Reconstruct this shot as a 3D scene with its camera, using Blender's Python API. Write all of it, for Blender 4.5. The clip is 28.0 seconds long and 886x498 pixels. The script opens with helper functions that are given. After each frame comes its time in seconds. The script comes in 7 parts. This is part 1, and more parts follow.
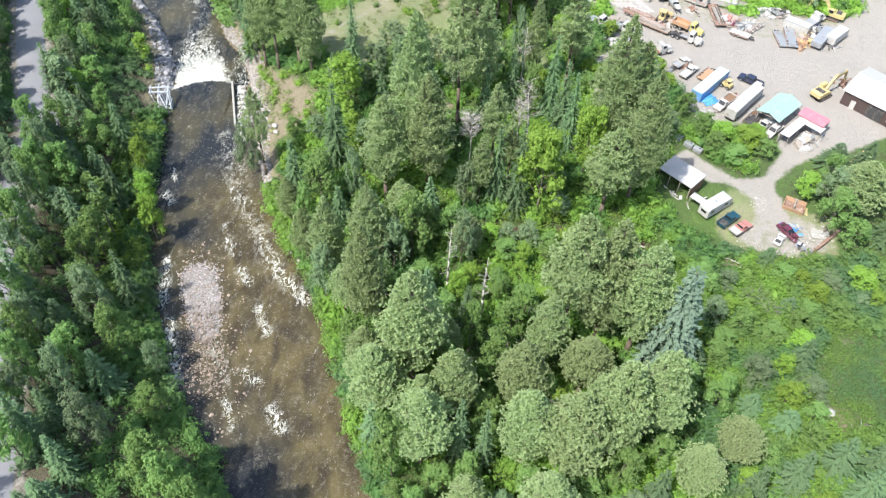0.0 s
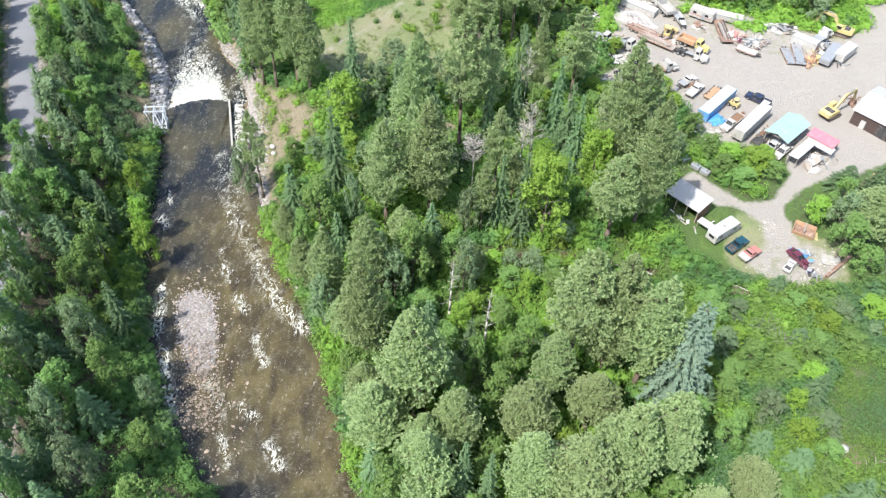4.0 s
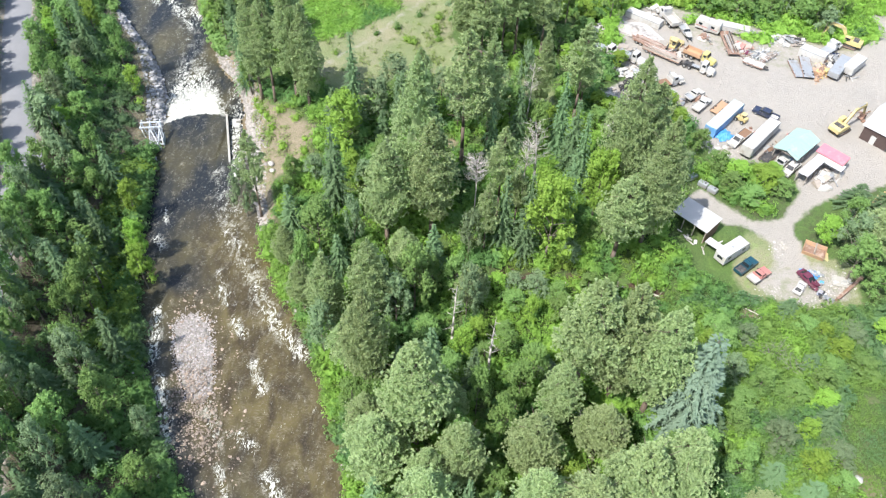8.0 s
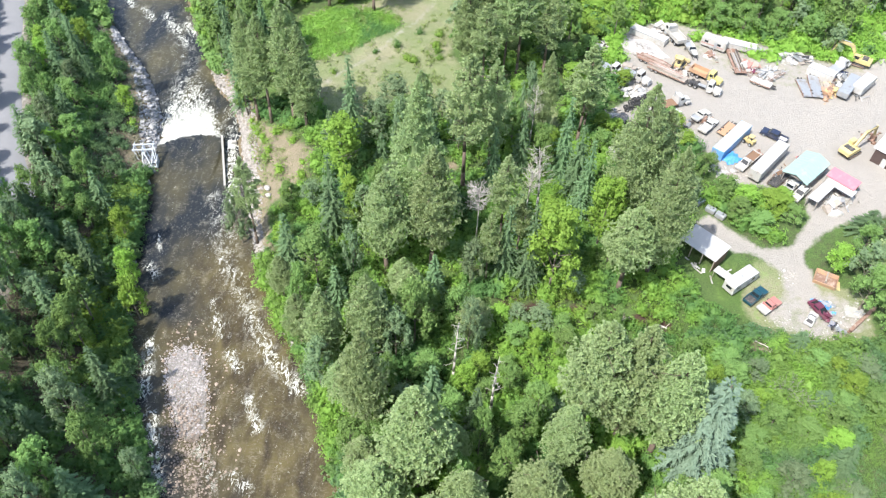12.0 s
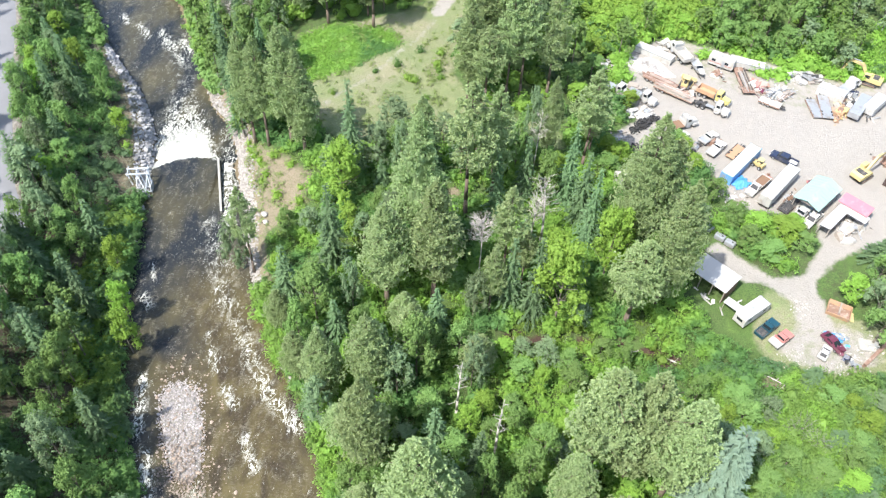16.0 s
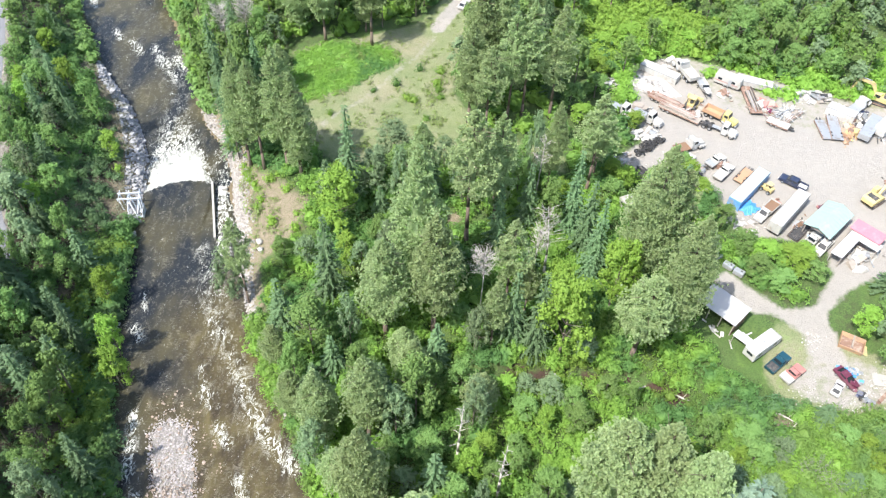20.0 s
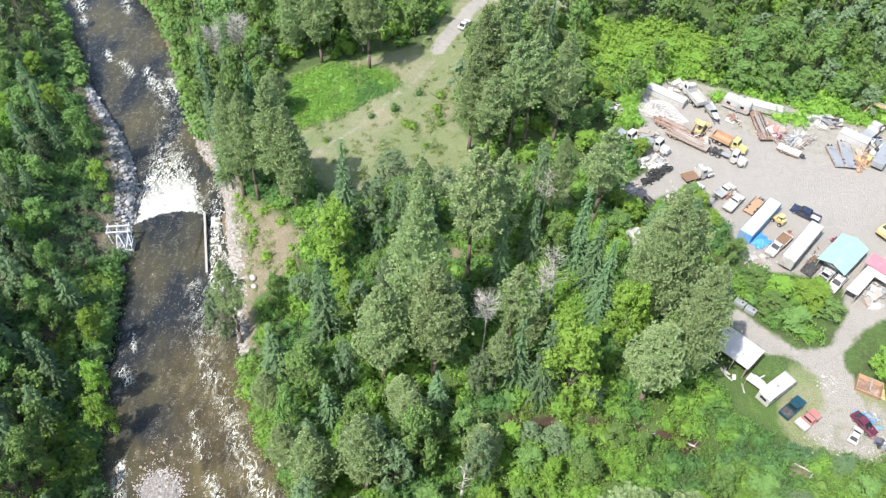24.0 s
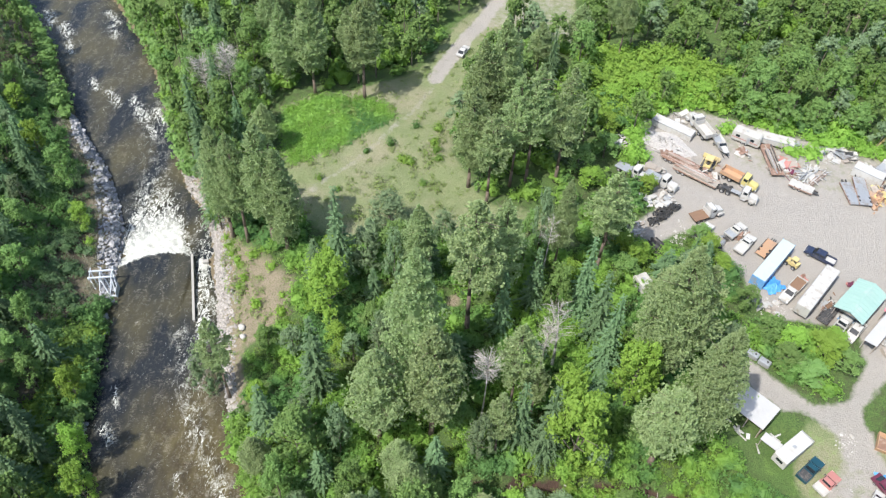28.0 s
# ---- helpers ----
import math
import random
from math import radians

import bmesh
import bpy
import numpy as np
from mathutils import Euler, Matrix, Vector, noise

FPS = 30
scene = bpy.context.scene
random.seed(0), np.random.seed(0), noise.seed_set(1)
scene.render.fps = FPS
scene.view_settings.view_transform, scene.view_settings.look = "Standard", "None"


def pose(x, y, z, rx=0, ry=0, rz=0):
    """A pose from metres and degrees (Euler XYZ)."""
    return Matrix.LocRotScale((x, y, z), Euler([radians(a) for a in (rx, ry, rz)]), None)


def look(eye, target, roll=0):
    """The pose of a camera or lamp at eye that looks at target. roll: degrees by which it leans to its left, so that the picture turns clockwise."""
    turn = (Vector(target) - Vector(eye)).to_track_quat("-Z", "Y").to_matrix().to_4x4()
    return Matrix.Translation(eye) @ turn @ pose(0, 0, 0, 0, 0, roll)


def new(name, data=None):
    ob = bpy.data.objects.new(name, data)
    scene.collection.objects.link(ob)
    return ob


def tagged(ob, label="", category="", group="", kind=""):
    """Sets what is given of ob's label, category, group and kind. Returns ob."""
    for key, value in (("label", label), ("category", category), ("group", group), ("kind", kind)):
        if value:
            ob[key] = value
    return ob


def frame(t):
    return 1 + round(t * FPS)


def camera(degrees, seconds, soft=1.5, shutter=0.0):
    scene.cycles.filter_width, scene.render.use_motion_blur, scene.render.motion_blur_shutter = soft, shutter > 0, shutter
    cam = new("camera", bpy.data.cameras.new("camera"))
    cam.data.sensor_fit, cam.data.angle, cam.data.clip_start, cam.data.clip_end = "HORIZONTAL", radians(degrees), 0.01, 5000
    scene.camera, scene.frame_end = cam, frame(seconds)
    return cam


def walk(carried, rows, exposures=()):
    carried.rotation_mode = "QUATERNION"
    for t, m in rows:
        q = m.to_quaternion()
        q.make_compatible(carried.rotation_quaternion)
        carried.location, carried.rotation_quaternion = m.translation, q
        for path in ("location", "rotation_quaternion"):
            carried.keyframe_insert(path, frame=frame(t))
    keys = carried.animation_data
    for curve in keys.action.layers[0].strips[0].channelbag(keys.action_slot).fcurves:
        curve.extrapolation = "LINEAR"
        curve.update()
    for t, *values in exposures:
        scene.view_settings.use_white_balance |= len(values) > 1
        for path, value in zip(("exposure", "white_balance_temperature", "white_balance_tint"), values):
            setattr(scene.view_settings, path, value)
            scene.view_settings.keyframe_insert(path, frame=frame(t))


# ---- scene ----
cam = camera(58.5, 28.0, soft=1.3)
EYE = 108.7
ROWS = [
    (0.0, 0.0, 0.0, 0.0, 1.979, -48.807, -1.733),
    (0.5, -0.055, 0.663, 0.064, 1.956, -48.847, -1.75),
    (1.0, -0.124, 1.441, 0.146, 1.945, -48.857, -1.758),
    (1.5, -0.202, 2.254, 0.203, 1.933, -48.836, -1.766),
    (2.0, -0.289, 3.111, 0.253, 1.943, -48.827, -1.768),
    (2.5, -0.376, 3.925, 0.322, 1.923, -48.806, -1.765),
    (3.0, -0.468, 4.651, 0.371, 1.945, -48.767, -1.758),
    (3.5, -0.555, 5.355, 0.439, 1.936, -48.767, -1.747),
    (5.5, -0.885, 7.929, 0.599, 1.934, -48.787, -1.696),
    (6.0, -0.981, 8.589, 0.639, 1.922, -48.827, -1.704),
    (6.5, -1.041, 9.241, 0.639, 1.924, -48.827, -1.694),
    (7.0, -1.137, 9.936, 0.654, 1.901, -48.847, -1.711),
    (7.5, -1.224, 10.639, 0.693, 1.891, -48.836, -1.71),
    (8.0, -1.293, 11.395, 0.729, 1.88, -48.866, -1.718),
    (8.5, -1.366, 12.16, 0.771, 1.88, -48.886, -1.718),
    (9.0, -1.463, 12.924, 0.783, 1.857, -48.866, -1.735),
    (9.5, -1.531, 13.77, 0.822, 1.856, -48.866, -1.745),
    (10.0, -1.6, 14.602, 0.866, 1.856, -48.856, -1.745),
    (10.5, -1.706, 15.479, 0.92, 1.834, -48.856, -1.752),
    (11.0, -1.738, 16.321, 0.953, 1.847, -48.826, -1.733),
    (11.5, -1.802, 17.199, 1.001, 1.836, -48.836, -1.742),
    (12.0, -1.875, 18.052, 1.033, 1.821, -48.826, -1.77),
    (12.5, -1.935, 18.918, 1.07, 1.828, -48.826, -1.791),
    (14.5, -2.348, 22.318, 1.421, 1.772, -48.826, -1.762),
    (15.0, -2.458, 23.164, 1.442, 1.772, -48.816, -1.762),
    (15.5, -2.535, 24.011, 1.492, 1.762, -48.816, -1.761),
    (16.0, -2.595, 24.85, 1.501, 1.761, -48.816, -1.771),
    (16.5, -2.678, 25.712, 1.55, 1.739, -48.815, -1.778),
    (17.0, -2.751, 26.572, 1.575, 1.738, -48.845, -1.788),
    (17.5, -2.811, 27.428, 1.613, 1.715, -48.855, -1.805),
    (18.0, -2.847, 28.306, 1.614, 1.712, -48.855, -1.824),
    (18.5, -2.912, 29.174, 1.616, 1.699, -48.855, -1.843),
    (19.0, -2.976, 30.07, 1.657, 1.686, -48.855, -1.861),
    (19.5, -3.035, 30.996, 1.721, 1.689, -48.865, -1.841),
    (20.0, -3.1, 31.909, 1.78, 1.691, -48.865, -1.831),
    (20.5, -3.168, 32.902, 1.864, 1.689, -48.895, -1.841),
    (21.0, -3.265, 33.874, 1.885, 1.671, -48.885, -1.828),
    (21.5, -3.347, 34.9, 1.915, 1.661, -48.885, -1.827),
    (23.5, -3.641, 39.357, 2.124, 1.566, -48.904, -1.853),
    (24.0, -3.714, 40.56, 2.146, 1.556, -48.904, -1.851),
    (24.5, -3.769, 41.797, 2.207, 1.537, -48.904, -1.849),
    (25.0, -3.806, 43.067, 2.249, 1.517, -48.914, -1.846),
    (25.5, -3.829, 44.38, 2.272, 1.499, -48.904, -1.833),
    (26.0, -3.857, 45.734, 2.317, 1.487, -48.914, -1.841),
    (26.5, -3.857, 47.125, 2.342, 1.476, -48.914, -1.849),
    (27.0, -3.861, 48.453, 2.399, 1.466, -48.914, -1.848),
    (27.5, -3.861, 49.899, 2.469, 1.446, -48.924, -1.845),
    (28.0, -3.857, 51.353, 2.544, 1.446, -48.914, -1.845),
]
walk(cam, [(t, pose(x, y, EYE + z, 90 + pitch, roll, yaw)) for t, x, y, z, yaw, pitch, roll in ROWS],
     [(0.0, 0.94), (5.0, 0.98), (9.0, 1.05), (13.0, 1.12), (17.0, 1.19), (20.5, 1.16), (24.0, 0.92), (28.0, 0.74)])

# ---- light ----
SUN_AZ, SUN_EL = -131.0, 57.0
world = bpy.data.worlds.new("sky")
scene.world = world
world.use_nodes = True
wn = world.node_tree
sky = wn.nodes.new("ShaderNodeTexSky")
sky.sky_type, sky.sun_disc = "NISHITA", False
sky.sun_elevation, sky.sun_rotation = radians(SUN_EL), radians(SUN_AZ % 360)
sky.air_density, sky.dust_density = 1.2, 2.0
back = wn.nodes["Background"]
back.inputs["Strength"].default_value = 0.15
wn.links.new(sky.outputs["Color"], back.inputs["Color"])
sun = new("sun", bpy.data.lights.new("sun", "SUN"))
sun.data.energy, sun.data.angle, sun.data.color = 3.75, radians(0.8), (1.0, 0.965, 0.91)
az, el = radians(SUN_AZ), radians(SUN_EL)
toward = Vector((math.sin(az) * math.cos(el), math.cos(az) * math.cos(el), math.sin(el)))
sun.matrix_world = look(toward * 300, (0, 0, 0))

# ---- materials ----
def nodes_of(name):
    m = bpy.data.materials.new(name)
    m.use_nodes = True
    nt = m.node_tree
    return m, nt, nt.nodes["Principled BSDF"]


def tex(nt, scale, detail=4.0, rough=0.6, kind="ShaderNodeTexNoise", obj=True):
    co = nt.nodes.new("ShaderNodeTexCoord")
    n = nt.nodes.new(kind)
    n.inputs["Scale"].default_value = scale
    if kind == "ShaderNodeTexNoise":
        n.inputs["Detail"].default_value, n.inputs["Roughness"].default_value = detail, rough
    nt.links.new(co.outputs["Object" if obj else "Generated"], n.inputs["Vector"])
    return n


def ramp(nt, src, stops):
    r = nt.nodes.new("ShaderNodeValToRGB")
    els = r.color_ramp.elements
    while len(els) < len(stops):
        els.new(0.5)
    for e, (p, c) in zip(els, stops):
        e.position, e.color = p, (c if len(c) == 4 else (*c, 1.0))
    nt.links.new(src, r.inputs["Fac"])
    return r.outputs["Color"]


def mix(nt, fac, a, b, mode="MIX"):
    n = nt.nodes.new("ShaderNodeMix")
    n.data_type, n.blend_type = "RGBA", mode
    for sock, v in ((n.inputs[0], fac), (n.inputs[6], a), (n.inputs[7], b)):
        if isinstance(v, (int, float)):
            sock.default_value = v
        elif isinstance(v, tuple):
            sock.default_value = (*v, 1.0)
        else:
            nt.links.new(v, sock)
    return n.outputs[2]


def calc(nt, op, a, b=0.0, clamp=False):
    n = nt.nodes.new("ShaderNodeMath")
    n.operation, n.use_clamp = op, clamp
    for sock, v in ((n.inputs[0], a), (n.inputs[1], b)):
        if isinstance(v, (int, float)):
            sock.default_value = v
        else:
            nt.links.new(v, sock)
    return n.outputs[0]


def attr(nt, name):
    n = nt.nodes.new("ShaderNodeAttribute")
    n.attribute_name = name
    return n.outputs["Fac"]


def bump(nt, bsdf, height, strength, dist):
    b = nt.nodes.new("ShaderNodeBump")
    b.inputs["Strength"].default_value, b.inputs["Distance"].default_value = strength, dist
    nt.links.new(height, b.inputs["Height"])
    nt.links.new(b.outputs["Normal"], bsdf.inputs["Normal"])


MATS = {}


def surface(name, col, rough=0.6, metal=0.0, vary=0.25, scale=3.0, dirt=None, bumpy=0.0):
    """A worn surface: two scales of tone, optional dirt blotches."""
    if name in MATS:
        return MATS[name]
    m, nt, b = nodes_of(name)
    n1 = tex(nt, scale)
    n2 = tex(nt, scale * 9.0, 3.0)
    dark = tuple(c * (1 - vary) for c in col)
    light = tuple(min(1.0, c * (1 + 0.6 * vary)) for c in col)
    c = mix(nt, n1.outputs["Fac"], dark, light)
    c = mix(nt, 0.25, c, mix(nt, n2.outputs["Fac"], dark, light))
    if dirt:
        n3 = tex(nt, scale * 0.7, 6.0, 0.7)
        c = mix(nt, ramp(nt, n3.outputs["Fac"], [(0.5, (0, 0, 0)), (0.68, (1, 1, 1))]), c, dirt)
    nt.links.new(c, b.inputs["Base Color"])
    b.inputs["Roughness"].default_value, b.inputs["Metallic"].default_value = rough, metal
    if bumpy:
        bump(nt, b, n2.outputs["Fac"], 0.6, bumpy)
    MATS[name] = m
    return m


def foliage(name, col, tip, spread=0.35, translucent=0.3, rough=0.6, hue=0.479, drift=0.03, patch=None, tone=0.3):
    """Leaves or needles: tone per plant, per leaf and across the crown, some light passing through."""
    m, nt, b = nodes_of(name)
    info = nt.nodes.new("ShaderNodeObjectInfo")
    geo = nt.nodes.new("ShaderNodeNewGeometry")
    n = tex(nt, 0.5, 3.0)
    c = mix(nt, n.outputs["Fac"], col, tip)
    dark = tuple(v * (1 - spread) for v in col)
    c = mix(nt, calc(nt, "MULTIPLY", geo.outputs["Random Per Island"], 0.5), c, mix(nt, info.outputs["Random"], dark, tip))
    if patch:
        wide = tex(nt, 0.075, 3.0, 0.6)
        c = mix(nt, ramp(nt, wide.outputs["Fac"], [(0.46, (0, 0, 0)), (0.6, (0.85, 0.85, 0.85))]), c, mix(nt, n.outputs["Fac"], patch, tuple(1.5 * v for v in patch)))
    hsv = nt.nodes.new("ShaderNodeHueSaturation")
    nt.links.new(calc(nt, "ADD", calc(nt, "MULTIPLY", info.outputs["Random"], drift), hue), hsv.inputs["Hue"])
    nt.links.new(calc(nt, "ADD", calc(nt, "MULTIPLY", info.outputs["Random"], tone), 0.98 - tone / 2), hsv.inputs["Value"])
    nt.links.new(c, hsv.inputs["Color"])
    c = hsv.outputs["Color"]
    nt.links.new(c, b.inputs["Base Color"])
    b.inputs["Roughness"].default_value = rough
    b.inputs["Specular IOR Level"].default_value = 0.18
    t = nt.nodes.new("ShaderNodeBsdfTranslucent")
    nt.links.new(c, t.inputs["Color"])
    ms = nt.nodes.new("ShaderNodeMixShader")
    ms.inputs[0].default_value = translucent
    nt.links.new(b.outputs[0], ms.inputs[1])
    nt.links.new(t.outputs[0], ms.inputs[2])
    nt.links.new(ms.outputs[0], nt.nodes["Material Output"].inputs["Surface"])
    MATS[name] = m
    return m


PINE = foliage("pine_needles", (0.29, 0.395, 0.18), (0.415, 0.515, 0.258), 0.12, 0.45, hue=0.488, drift=0.022, tone=0.16)
FIR = foliage("fir_needles", (0.11, 0.2, 0.096), (0.205, 0.31, 0.153), 0.25, 0.32, hue=0.484)
SPRUCE = foliage("spruce_needles", (0.135, 0.215, 0.153), (0.235, 0.325, 0.237), 0.3, 0.25)
LEAF = foliage("broad_leaves", (0.115, 0.25, 0.0701), (0.22, 0.385, 0.122), 0.3, 0.36, hue=0.472, drift=0.022, tone=0.22)
LEAF_BRIGHT = foliage("bright_leaves", (0.16, 0.315, 0.052), (0.295, 0.47, 0.0881), 0.3, 0.38)
LEAF_GREY = foliage("grey_leaves", (0.14, 0.225, 0.111), (0.235, 0.325, 0.175), 0.3, 0.33)
# broad leaves darkened to put the bank trees' shade into their colour
LEAF_SHADE = foliage("shade_darkened_leaves", (0.07, 0.155, 0.0452), (0.16, 0.285, 0.0847), 0.35, 0.33, patch=(0.085, 0.135, 0.0678))
UNDER = foliage("undergrowth_leaves", (0.14, 0.285, 0.0475), (0.265, 0.45, 0.0904), 0.35, 0.38, patch=(0.075, 0.165, 0.0588))
SCRUB = foliage("lime_scrub_leaves", (0.12, 0.215, 0.046), (0.2, 0.32, 0.082), 0.3, 0.38, patch=(0.085, 0.16, 0.0791))
DRY_GREY = foliage("dry_scrub_leaves", (0.15, 0.16, 0.107), (0.27, 0.265, 0.192), 0.3, 0.3)
DRY = foliage("dry_grass", (0.12, 0.19, 0.05), (0.24, 0.3, 0.1), 0.3, 0.3)
BARK_PINE = surface("pine_bark", (0.15, 0.115, 0.09), 0.9, 0, 0.5, 2.0, None, 0.03)
BARK = surface("grey_bark", (0.16, 0.14, 0.11), 0.9, 0, 0.4, 2.0, None, 0.03)
BARK_GREY = surface("grey_dead_wood", (0.27, 0.25, 0.25), 0.9, 0, 0.35, 2.0)
BARK_DEAD = surface("bleached_wood", (0.5, 0.47, 0.43), 0.85, 0, 0.35, 2.0)
STONE = surface("pale_stone", (0.48, 0.46, 0.43), 0.85, 0, 0.4, 0.8, None, 0.05)
CONCRETE = surface("concrete", (0.36, 0.35, 0.32), 0.85, 0, 0.25, 0.7, (0.3, 0.29, 0.26), 0.01)

# ---- the lie of the land ----
L_Y = [-37.9, 50.3, 56.8, 65.4, 71.8, 79.9, 89.9, 103.9, 119.1, 130.2, 142.8, 151.4, 157.2, 164.9, 172.9, 181.5, 191.2, 200.8, 211.6, 223.4, 235.8, 370.7]
L_X = [7.9, -31.4, -35.4, -42.9, -46.5, -49.6, -53.8, -58, -60.9, -62.1, -64.1, -66, -67.2, -70.6, -74.8, -81.2, -88, -93.3, -99, -106.6, -115.4, -212.1]
R_Y = [-37.9, 51.4, 58.9, 65.8, 76.8, 89, 100.8, 109.9, 121.9, 131.2, 141.3, 153.5, 162.8, 168.6, 179.3, 190.1, 202.6, 215.9, 227.7, 237.4, 370.7]
R_X = [31.4, -9.4, -12.9, -15.7, -19.2, -24.5, -31.1, -35.6, -39.6, -42.5, -44.6, -47.9, -51.6, -56.5, -61.4, -66, -71.1, -77.3, -84.9, -91.4, -188.6]
ROAD_Y = [-40.2, 45.8, 55.5, 63, 92, 117.8, 151.2, 165.1, 181.3, 207.1, 379.1]
ROAD_X = [-39.3, -60.9, -64.3, -67, -77.8, -81.7, -95.5, -100.8, -106.1, -116.9, -201.3]


def left_bank(y):
    return np.interp(y, L_Y, L_X)


def right_bank(y):
    return np.interp(y, R_Y, R_X)


def water_z(y):
    return np.interp(y, [-40, 144, 150, 152, 158, 370], [-6.9, -7.1, -7.2, -7.8, -8.1, -9.2])


def inside(poly, x, y):
    """Signed distance to a polygon, positive inside."""
    p = np.asarray(poly, float).reshape(-1, 2)
    x, y = np.broadcast_arrays(np.asarray(x, float), np.asarray(y, float))
    best, odd = np.full(x.shape, 1e9), np.zeros(x.shape, bool)
    for (ax, ay), (bx, by) in zip(p, np.roll(p, -1, 0)):
        dx, dy = bx - ax, by - ay
        t = np.clip(((x - ax) * dx + (y - ay) * dy) / (dx * dx + dy * dy), 0, 1)
        best = np.minimum(best, np.hypot(x - ax - t * dx, y - ay - t * dy))
        if dy:
            odd ^= ((ay > y) != (by > y)) & (x < ax + (y - ay) * dx / dy)
    return np.where(odd, best, -best)


def step(lo, hi, v):
    t = np.clip((np.asarray(v, float) - lo) / (hi - lo), 0, 1)
    return t * t * (3 - 2 * t)


YARD = [(39.3, 188.6), (52.1, 193.4), (61.9, 189.1), (74.6, 184.8), (88.4, 178.9), (95.3, 176.8), (103.1, 182.1), (104.1, 192.9),
        (147.3, 197.2), (147.3, 141.3), (95.3, 133.7), (84.5, 127.9), (77.6, 126.2), (72.3, 123.6), (66.3, 117.6), (67.8, 110.1),
        (74.6, 106.9), (74.6, 101.5), (70.7, 99.9), (61.9, 98.8), (56, 101.8), (55.5, 104.7), (59.9, 107.9), (60.9, 113.3), (56.5, 117.1),
        (53, 117.6), (49.1, 120.8), (47.6, 125.1), (50.1, 127.3), (53.5, 123.5), (58.9, 118.7), (64.8, 119.8), (69.6, 126.8),
        (70.2, 133.7), (63.5, 134.4), (57.8, 135.2), (53.2, 139), (52.2, 145.6), (49.1, 153.1), (43.2, 155.3), (36.3, 151), (32.4, 155.3), (39.3, 161.7),
        (38.3, 169.2), (39.3, 178.9)]
MEADOW = [(-39.1, 187.8), (-32.3, 192.8), (-22.5, 194.7), (-10.1, 201.9), (0, 223.6), (5.9, 235.8), (13.7, 235.8), (8.4, 219.1), (0, 198.2),
        (-2, 175.6), (5.9, 160.6), (21.6, 156.2), (21.6, 150.9), (0, 153), (-13.5, 154.6), (-22.6, 150.4), (-32.1, 157.2), (-35.9, 171.5)]
LUSH = [(-39.1, 186.9), (-31.1, 193.1), (-15.7, 190.3), (-14.2, 185.8), (-23.3, 177.5), (-33.9, 169.7), (-37.8, 178.5)]
BARE = [(-42.2, 151.8), (-35.7, 146.4), (-29, 140.5), (-29.5, 132.9), (-36.8, 125.8), (-40.3, 130.4), (-39.9, 140.1), (-45.2, 151.8)]
TRACK = [(-30.4, 161.6), (-20.4, 172.5), (-9.5, 189.7), (-3.6, 204.5), (1.6, 218.6), (7.3, 229), (15.7, 240.1)]
DRIVE = [(1, 216.5), (7.9, 233.7), (29.5, 240.1), (28.5, 216.5), (21.6, 214.3), (16.7, 222.9), (7.9, 220.8)]
LOT = [(43, 120), (50, 121.5), (56, 117), (62, 111), (60.5, 103), (54, 101.5), (47, 105), (42, 113)]
RANK = [(37.6, 179.7), (53.0, 193.4), (64.1, 186.5), (77.8, 182.2), (99.3, 179.9), (95.4, 169.8), (83.1, 165.2), (71.2, 168.6), (60.8, 172.9), (54.2, 178.6), (50, 183), (44, 188)]
STRAW = [(57.1, 116.3), (61.5, 114.4), (62.4, 108.9), (66.1, 107.9), (67.5, 112.0), (76.0, 108.4), (74.5, 98.0), (60.7, 97.0), (53.6, 100.5), (52.6, 107.2)]
LANE = [(-5.8, 200.3), (0.8, 215.8), (4.3, 222.3), (8.1, 231.8), (15, 246)]
FAR_LANE = [(70.6, 238), (68, 228), (76, 226.5), (84, 228.5), (82, 236)]
FAR_FIELD = [(90, 246), (91, 232), (103, 232.6), (110, 246)]
GLADES = [(64.2, 65.2, 3.0), (53.8, 96.4, 1.8), (-0.5, 136.5, 1.5)]
HOLLOWS = [(10.8, 103.3, 2.6), (29.7, 102.7, 1.9), (37.4, 100.6, 2.0), (1.8, 102.9, 1.6), (15.6, 103.8, 1.5)]
BAR = [(-49.1, 92.2), (-46.4, 95.8), (-42.2, 93.9), (-39.3, 86.3), (-37.9, 79.3), (-39.3, 76.1), (-43.2, 77.2), (-47, 84.7)]
LIME = [(27, 188), (40, 191), (50, 196), (58, 194), (63, 204), (50, 213), (30, 212)]
SOFT = [(60.5, 70), (63, 79), (68, 84), (84, 85), (84, 61), (62, 62.5)]
CREEK = [(1, 103.8), (8.8, 103.5), (18.7, 104.4), (29.5, 103.3), (38.3, 101.7)]


def near_line(pts, x, y):
    p = np.asarray(pts, float)
    best = np.full(np.shape(x), 1e9)
    for (ax, ay), (bx, by) in zip(p[:-1], p[1:]):
        dx, dy = bx - ax, by - ay
        t = np.clip(((x - ax) * dx + (y - ay) * dy) / (dx * dx + dy * dy), 0, 1)
        best = np.minimum(best, np.hypot(x - ax - t * dx, y - ay - t * dy))
    return best


def road_off(x, y):
    return (np.asarray(x, float) - np.interp(y, ROAD_Y, ROAD_X)) * 0.9


def wobble(x, y, s):
    return np.sin(x * s + 1.3 * np.sin(y * s * 0.7)) * np.cos(y * s * 1.1 + np.sin(x * s * 0.6))


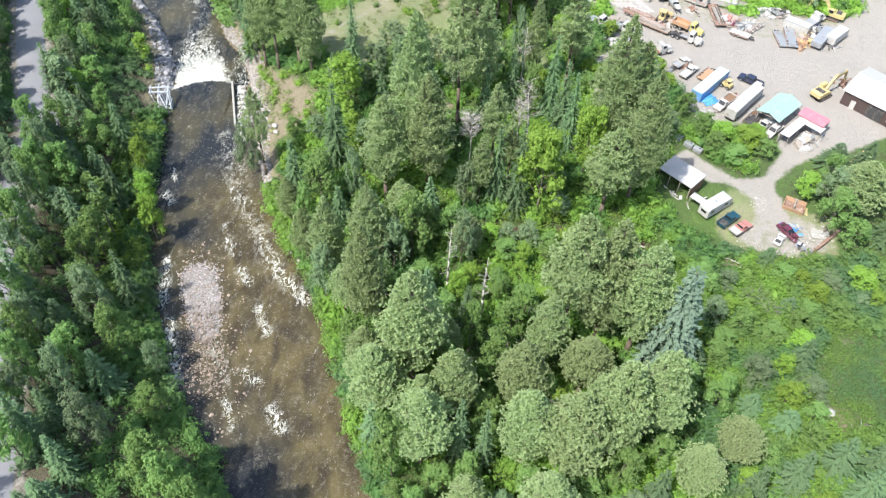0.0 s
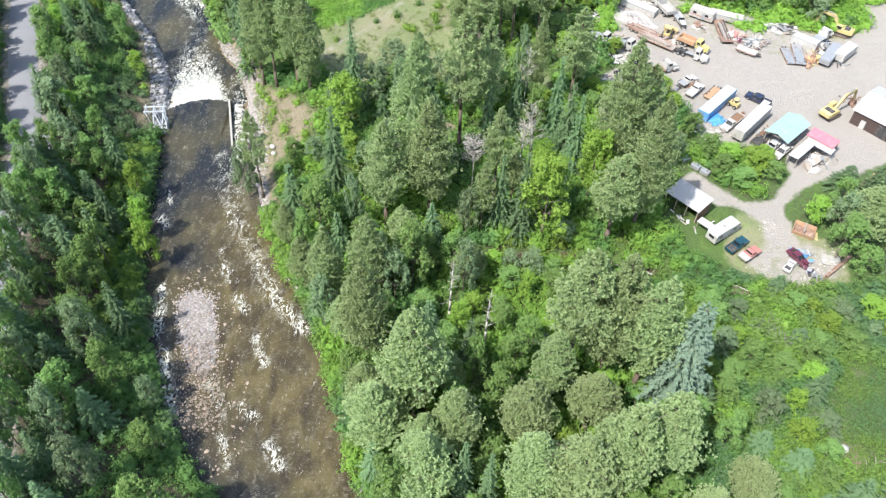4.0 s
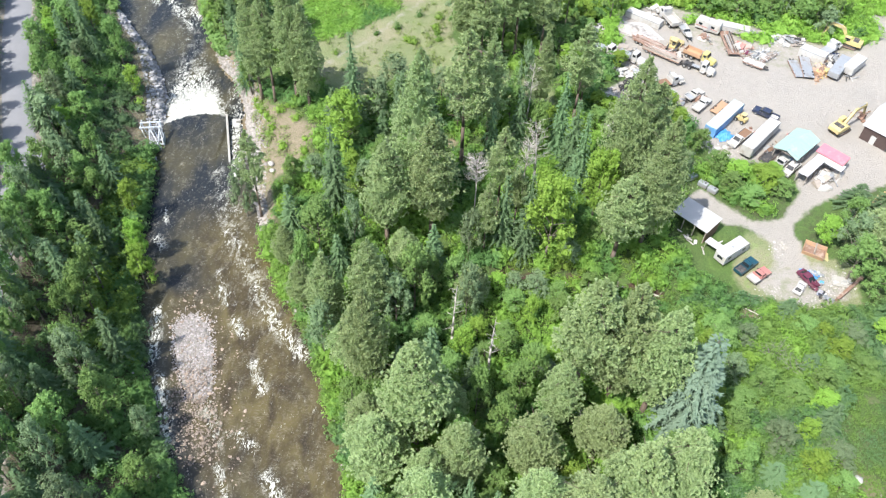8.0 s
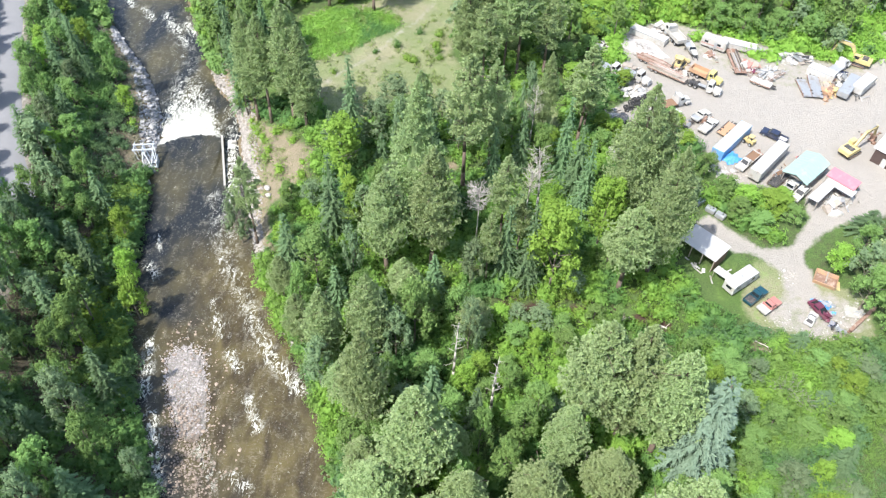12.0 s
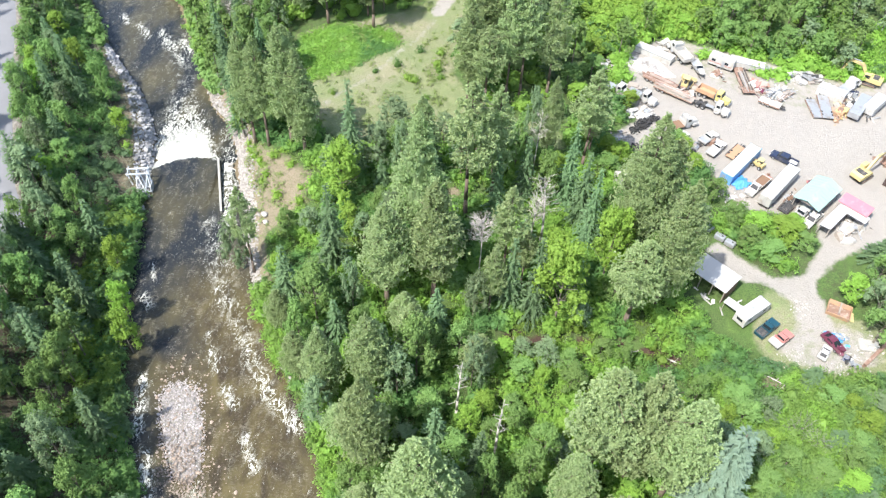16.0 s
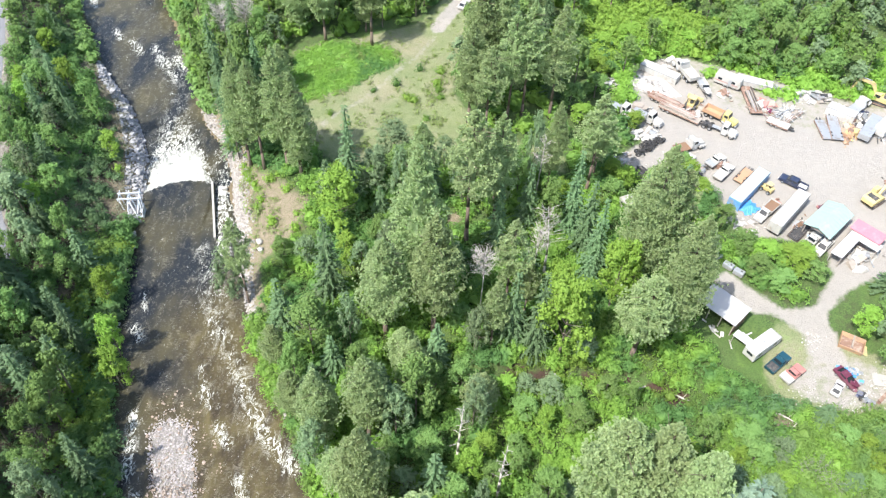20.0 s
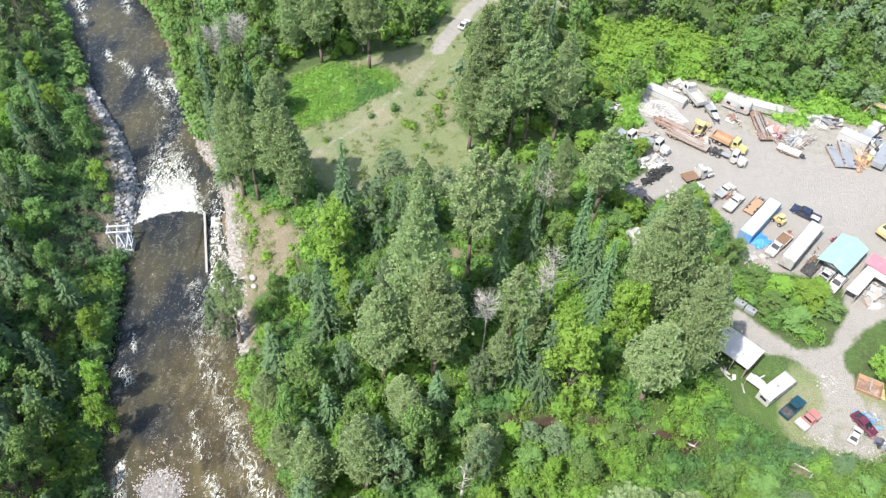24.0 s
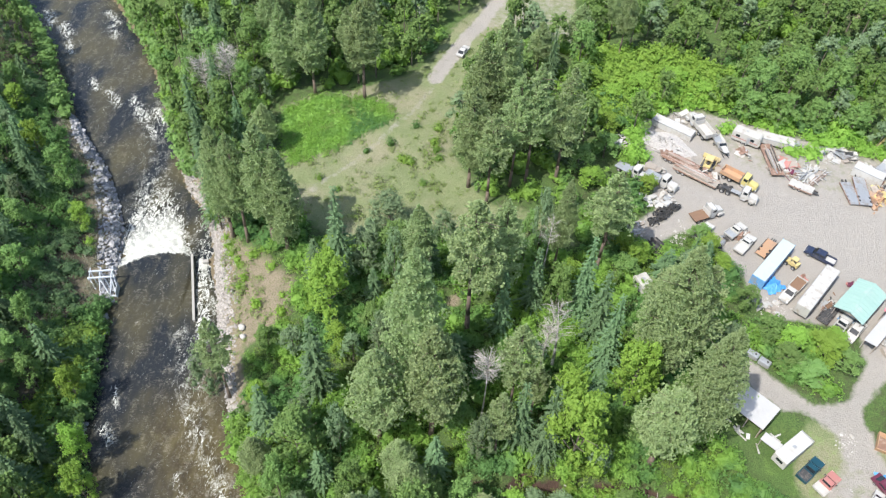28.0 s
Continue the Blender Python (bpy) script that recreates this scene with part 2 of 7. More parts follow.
def ground_z(x, y):
    x, y = np.broadcast_arrays(np.asarray(x, float), np.asarray(y, float))
    dr, dl = (x - right_bank(y)) * 0.86, (left_bank(y) - x) * 0.86
    top = np.interp(y, [-40, 68, 100.7, 111.5, 127.5, 141], [-2.9, -2.8, -2.3, -1.6, -0.7, 0.0])
    near = np.interp(dr, [0, 1.5, 4, 12, 35, 60], [0.0, 0.25, 0.55, 0.78, 0.92, 1.0])
    far = np.interp(dr, [0, 2, 5, 10, 16, 30], [0.0, 0.3, 0.62, 0.85, 0.97, 1.0])
    g = near + (far - near) * step(120, 146, y)
    right = -7.4 + (top + 7.4) * g
    left = np.interp(dl, [0, 1.5, 5, 10, 15, 19, 30, 60, 120, 3000], [-7.4, -5.7, -4.0, -1.5, 1.2, 3.1, 3.6, 8.0, 20.0, 60.0])
    bed = -7.5 - 0.9 * np.clip(np.minimum(-dr, -dl) / 3.0, 0, 1) + (water_z(y) + 7.1)
    z = np.where(dr > 0, right, np.where(dl > 0, left, bed))
    dry = np.clip(np.maximum(dr, dl) / 6.0, 0, 1)
    z = z + dry * (0.28 * wobble(x, y, 0.21) + 0.12 * wobble(x + 40, y, 0.63)) * (1 - 0.8 * step(-1, 3, inside(YARD, x, y)))
    z = z - 0.9 * np.exp(-(near_line(CREEK, x, y) / 1.4) ** 2)
    for hx, hy, r in HOLLOWS:
        z = z - 1.1 * np.exp(-(np.hypot(x - hx, y - hy) / r) ** 2)
    z = z + (np.minimum(-7.12, z + 1.4) - z) * step(-1.0, 1.2, inside(BAR, x, y))
    on_road = step(6.5, 3.6, np.abs(road_off(x, y)))
    return z + (3.4 - z) * on_road


def gz(x, y):
    return float(ground_z(x, y))


def np_mesh(name, verts, faces, mats=(), smooth=False):
    me = bpy.data.meshes.new(name)
    verts, faces = np.asarray(verts, np.float32), np.asarray(faces, np.int32)
    k = faces.shape[1]
    me.vertices.add(len(verts))
    me.vertices.foreach_set("co", verts.ravel())
    me.loops.add(faces.size)
    me.loops.foreach_set("vertex_index", faces.ravel())
    me.polygons.add(len(faces))
    me.polygons.foreach_set("loop_start", np.arange(0, faces.size, k, dtype=np.int32))
    me.polygons.foreach_set("use_smooth", np.full(len(faces), smooth))
    for m in mats:
        me.materials.append(m)
    me.update(calc_edges=True)
    return me


def sheet(xs, ys, zf):
    gx, gy = np.meshgrid(xs, ys)
    v = np.stack([gx, gy, zf(gx, gy)], -1).reshape(-1, 3)
    nx, ny = len(xs), len(ys)
    i = (np.arange(ny - 1)[:, None] * nx + np.arange(nx - 1)[None]).ravel()
    return v, np.stack([i, i + 1, i + nx + 1, i + nx], 1)


def floats(me, name, vals):
    a = me.attributes.new(name, "FLOAT", "POINT")
    a.data.foreach_set("value", np.asarray(vals, np.float32).ravel())


def ground_material():
    m, nt, b = nodes_of("ground_soil")
    big, mid, fine = tex(nt, 0.07, 5.0), tex(nt, 0.6, 6.0, 0.7), tex(nt, 5.0, 5.0, 0.7)
    litter = mix(nt, ramp(nt, fine.outputs["Fac"], [(0.38, (0, 0, 0)), (0.62, (1, 1, 1))]), (0.03, 0.055, 0.015), (0.11, 0.185, 0.045))
    litter = mix(nt, ramp(nt, mid.outputs["Fac"], [(0.45, (0, 0, 0)), (0.6, (0.7, 0.7, 0.7))]), litter, (0.06, 0.065, 0.03))
    litter = mix(nt, ramp(nt, big.outputs["Fac"], [(0.45, (0, 0, 0)), (0.65, (0.5, 0.5, 0.5))]), litter, (0.08, 0.15, 0.03))
    grass = mix(nt, mid.outputs["Fac"], (0.12, 0.175, 0.06), (0.26, 0.265, 0.15))
    grass = mix(nt, ramp(nt, big.outputs["Fac"], [(0.45, (0, 0, 0)), (0.65, (1, 1, 1))]), grass, (0.27, 0.25, 0.165))
    grass = mix(nt, ramp(nt, fine.outputs["Fac"], [(0.45, (0, 0, 0)), (0.62, (0.75, 0.75, 0.75))]), grass, (0.11, 0.15, 0.05))
    lush = mix(nt, mid.outputs["Fac"], (0.1, 0.215, 0.035), (0.19, 0.34, 0.06))
    dirt = mix(nt, mid.outputs["Fac"], (0.255, 0.236, 0.21), (0.375, 0.352, 0.32))
    dirt = mix(nt, ramp(nt, big.outputs["Fac"], [(0.42, (0, 0, 0)), (0.6, (1, 1, 1))]), dirt, (0.325, 0.303, 0.272))
    dirt = mix(nt, calc(nt, "MULTIPLY", ramp(nt, fine.outputs["Fac"], [(0.5, (0, 0, 0)), (0.75, (1, 1, 1))]), 0.5), dirt, (0.15, 0.13, 0.11))
    bare = mix(nt, mid.outputs["Fac"], (0.17, 0.135, 0.09), (0.29, 0.24, 0.18))
    bare = mix(nt, ramp(nt, fine.outputs["Fac"], [(0.5, (0, 0, 0)), (0.62, (1, 1, 1))]), bare, (0.12, 0.14, 0.055))
    bed = mix(nt, mid.outputs["Fac"], (0.1, 0.075, 0.04), (0.2, 0.16, 0.1))
    edge = calc(nt, "MULTIPLY", calc(nt, "SUBTRACT", mid.outputs["Fac"], 0.5), 1.1)

    def mask(name):
        return calc(nt, "MULTIPLY", calc(nt, "SUBTRACT", calc(nt, "ADD", attr(nt, name), edge), 0.3), 2.5, True)

    duff = mix(nt, mid.outputs["Fac"], (0.05, 0.042, 0.03), (0.13, 0.105, 0.075))
    litter = mix(nt, mask("duff"), litter, mix(nt, ramp(nt, fine.outputs["Fac"], [(0.5, (0, 0, 0)), (0.66, (0.8, 0.8, 0.8))]), duff, (0.07, 0.1, 0.03)))
    c = mix(nt, mask("meadow"), litter, grass)
    c = mix(nt, mask("lush"), c, lush)
    c = mix(nt, mask("bare"), c, bare)
    c = mix(nt, mask("dirt"), c, dirt)
    # reddish-brown soil, with the hollows' shadow as near-black in its colour
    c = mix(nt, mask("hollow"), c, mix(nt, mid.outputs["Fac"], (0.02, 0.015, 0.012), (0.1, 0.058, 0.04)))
    c = mix(nt, mask("bed"), c, bed)
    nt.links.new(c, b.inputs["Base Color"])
    b.inputs["Roughness"].default_value = 0.95
    bump(nt, b, calc(nt, "ADD", fine.outputs["Fac"], mid.outputs["Fac"]), 0.9, 0.25)
    return m


def build_ground():
    xs = np.r_[-2500, -1200, -600, -320, -220, np.arange(-170, 150, 1.0), 150, 170, 240, 400, 800, 1500, 2500]
    ys = np.r_[-2500, -1200, -500, -200, -100, -50, -10, 10, np.arange(22, 252, 1.0), 252, 275, 330, 500, 1000, 1800, 2800]
    v, f = sheet(xs, ys, ground_z)
    me = np_mesh("ground", v, f, [ground_material()], True)
    x, y = v[:, 0], v[:, 1]
    track = step(1.5, 0.4, near_line(TRACK, x, y))
    dirt = np.maximum.reduce([0.75 * step(-0.8, 0.8, inside(BAR, x, y)), step(-1.2, 1.6, inside(YARD, x, y)), 0.4 * track, 0.42 * step(-1.5, 1.5, inside(DRIVE, x, y)), 0.8 * step(2.6, 1.4, near_line(LANE, x, y)), 0.7 * step(-1.0, 1.0, inside(FAR_LANE, x, y)), 0.55 * step(5.2, 3.8, np.abs(road_off(x, y)))])
    weedy = np.maximum(step(-2.0, 2.0, inside(RANK, x, y)), step(-1.5, 1.5, inside(STRAW, x, y)))
    floats(me, "dirt", dirt * (1 - 0.35 * weedy))
    floats(me, "meadow", np.maximum(step(-2.5, 2.0, inside(MEADOW, x, y)), np.maximum(np.maximum(weedy, 0.3 * step(-3.0, 3.0, inside(SOFT, x, y))), np.maximum(step(-1.5, 1.5, inside(DRIVE, x, y)), step(-1.5, 1.5, inside(FAR_FIELD, x, y))))))
    floats(me, "lush", np.maximum(step(-1.5, 2.0, inside(LUSH, x, y)), 0.3 * step(-1.5, 1.5, inside(LOT, x, y))))
    bank = step(0.0, 1.0, (x - right_bank(y)) * 0.86) * step(4.5, 2.5, (x - right_bank(y)) * 0.86) * step(110, 123, y) * step(188, 172, y)
    bank = np.maximum(bank, step(0.0, 1.0, (left_bank(y) - x) * 0.86) * step(6, 3, (left_bank(y) - x) * 0.86) * step(132, 143, y) * step(190, 182, y))
    creek = step(1.5, 0.4, near_line(CREEK, x, y))
    floats(me, "bare", np.maximum.reduce([0.75 * step(-2.6, 2.2, inside(BARE, x, y)), np.max([0.8 * step(r + 0.8, r - 0.8, np.hypot(x - gx, y - gy)) for gx, gy, r in GLADES], 0), bank]))
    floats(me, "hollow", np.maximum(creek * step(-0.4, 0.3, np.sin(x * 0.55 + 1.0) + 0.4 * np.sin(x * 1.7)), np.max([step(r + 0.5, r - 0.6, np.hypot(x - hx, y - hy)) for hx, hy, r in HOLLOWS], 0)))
    floats(me, "duff", 0.75 * step(1.0, 4.0, (left_bank(y) - x) * 0.86))
    floats(me, "bed", step(0.8, -0.3, np.maximum(x - right_bank(y), left_bank(y) - x) * 0.86) * (1 - step(-0.8, 0.6, inside(BAR, x, y))))
    return tagged(new("ground", me), "uneven forest floor, dry meadow and pale dirt yard", "ground", kind="structure")


build_ground()

# the paved road along the far bank
def build_road():
    rows = []
    for y in np.arange(-30, 245, 2.0):
        c, s = float(np.interp(y, ROAD_Y, ROAD_X)), float(np.interp(y + 1, ROAD_Y, ROAD_X) - np.interp(y - 1, ROAD_Y, ROAD_X)) / 2
        n = Vector((1, -s, 0)).normalized()
        wide = 1.6 * float(step(104, 114, y) * step(130, 119, y))
        for o, z in ((-3.0, 3.39), (-2.8, 3.47), (0, 3.52), (2.8 + wide, 3.47), (3.0 + wide, 3.39)):
            rows.append((c + n.x * o, y + n.y * o, z))
    k = len(rows) // 5
    faces = [(5 * i + j, 5 * i + j + 1, 5 * i + j + 6, 5 * i + j + 5) for i in range(k - 1) for j in range(4)]
    m, nt, b = nodes_of("worn_asphalt")
    n1, n2 = tex(nt, 0.25, 6.0, 0.7), tex(nt, 12.0, 3.0)
    c = mix(nt, n1.outputs["Fac"], (0.15, 0.155, 0.17), (0.24, 0.245, 0.265))
    c = mix(nt, 0.3, c, mix(nt, n2.outputs["Fac"], (0.1, 0.1, 0.1), (0.28, 0.28, 0.28)))
    nt.links.new(c, b.inputs["Base Color"])
    b.inputs["Roughness"].default_value = 0.9
    tagged(new("road", np_mesh("road", rows, faces, [m], True)), "narrow worn grey asphalt road beside the trees", "road", kind="structure")


build_road()

# ---- river ----
FOAM = []


def rapid(x0, y0, x1, y1, width, power=1.0):
    FOAM.append((x0, y0, x1, y1, width, power))
# broken water: start, end, width, strength
rapid(-47.1, 125.6, -41.7, 112.7, 3, 0.46)
rapid(-41.7, 112.7, -36, 103, 2.6, 0.58)
rapid(-36, 103, -31, 93.9, 2.2, 0.8)
rapid(-31, 93.9, -24.7, 87.5, 1.8, 1.1)
rapid(-52.2, 95.5, -50.2, 84.7, 1.6, 1.1)
rapid(-48.2, 81.5, -44.5, 71.8, 1.6, 1.15)
rapid(-44.2, 70.7, -42, 63.2, 1.5, 1.0)
rapid(-26.9, 64.9, -24.7, 61.1, 1.5, 1.15)
rapid(-32.7, 71.3, -30.4, 69.7, 1.6, 1.1)
rapid(-32.9, 85.3, -30.4, 79.9, 1.4, 0.95)
rapid(-37.9, 93.9, -36.1, 91.2, 1.4, 1)
rapid(-34.8, 65.9, -32.6, 61.1, 1.1, 0.9)
rapid(-57, 112.7, -55.4, 110.5, 1.3, 1.1)
rapid(-57.4, 120.2, -56.2, 117, 0.9, 0.9)
rapid(-43.2, 105.1, -40.3, 97.6, 1.2, 0.75)
rapid(-39.3, 77.2, -35.4, 69.7, 2, 0.6)
rapid(-49.1, 132, -44.2, 121.3, 3, 0.45)
rapid(-74.6, 195.5, -71.7, 191.2, 1.8, 1.1)
rapid(-70.2, 194.4, -67.4, 191.2, 1.6, 1.1)
rapid(-83, 200.8, -79.6, 196.5, 1.4, 1)
rapid(-76.6, 198.7, -75.1, 195.5, 1.2, 1)
rapid(-70.2, 189, -68.3, 185.8, 1.2, 1)
rapid(-88.4, 205.1, -86.4, 201.9, 1.2, 0.9)
rapid(-103.1, 227.7, -100.2, 223.4, 1.8, 1)
rapid(-109, 233.1, -106.1, 227.7, 1.8, 1)
rapid(-90.4, 227.7, -88.4, 223.4, 1.3, 0.9)
rapid(-99.2, 220.2, -97.2, 215.9, 1.2, 0.9)
rapid(-93.3, 234.2, -89.4, 229.9, 1.3, 0.9)
rapid(-45.7, 148.1, -45.4, 135.2, 2, 0.95)
rapid(-48.1, 158.9, -46.2, 149.2, 1.8, 0.7)
SHOAL = [(-51.1, 98.7), (-43.2, 101.9), (-37.3, 91.2), (-32.4, 76.1), (-30.4, 63.2), (-35.4, 54.6), (-40.3, 65.4), (-45.2, 77.2)]


def crest_y(x):
    """The weir's crest bows downstream between its end walls."""
    u = np.clip((np.asarray(x, float) + 64.9) / 13.7, 0, 1)
    return 146.3 + 3.7 * u + 2.3 * np.sin(np.pi * u)


def foam_field(x, y):
    out = np.zeros(x.shape)
    for x0, y0, x1, y1, w, p in FOAM:
        d = near_line([(x0, y0), (x1, y1)], x, y)
        out = np.maximum(out, (0.8 if y0 < 160 else 1.0) * p * np.exp(-(d / ((0.72 if y0 < 145 else 0.85) * w)) ** 2))
    past = y - crest_y(x)
    mid = -58.4 - 0.26 * np.clip(y - 148, 0, 40)
    half = np.interp(past, [0, 4, 10, 17, 26], [7.4, 6.6, 5.6, 4.4, 3.2])
    spill = step(-0.1, 0.5, past) * np.interp(past, [0, 7, 12, 18, 27], [2.0, 1.7, 1.2, 0.75, 0.25]) * step(half + 2.2, half - 2.2, np.abs(x - mid))
    chute = 1.05 * step(2.1, 0.4, near_line([(-49.2, 149), (-44.8, 131)], x, y)) + 0.6 * step(2.4, 0.6, near_line([(-52, 160), (-48.4, 149)], x, y))
    broad = 0.07 * step(0.45, 0.8, (x - left_bank(y)) / (right_bank(y) - left_bank(y))) * step(138, 120, y)
    return np.maximum.reduce([out + broad, spill, chute])


def surface_z(x, y):
    past = y - crest_y(x)
    inner = (x > -65.4) & (x < -50.7)
    z = np.where(inner, np.interp(past, [-40, -1, 0.3, 3.5, 8], [-7.0, -7.05, -7.25, -8.0, -8.05]), np.interp(y, [-40, 132, 141, 149, 370], [-6.8, -7.0, -7.4, -8.0, -9.0]))
    z = np.where(y > 158, -8.05 - (y - 158) * 0.005, z)
    z = np.where(y < 128, np.interp(y, [-40, 128], [-6.8, -7.0]), z)
    f = foam_field(x, y)
    ripple = 0.05 * wobble(x, y, 1.1) + 0.04 * wobble(x * 0.6 + y, y - x, 1.9)
    return z + ripple + 0.16 * np.clip(f, 0, 1.4) * (0.6 + wobble(x, y, 2.3)) - 0.55 * step(0.0, 1.4, inside(BAR, x, y))


def water_material():
    m, nt, b = nodes_of("river_water")
    co = nt.nodes.new("ShaderNodeTexCoord")
    mp = nt.nodes.new("ShaderNodeMapping")
    mp.inputs["Rotation"].default_value = (0, 0, radians(-26))
    mp.inputs["Scale"].default_value = (1.0, 0.5, 1.0)
    nt.links.new(co.outputs["Object"], mp.inputs["Vector"])
    across = nt.nodes.new("ShaderNodeMapping")
    across.inputs["Rotation"].default_value = (0, 0, radians(-26))
    across.inputs["Scale"].default_value = (0.62, 1.2, 1.0)
    nt.links.new(co.outputs["Object"], across.inputs["Vector"])

    def flow(scale, detail, rough, warp=0.0, lie=mp):
        n = nt.nodes.new("ShaderNodeTexNoise")
        n.inputs["Scale"].default_value, n.inputs["Detail"].default_value, n.inputs["Roughness"].default_value = scale, detail, rough
        n.inputs["Distortion"].default_value = warp
        nt.links.new(lie.outputs["Vector"], n.inputs["Vector"])
        return n.outputs["Fac"]

    def ridge(n, sharp):
        return calc(nt, "SUBTRACT", 1.0, calc(nt, "MULTIPLY", calc(nt, "ABSOLUTE", calc(nt, "SUBTRACT", n, 0.5)), sharp), True)

    wide, mid, fine = flow(0.12, 3.0, 0.5), flow(0.7, 5.0, 0.65, 1.0), flow(3.4, 6.0, 0.7, 1.0)
    lane = flow(0.3, 4.0, 0.55, 0.6)
    deep = mix(nt, ramp(nt, wide, [(0.4, (0, 0, 0)), (0.62, (1, 1, 1))]), (0.018, 0.021, 0.024), (0.058, 0.055, 0.035))
    brown = mix(nt, ramp(nt, lane, [(0.35, (0, 0, 0)), (0.65, (1, 1, 1))]), (0.038, 0.03, 0.017), (0.1, 0.083, 0.036))
    pebbles = tex(nt, 2.2, 2.0, 0.5, "ShaderNodeTexVoronoi")
    brown = mix(nt, calc(nt, "MULTIPLY", ramp(nt, pebbles.outputs["Distance"], [(0.1, (1, 1, 1)), (0.5, (0, 0, 0))]), 0.4), brown, (0.125, 0.095, 0.068))
    shallow = calc(nt, "MULTIPLY", calc(nt, "ADD", attr(nt, "shallow"), calc(nt, "MULTIPLY", calc(nt, "SUBTRACT", wide, 0.5), 1.2)), 1.0, True)
    c = mix(nt, shallow, deep, brown)
    # light painted on ripples and thin broken crests; foam in torn sheets and threads
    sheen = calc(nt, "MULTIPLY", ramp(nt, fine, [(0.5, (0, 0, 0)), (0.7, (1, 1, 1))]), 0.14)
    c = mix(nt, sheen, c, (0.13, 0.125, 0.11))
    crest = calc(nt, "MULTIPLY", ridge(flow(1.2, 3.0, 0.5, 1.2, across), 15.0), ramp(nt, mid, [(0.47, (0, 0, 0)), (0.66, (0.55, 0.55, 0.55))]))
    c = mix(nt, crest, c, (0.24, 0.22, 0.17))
    foam = attr(nt, "foam")
    torn = calc(nt, "MULTIPLY", calc(nt, "SUBTRACT", flow(1.15, 6.0, 0.62, 1.6), 0.5), 2.1)
    thread = calc(nt, "MULTIPLY", ridge(flow(0.75, 4.0, 0.55, 1.6), 13.0), 1.0)
    white = calc(nt, "ADD", calc(nt, "ADD", calc(nt, "MULTIPLY", calc(nt, "MINIMUM", foam, 0.95), 0.9), torn), calc(nt, "ADD", thread, calc(nt, "MULTIPLY", calc(nt, "SUBTRACT", fine, 0.5), 0.8)))
    white = calc(nt, "MULTIPLY", calc(nt, "SUBTRACT", white, 1.14), 2.4, True)
    spray = calc(nt, "MULTIPLY", ridge(flow(2.0, 3.0, 0.5, 1.6, across), 13.0), calc(nt, "MULTIPLY", calc(nt, "SUBTRACT", foam, 0.06), 1.9, True))
    white = calc(nt, "MAXIMUM", white, calc(nt, "MULTIPLY", spray, ramp(nt, mid, [(0.5, (0, 0, 0)), (0.6, (0.85, 0.85, 0.85))])))
    sheet_white = calc(nt, "MULTIPLY", calc(nt, "SUBTRACT", calc(nt, "ADD", foam, calc(nt, "MULTIPLY", calc(nt, "SUBTRACT", mid, 0.5), 1.3)), 0.98), 1.0, True)
    white = calc(nt, "MAXIMUM", white, sheet_white)
    tone = mix(nt, ramp(nt, fine, [(0.3, (0, 0, 0)), (0.58, (1, 1, 1))]), (0.45, 0.465, 0.42), (0.56, 0.565, 0.515))
    c = mix(nt, white, c, tone)
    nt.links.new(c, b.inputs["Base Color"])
    nt.links.new(calc(nt, "ADD", calc(nt, "MULTIPLY", white, 0.6), 0.2), b.inputs["Roughness"])
    b.inputs["IOR"].default_value = 1.33
    bump(nt, b, calc(nt, "ADD", mid, calc(nt, "MULTIPLY", fine, 0.15)), 0.4, 0.3)
    return m


def build_river():
    ys = np.r_[np.arange(-40, 42, 4.0), np.arange(42, 176, 0.5), np.arange(176, 256, 1.0), np.arange(256, 370, 8.0)]
    k = 72
    u = np.linspace(-0.05, 1.05, k)
    y = np.repeat(ys, k)
    x = (left_bank(ys)[:, None] * (1 - u) + right_bank(ys)[:, None] * u).ravel()
    v = np.stack([x, y, surface_z(x, y)], 1)
    i = (np.arange(len(ys) - 1)[:, None] * k + np.arange(k - 1)[None]).ravel()
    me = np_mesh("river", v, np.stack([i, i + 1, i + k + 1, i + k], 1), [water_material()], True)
    floats(me, "foam", foam_field(x, y))
    near = step(134, 102, y)
    side = step(0.2, 0.75, (x - left_bank(y)) / (right_bank(y) - left_bank(y)))
    # less brown along the left bank: its dark shadow put into the water colour
    floats(me, "shallow", np.maximum(0.85 * step(-4, 3, inside(SHOAL, x, y)), near * (0.15 + 0.75 * side)) * step(52, 62, y + 0.5 * x + 22) * (0.1 + 0.9 * step(2.0, 7.0, x - left_bank(y))) + 0.1)
    tagged(new("river", me), "fast shallow brown river breaking into white rapids", "river", kind="structure")


build_river()


# ---- stones ----
def stone_shape(rng):
    bm = bmesh.new()
    bmesh.ops.create_icosphere(bm, subdivisions=1, radius=0.5)
    for v in bm.verts:
        v.co *= rng.uniform(0.72, 1.15)
        v.co.z *= 0.75
    out = np.array([v.co[:] for v in bm.verts]), np.array([[v.index for v in f.verts] for f in bm.faces])
    bm.free()
    return out


STONES = [stone_shape(np.random.default_rng(60 + i)) for i in range(5)]


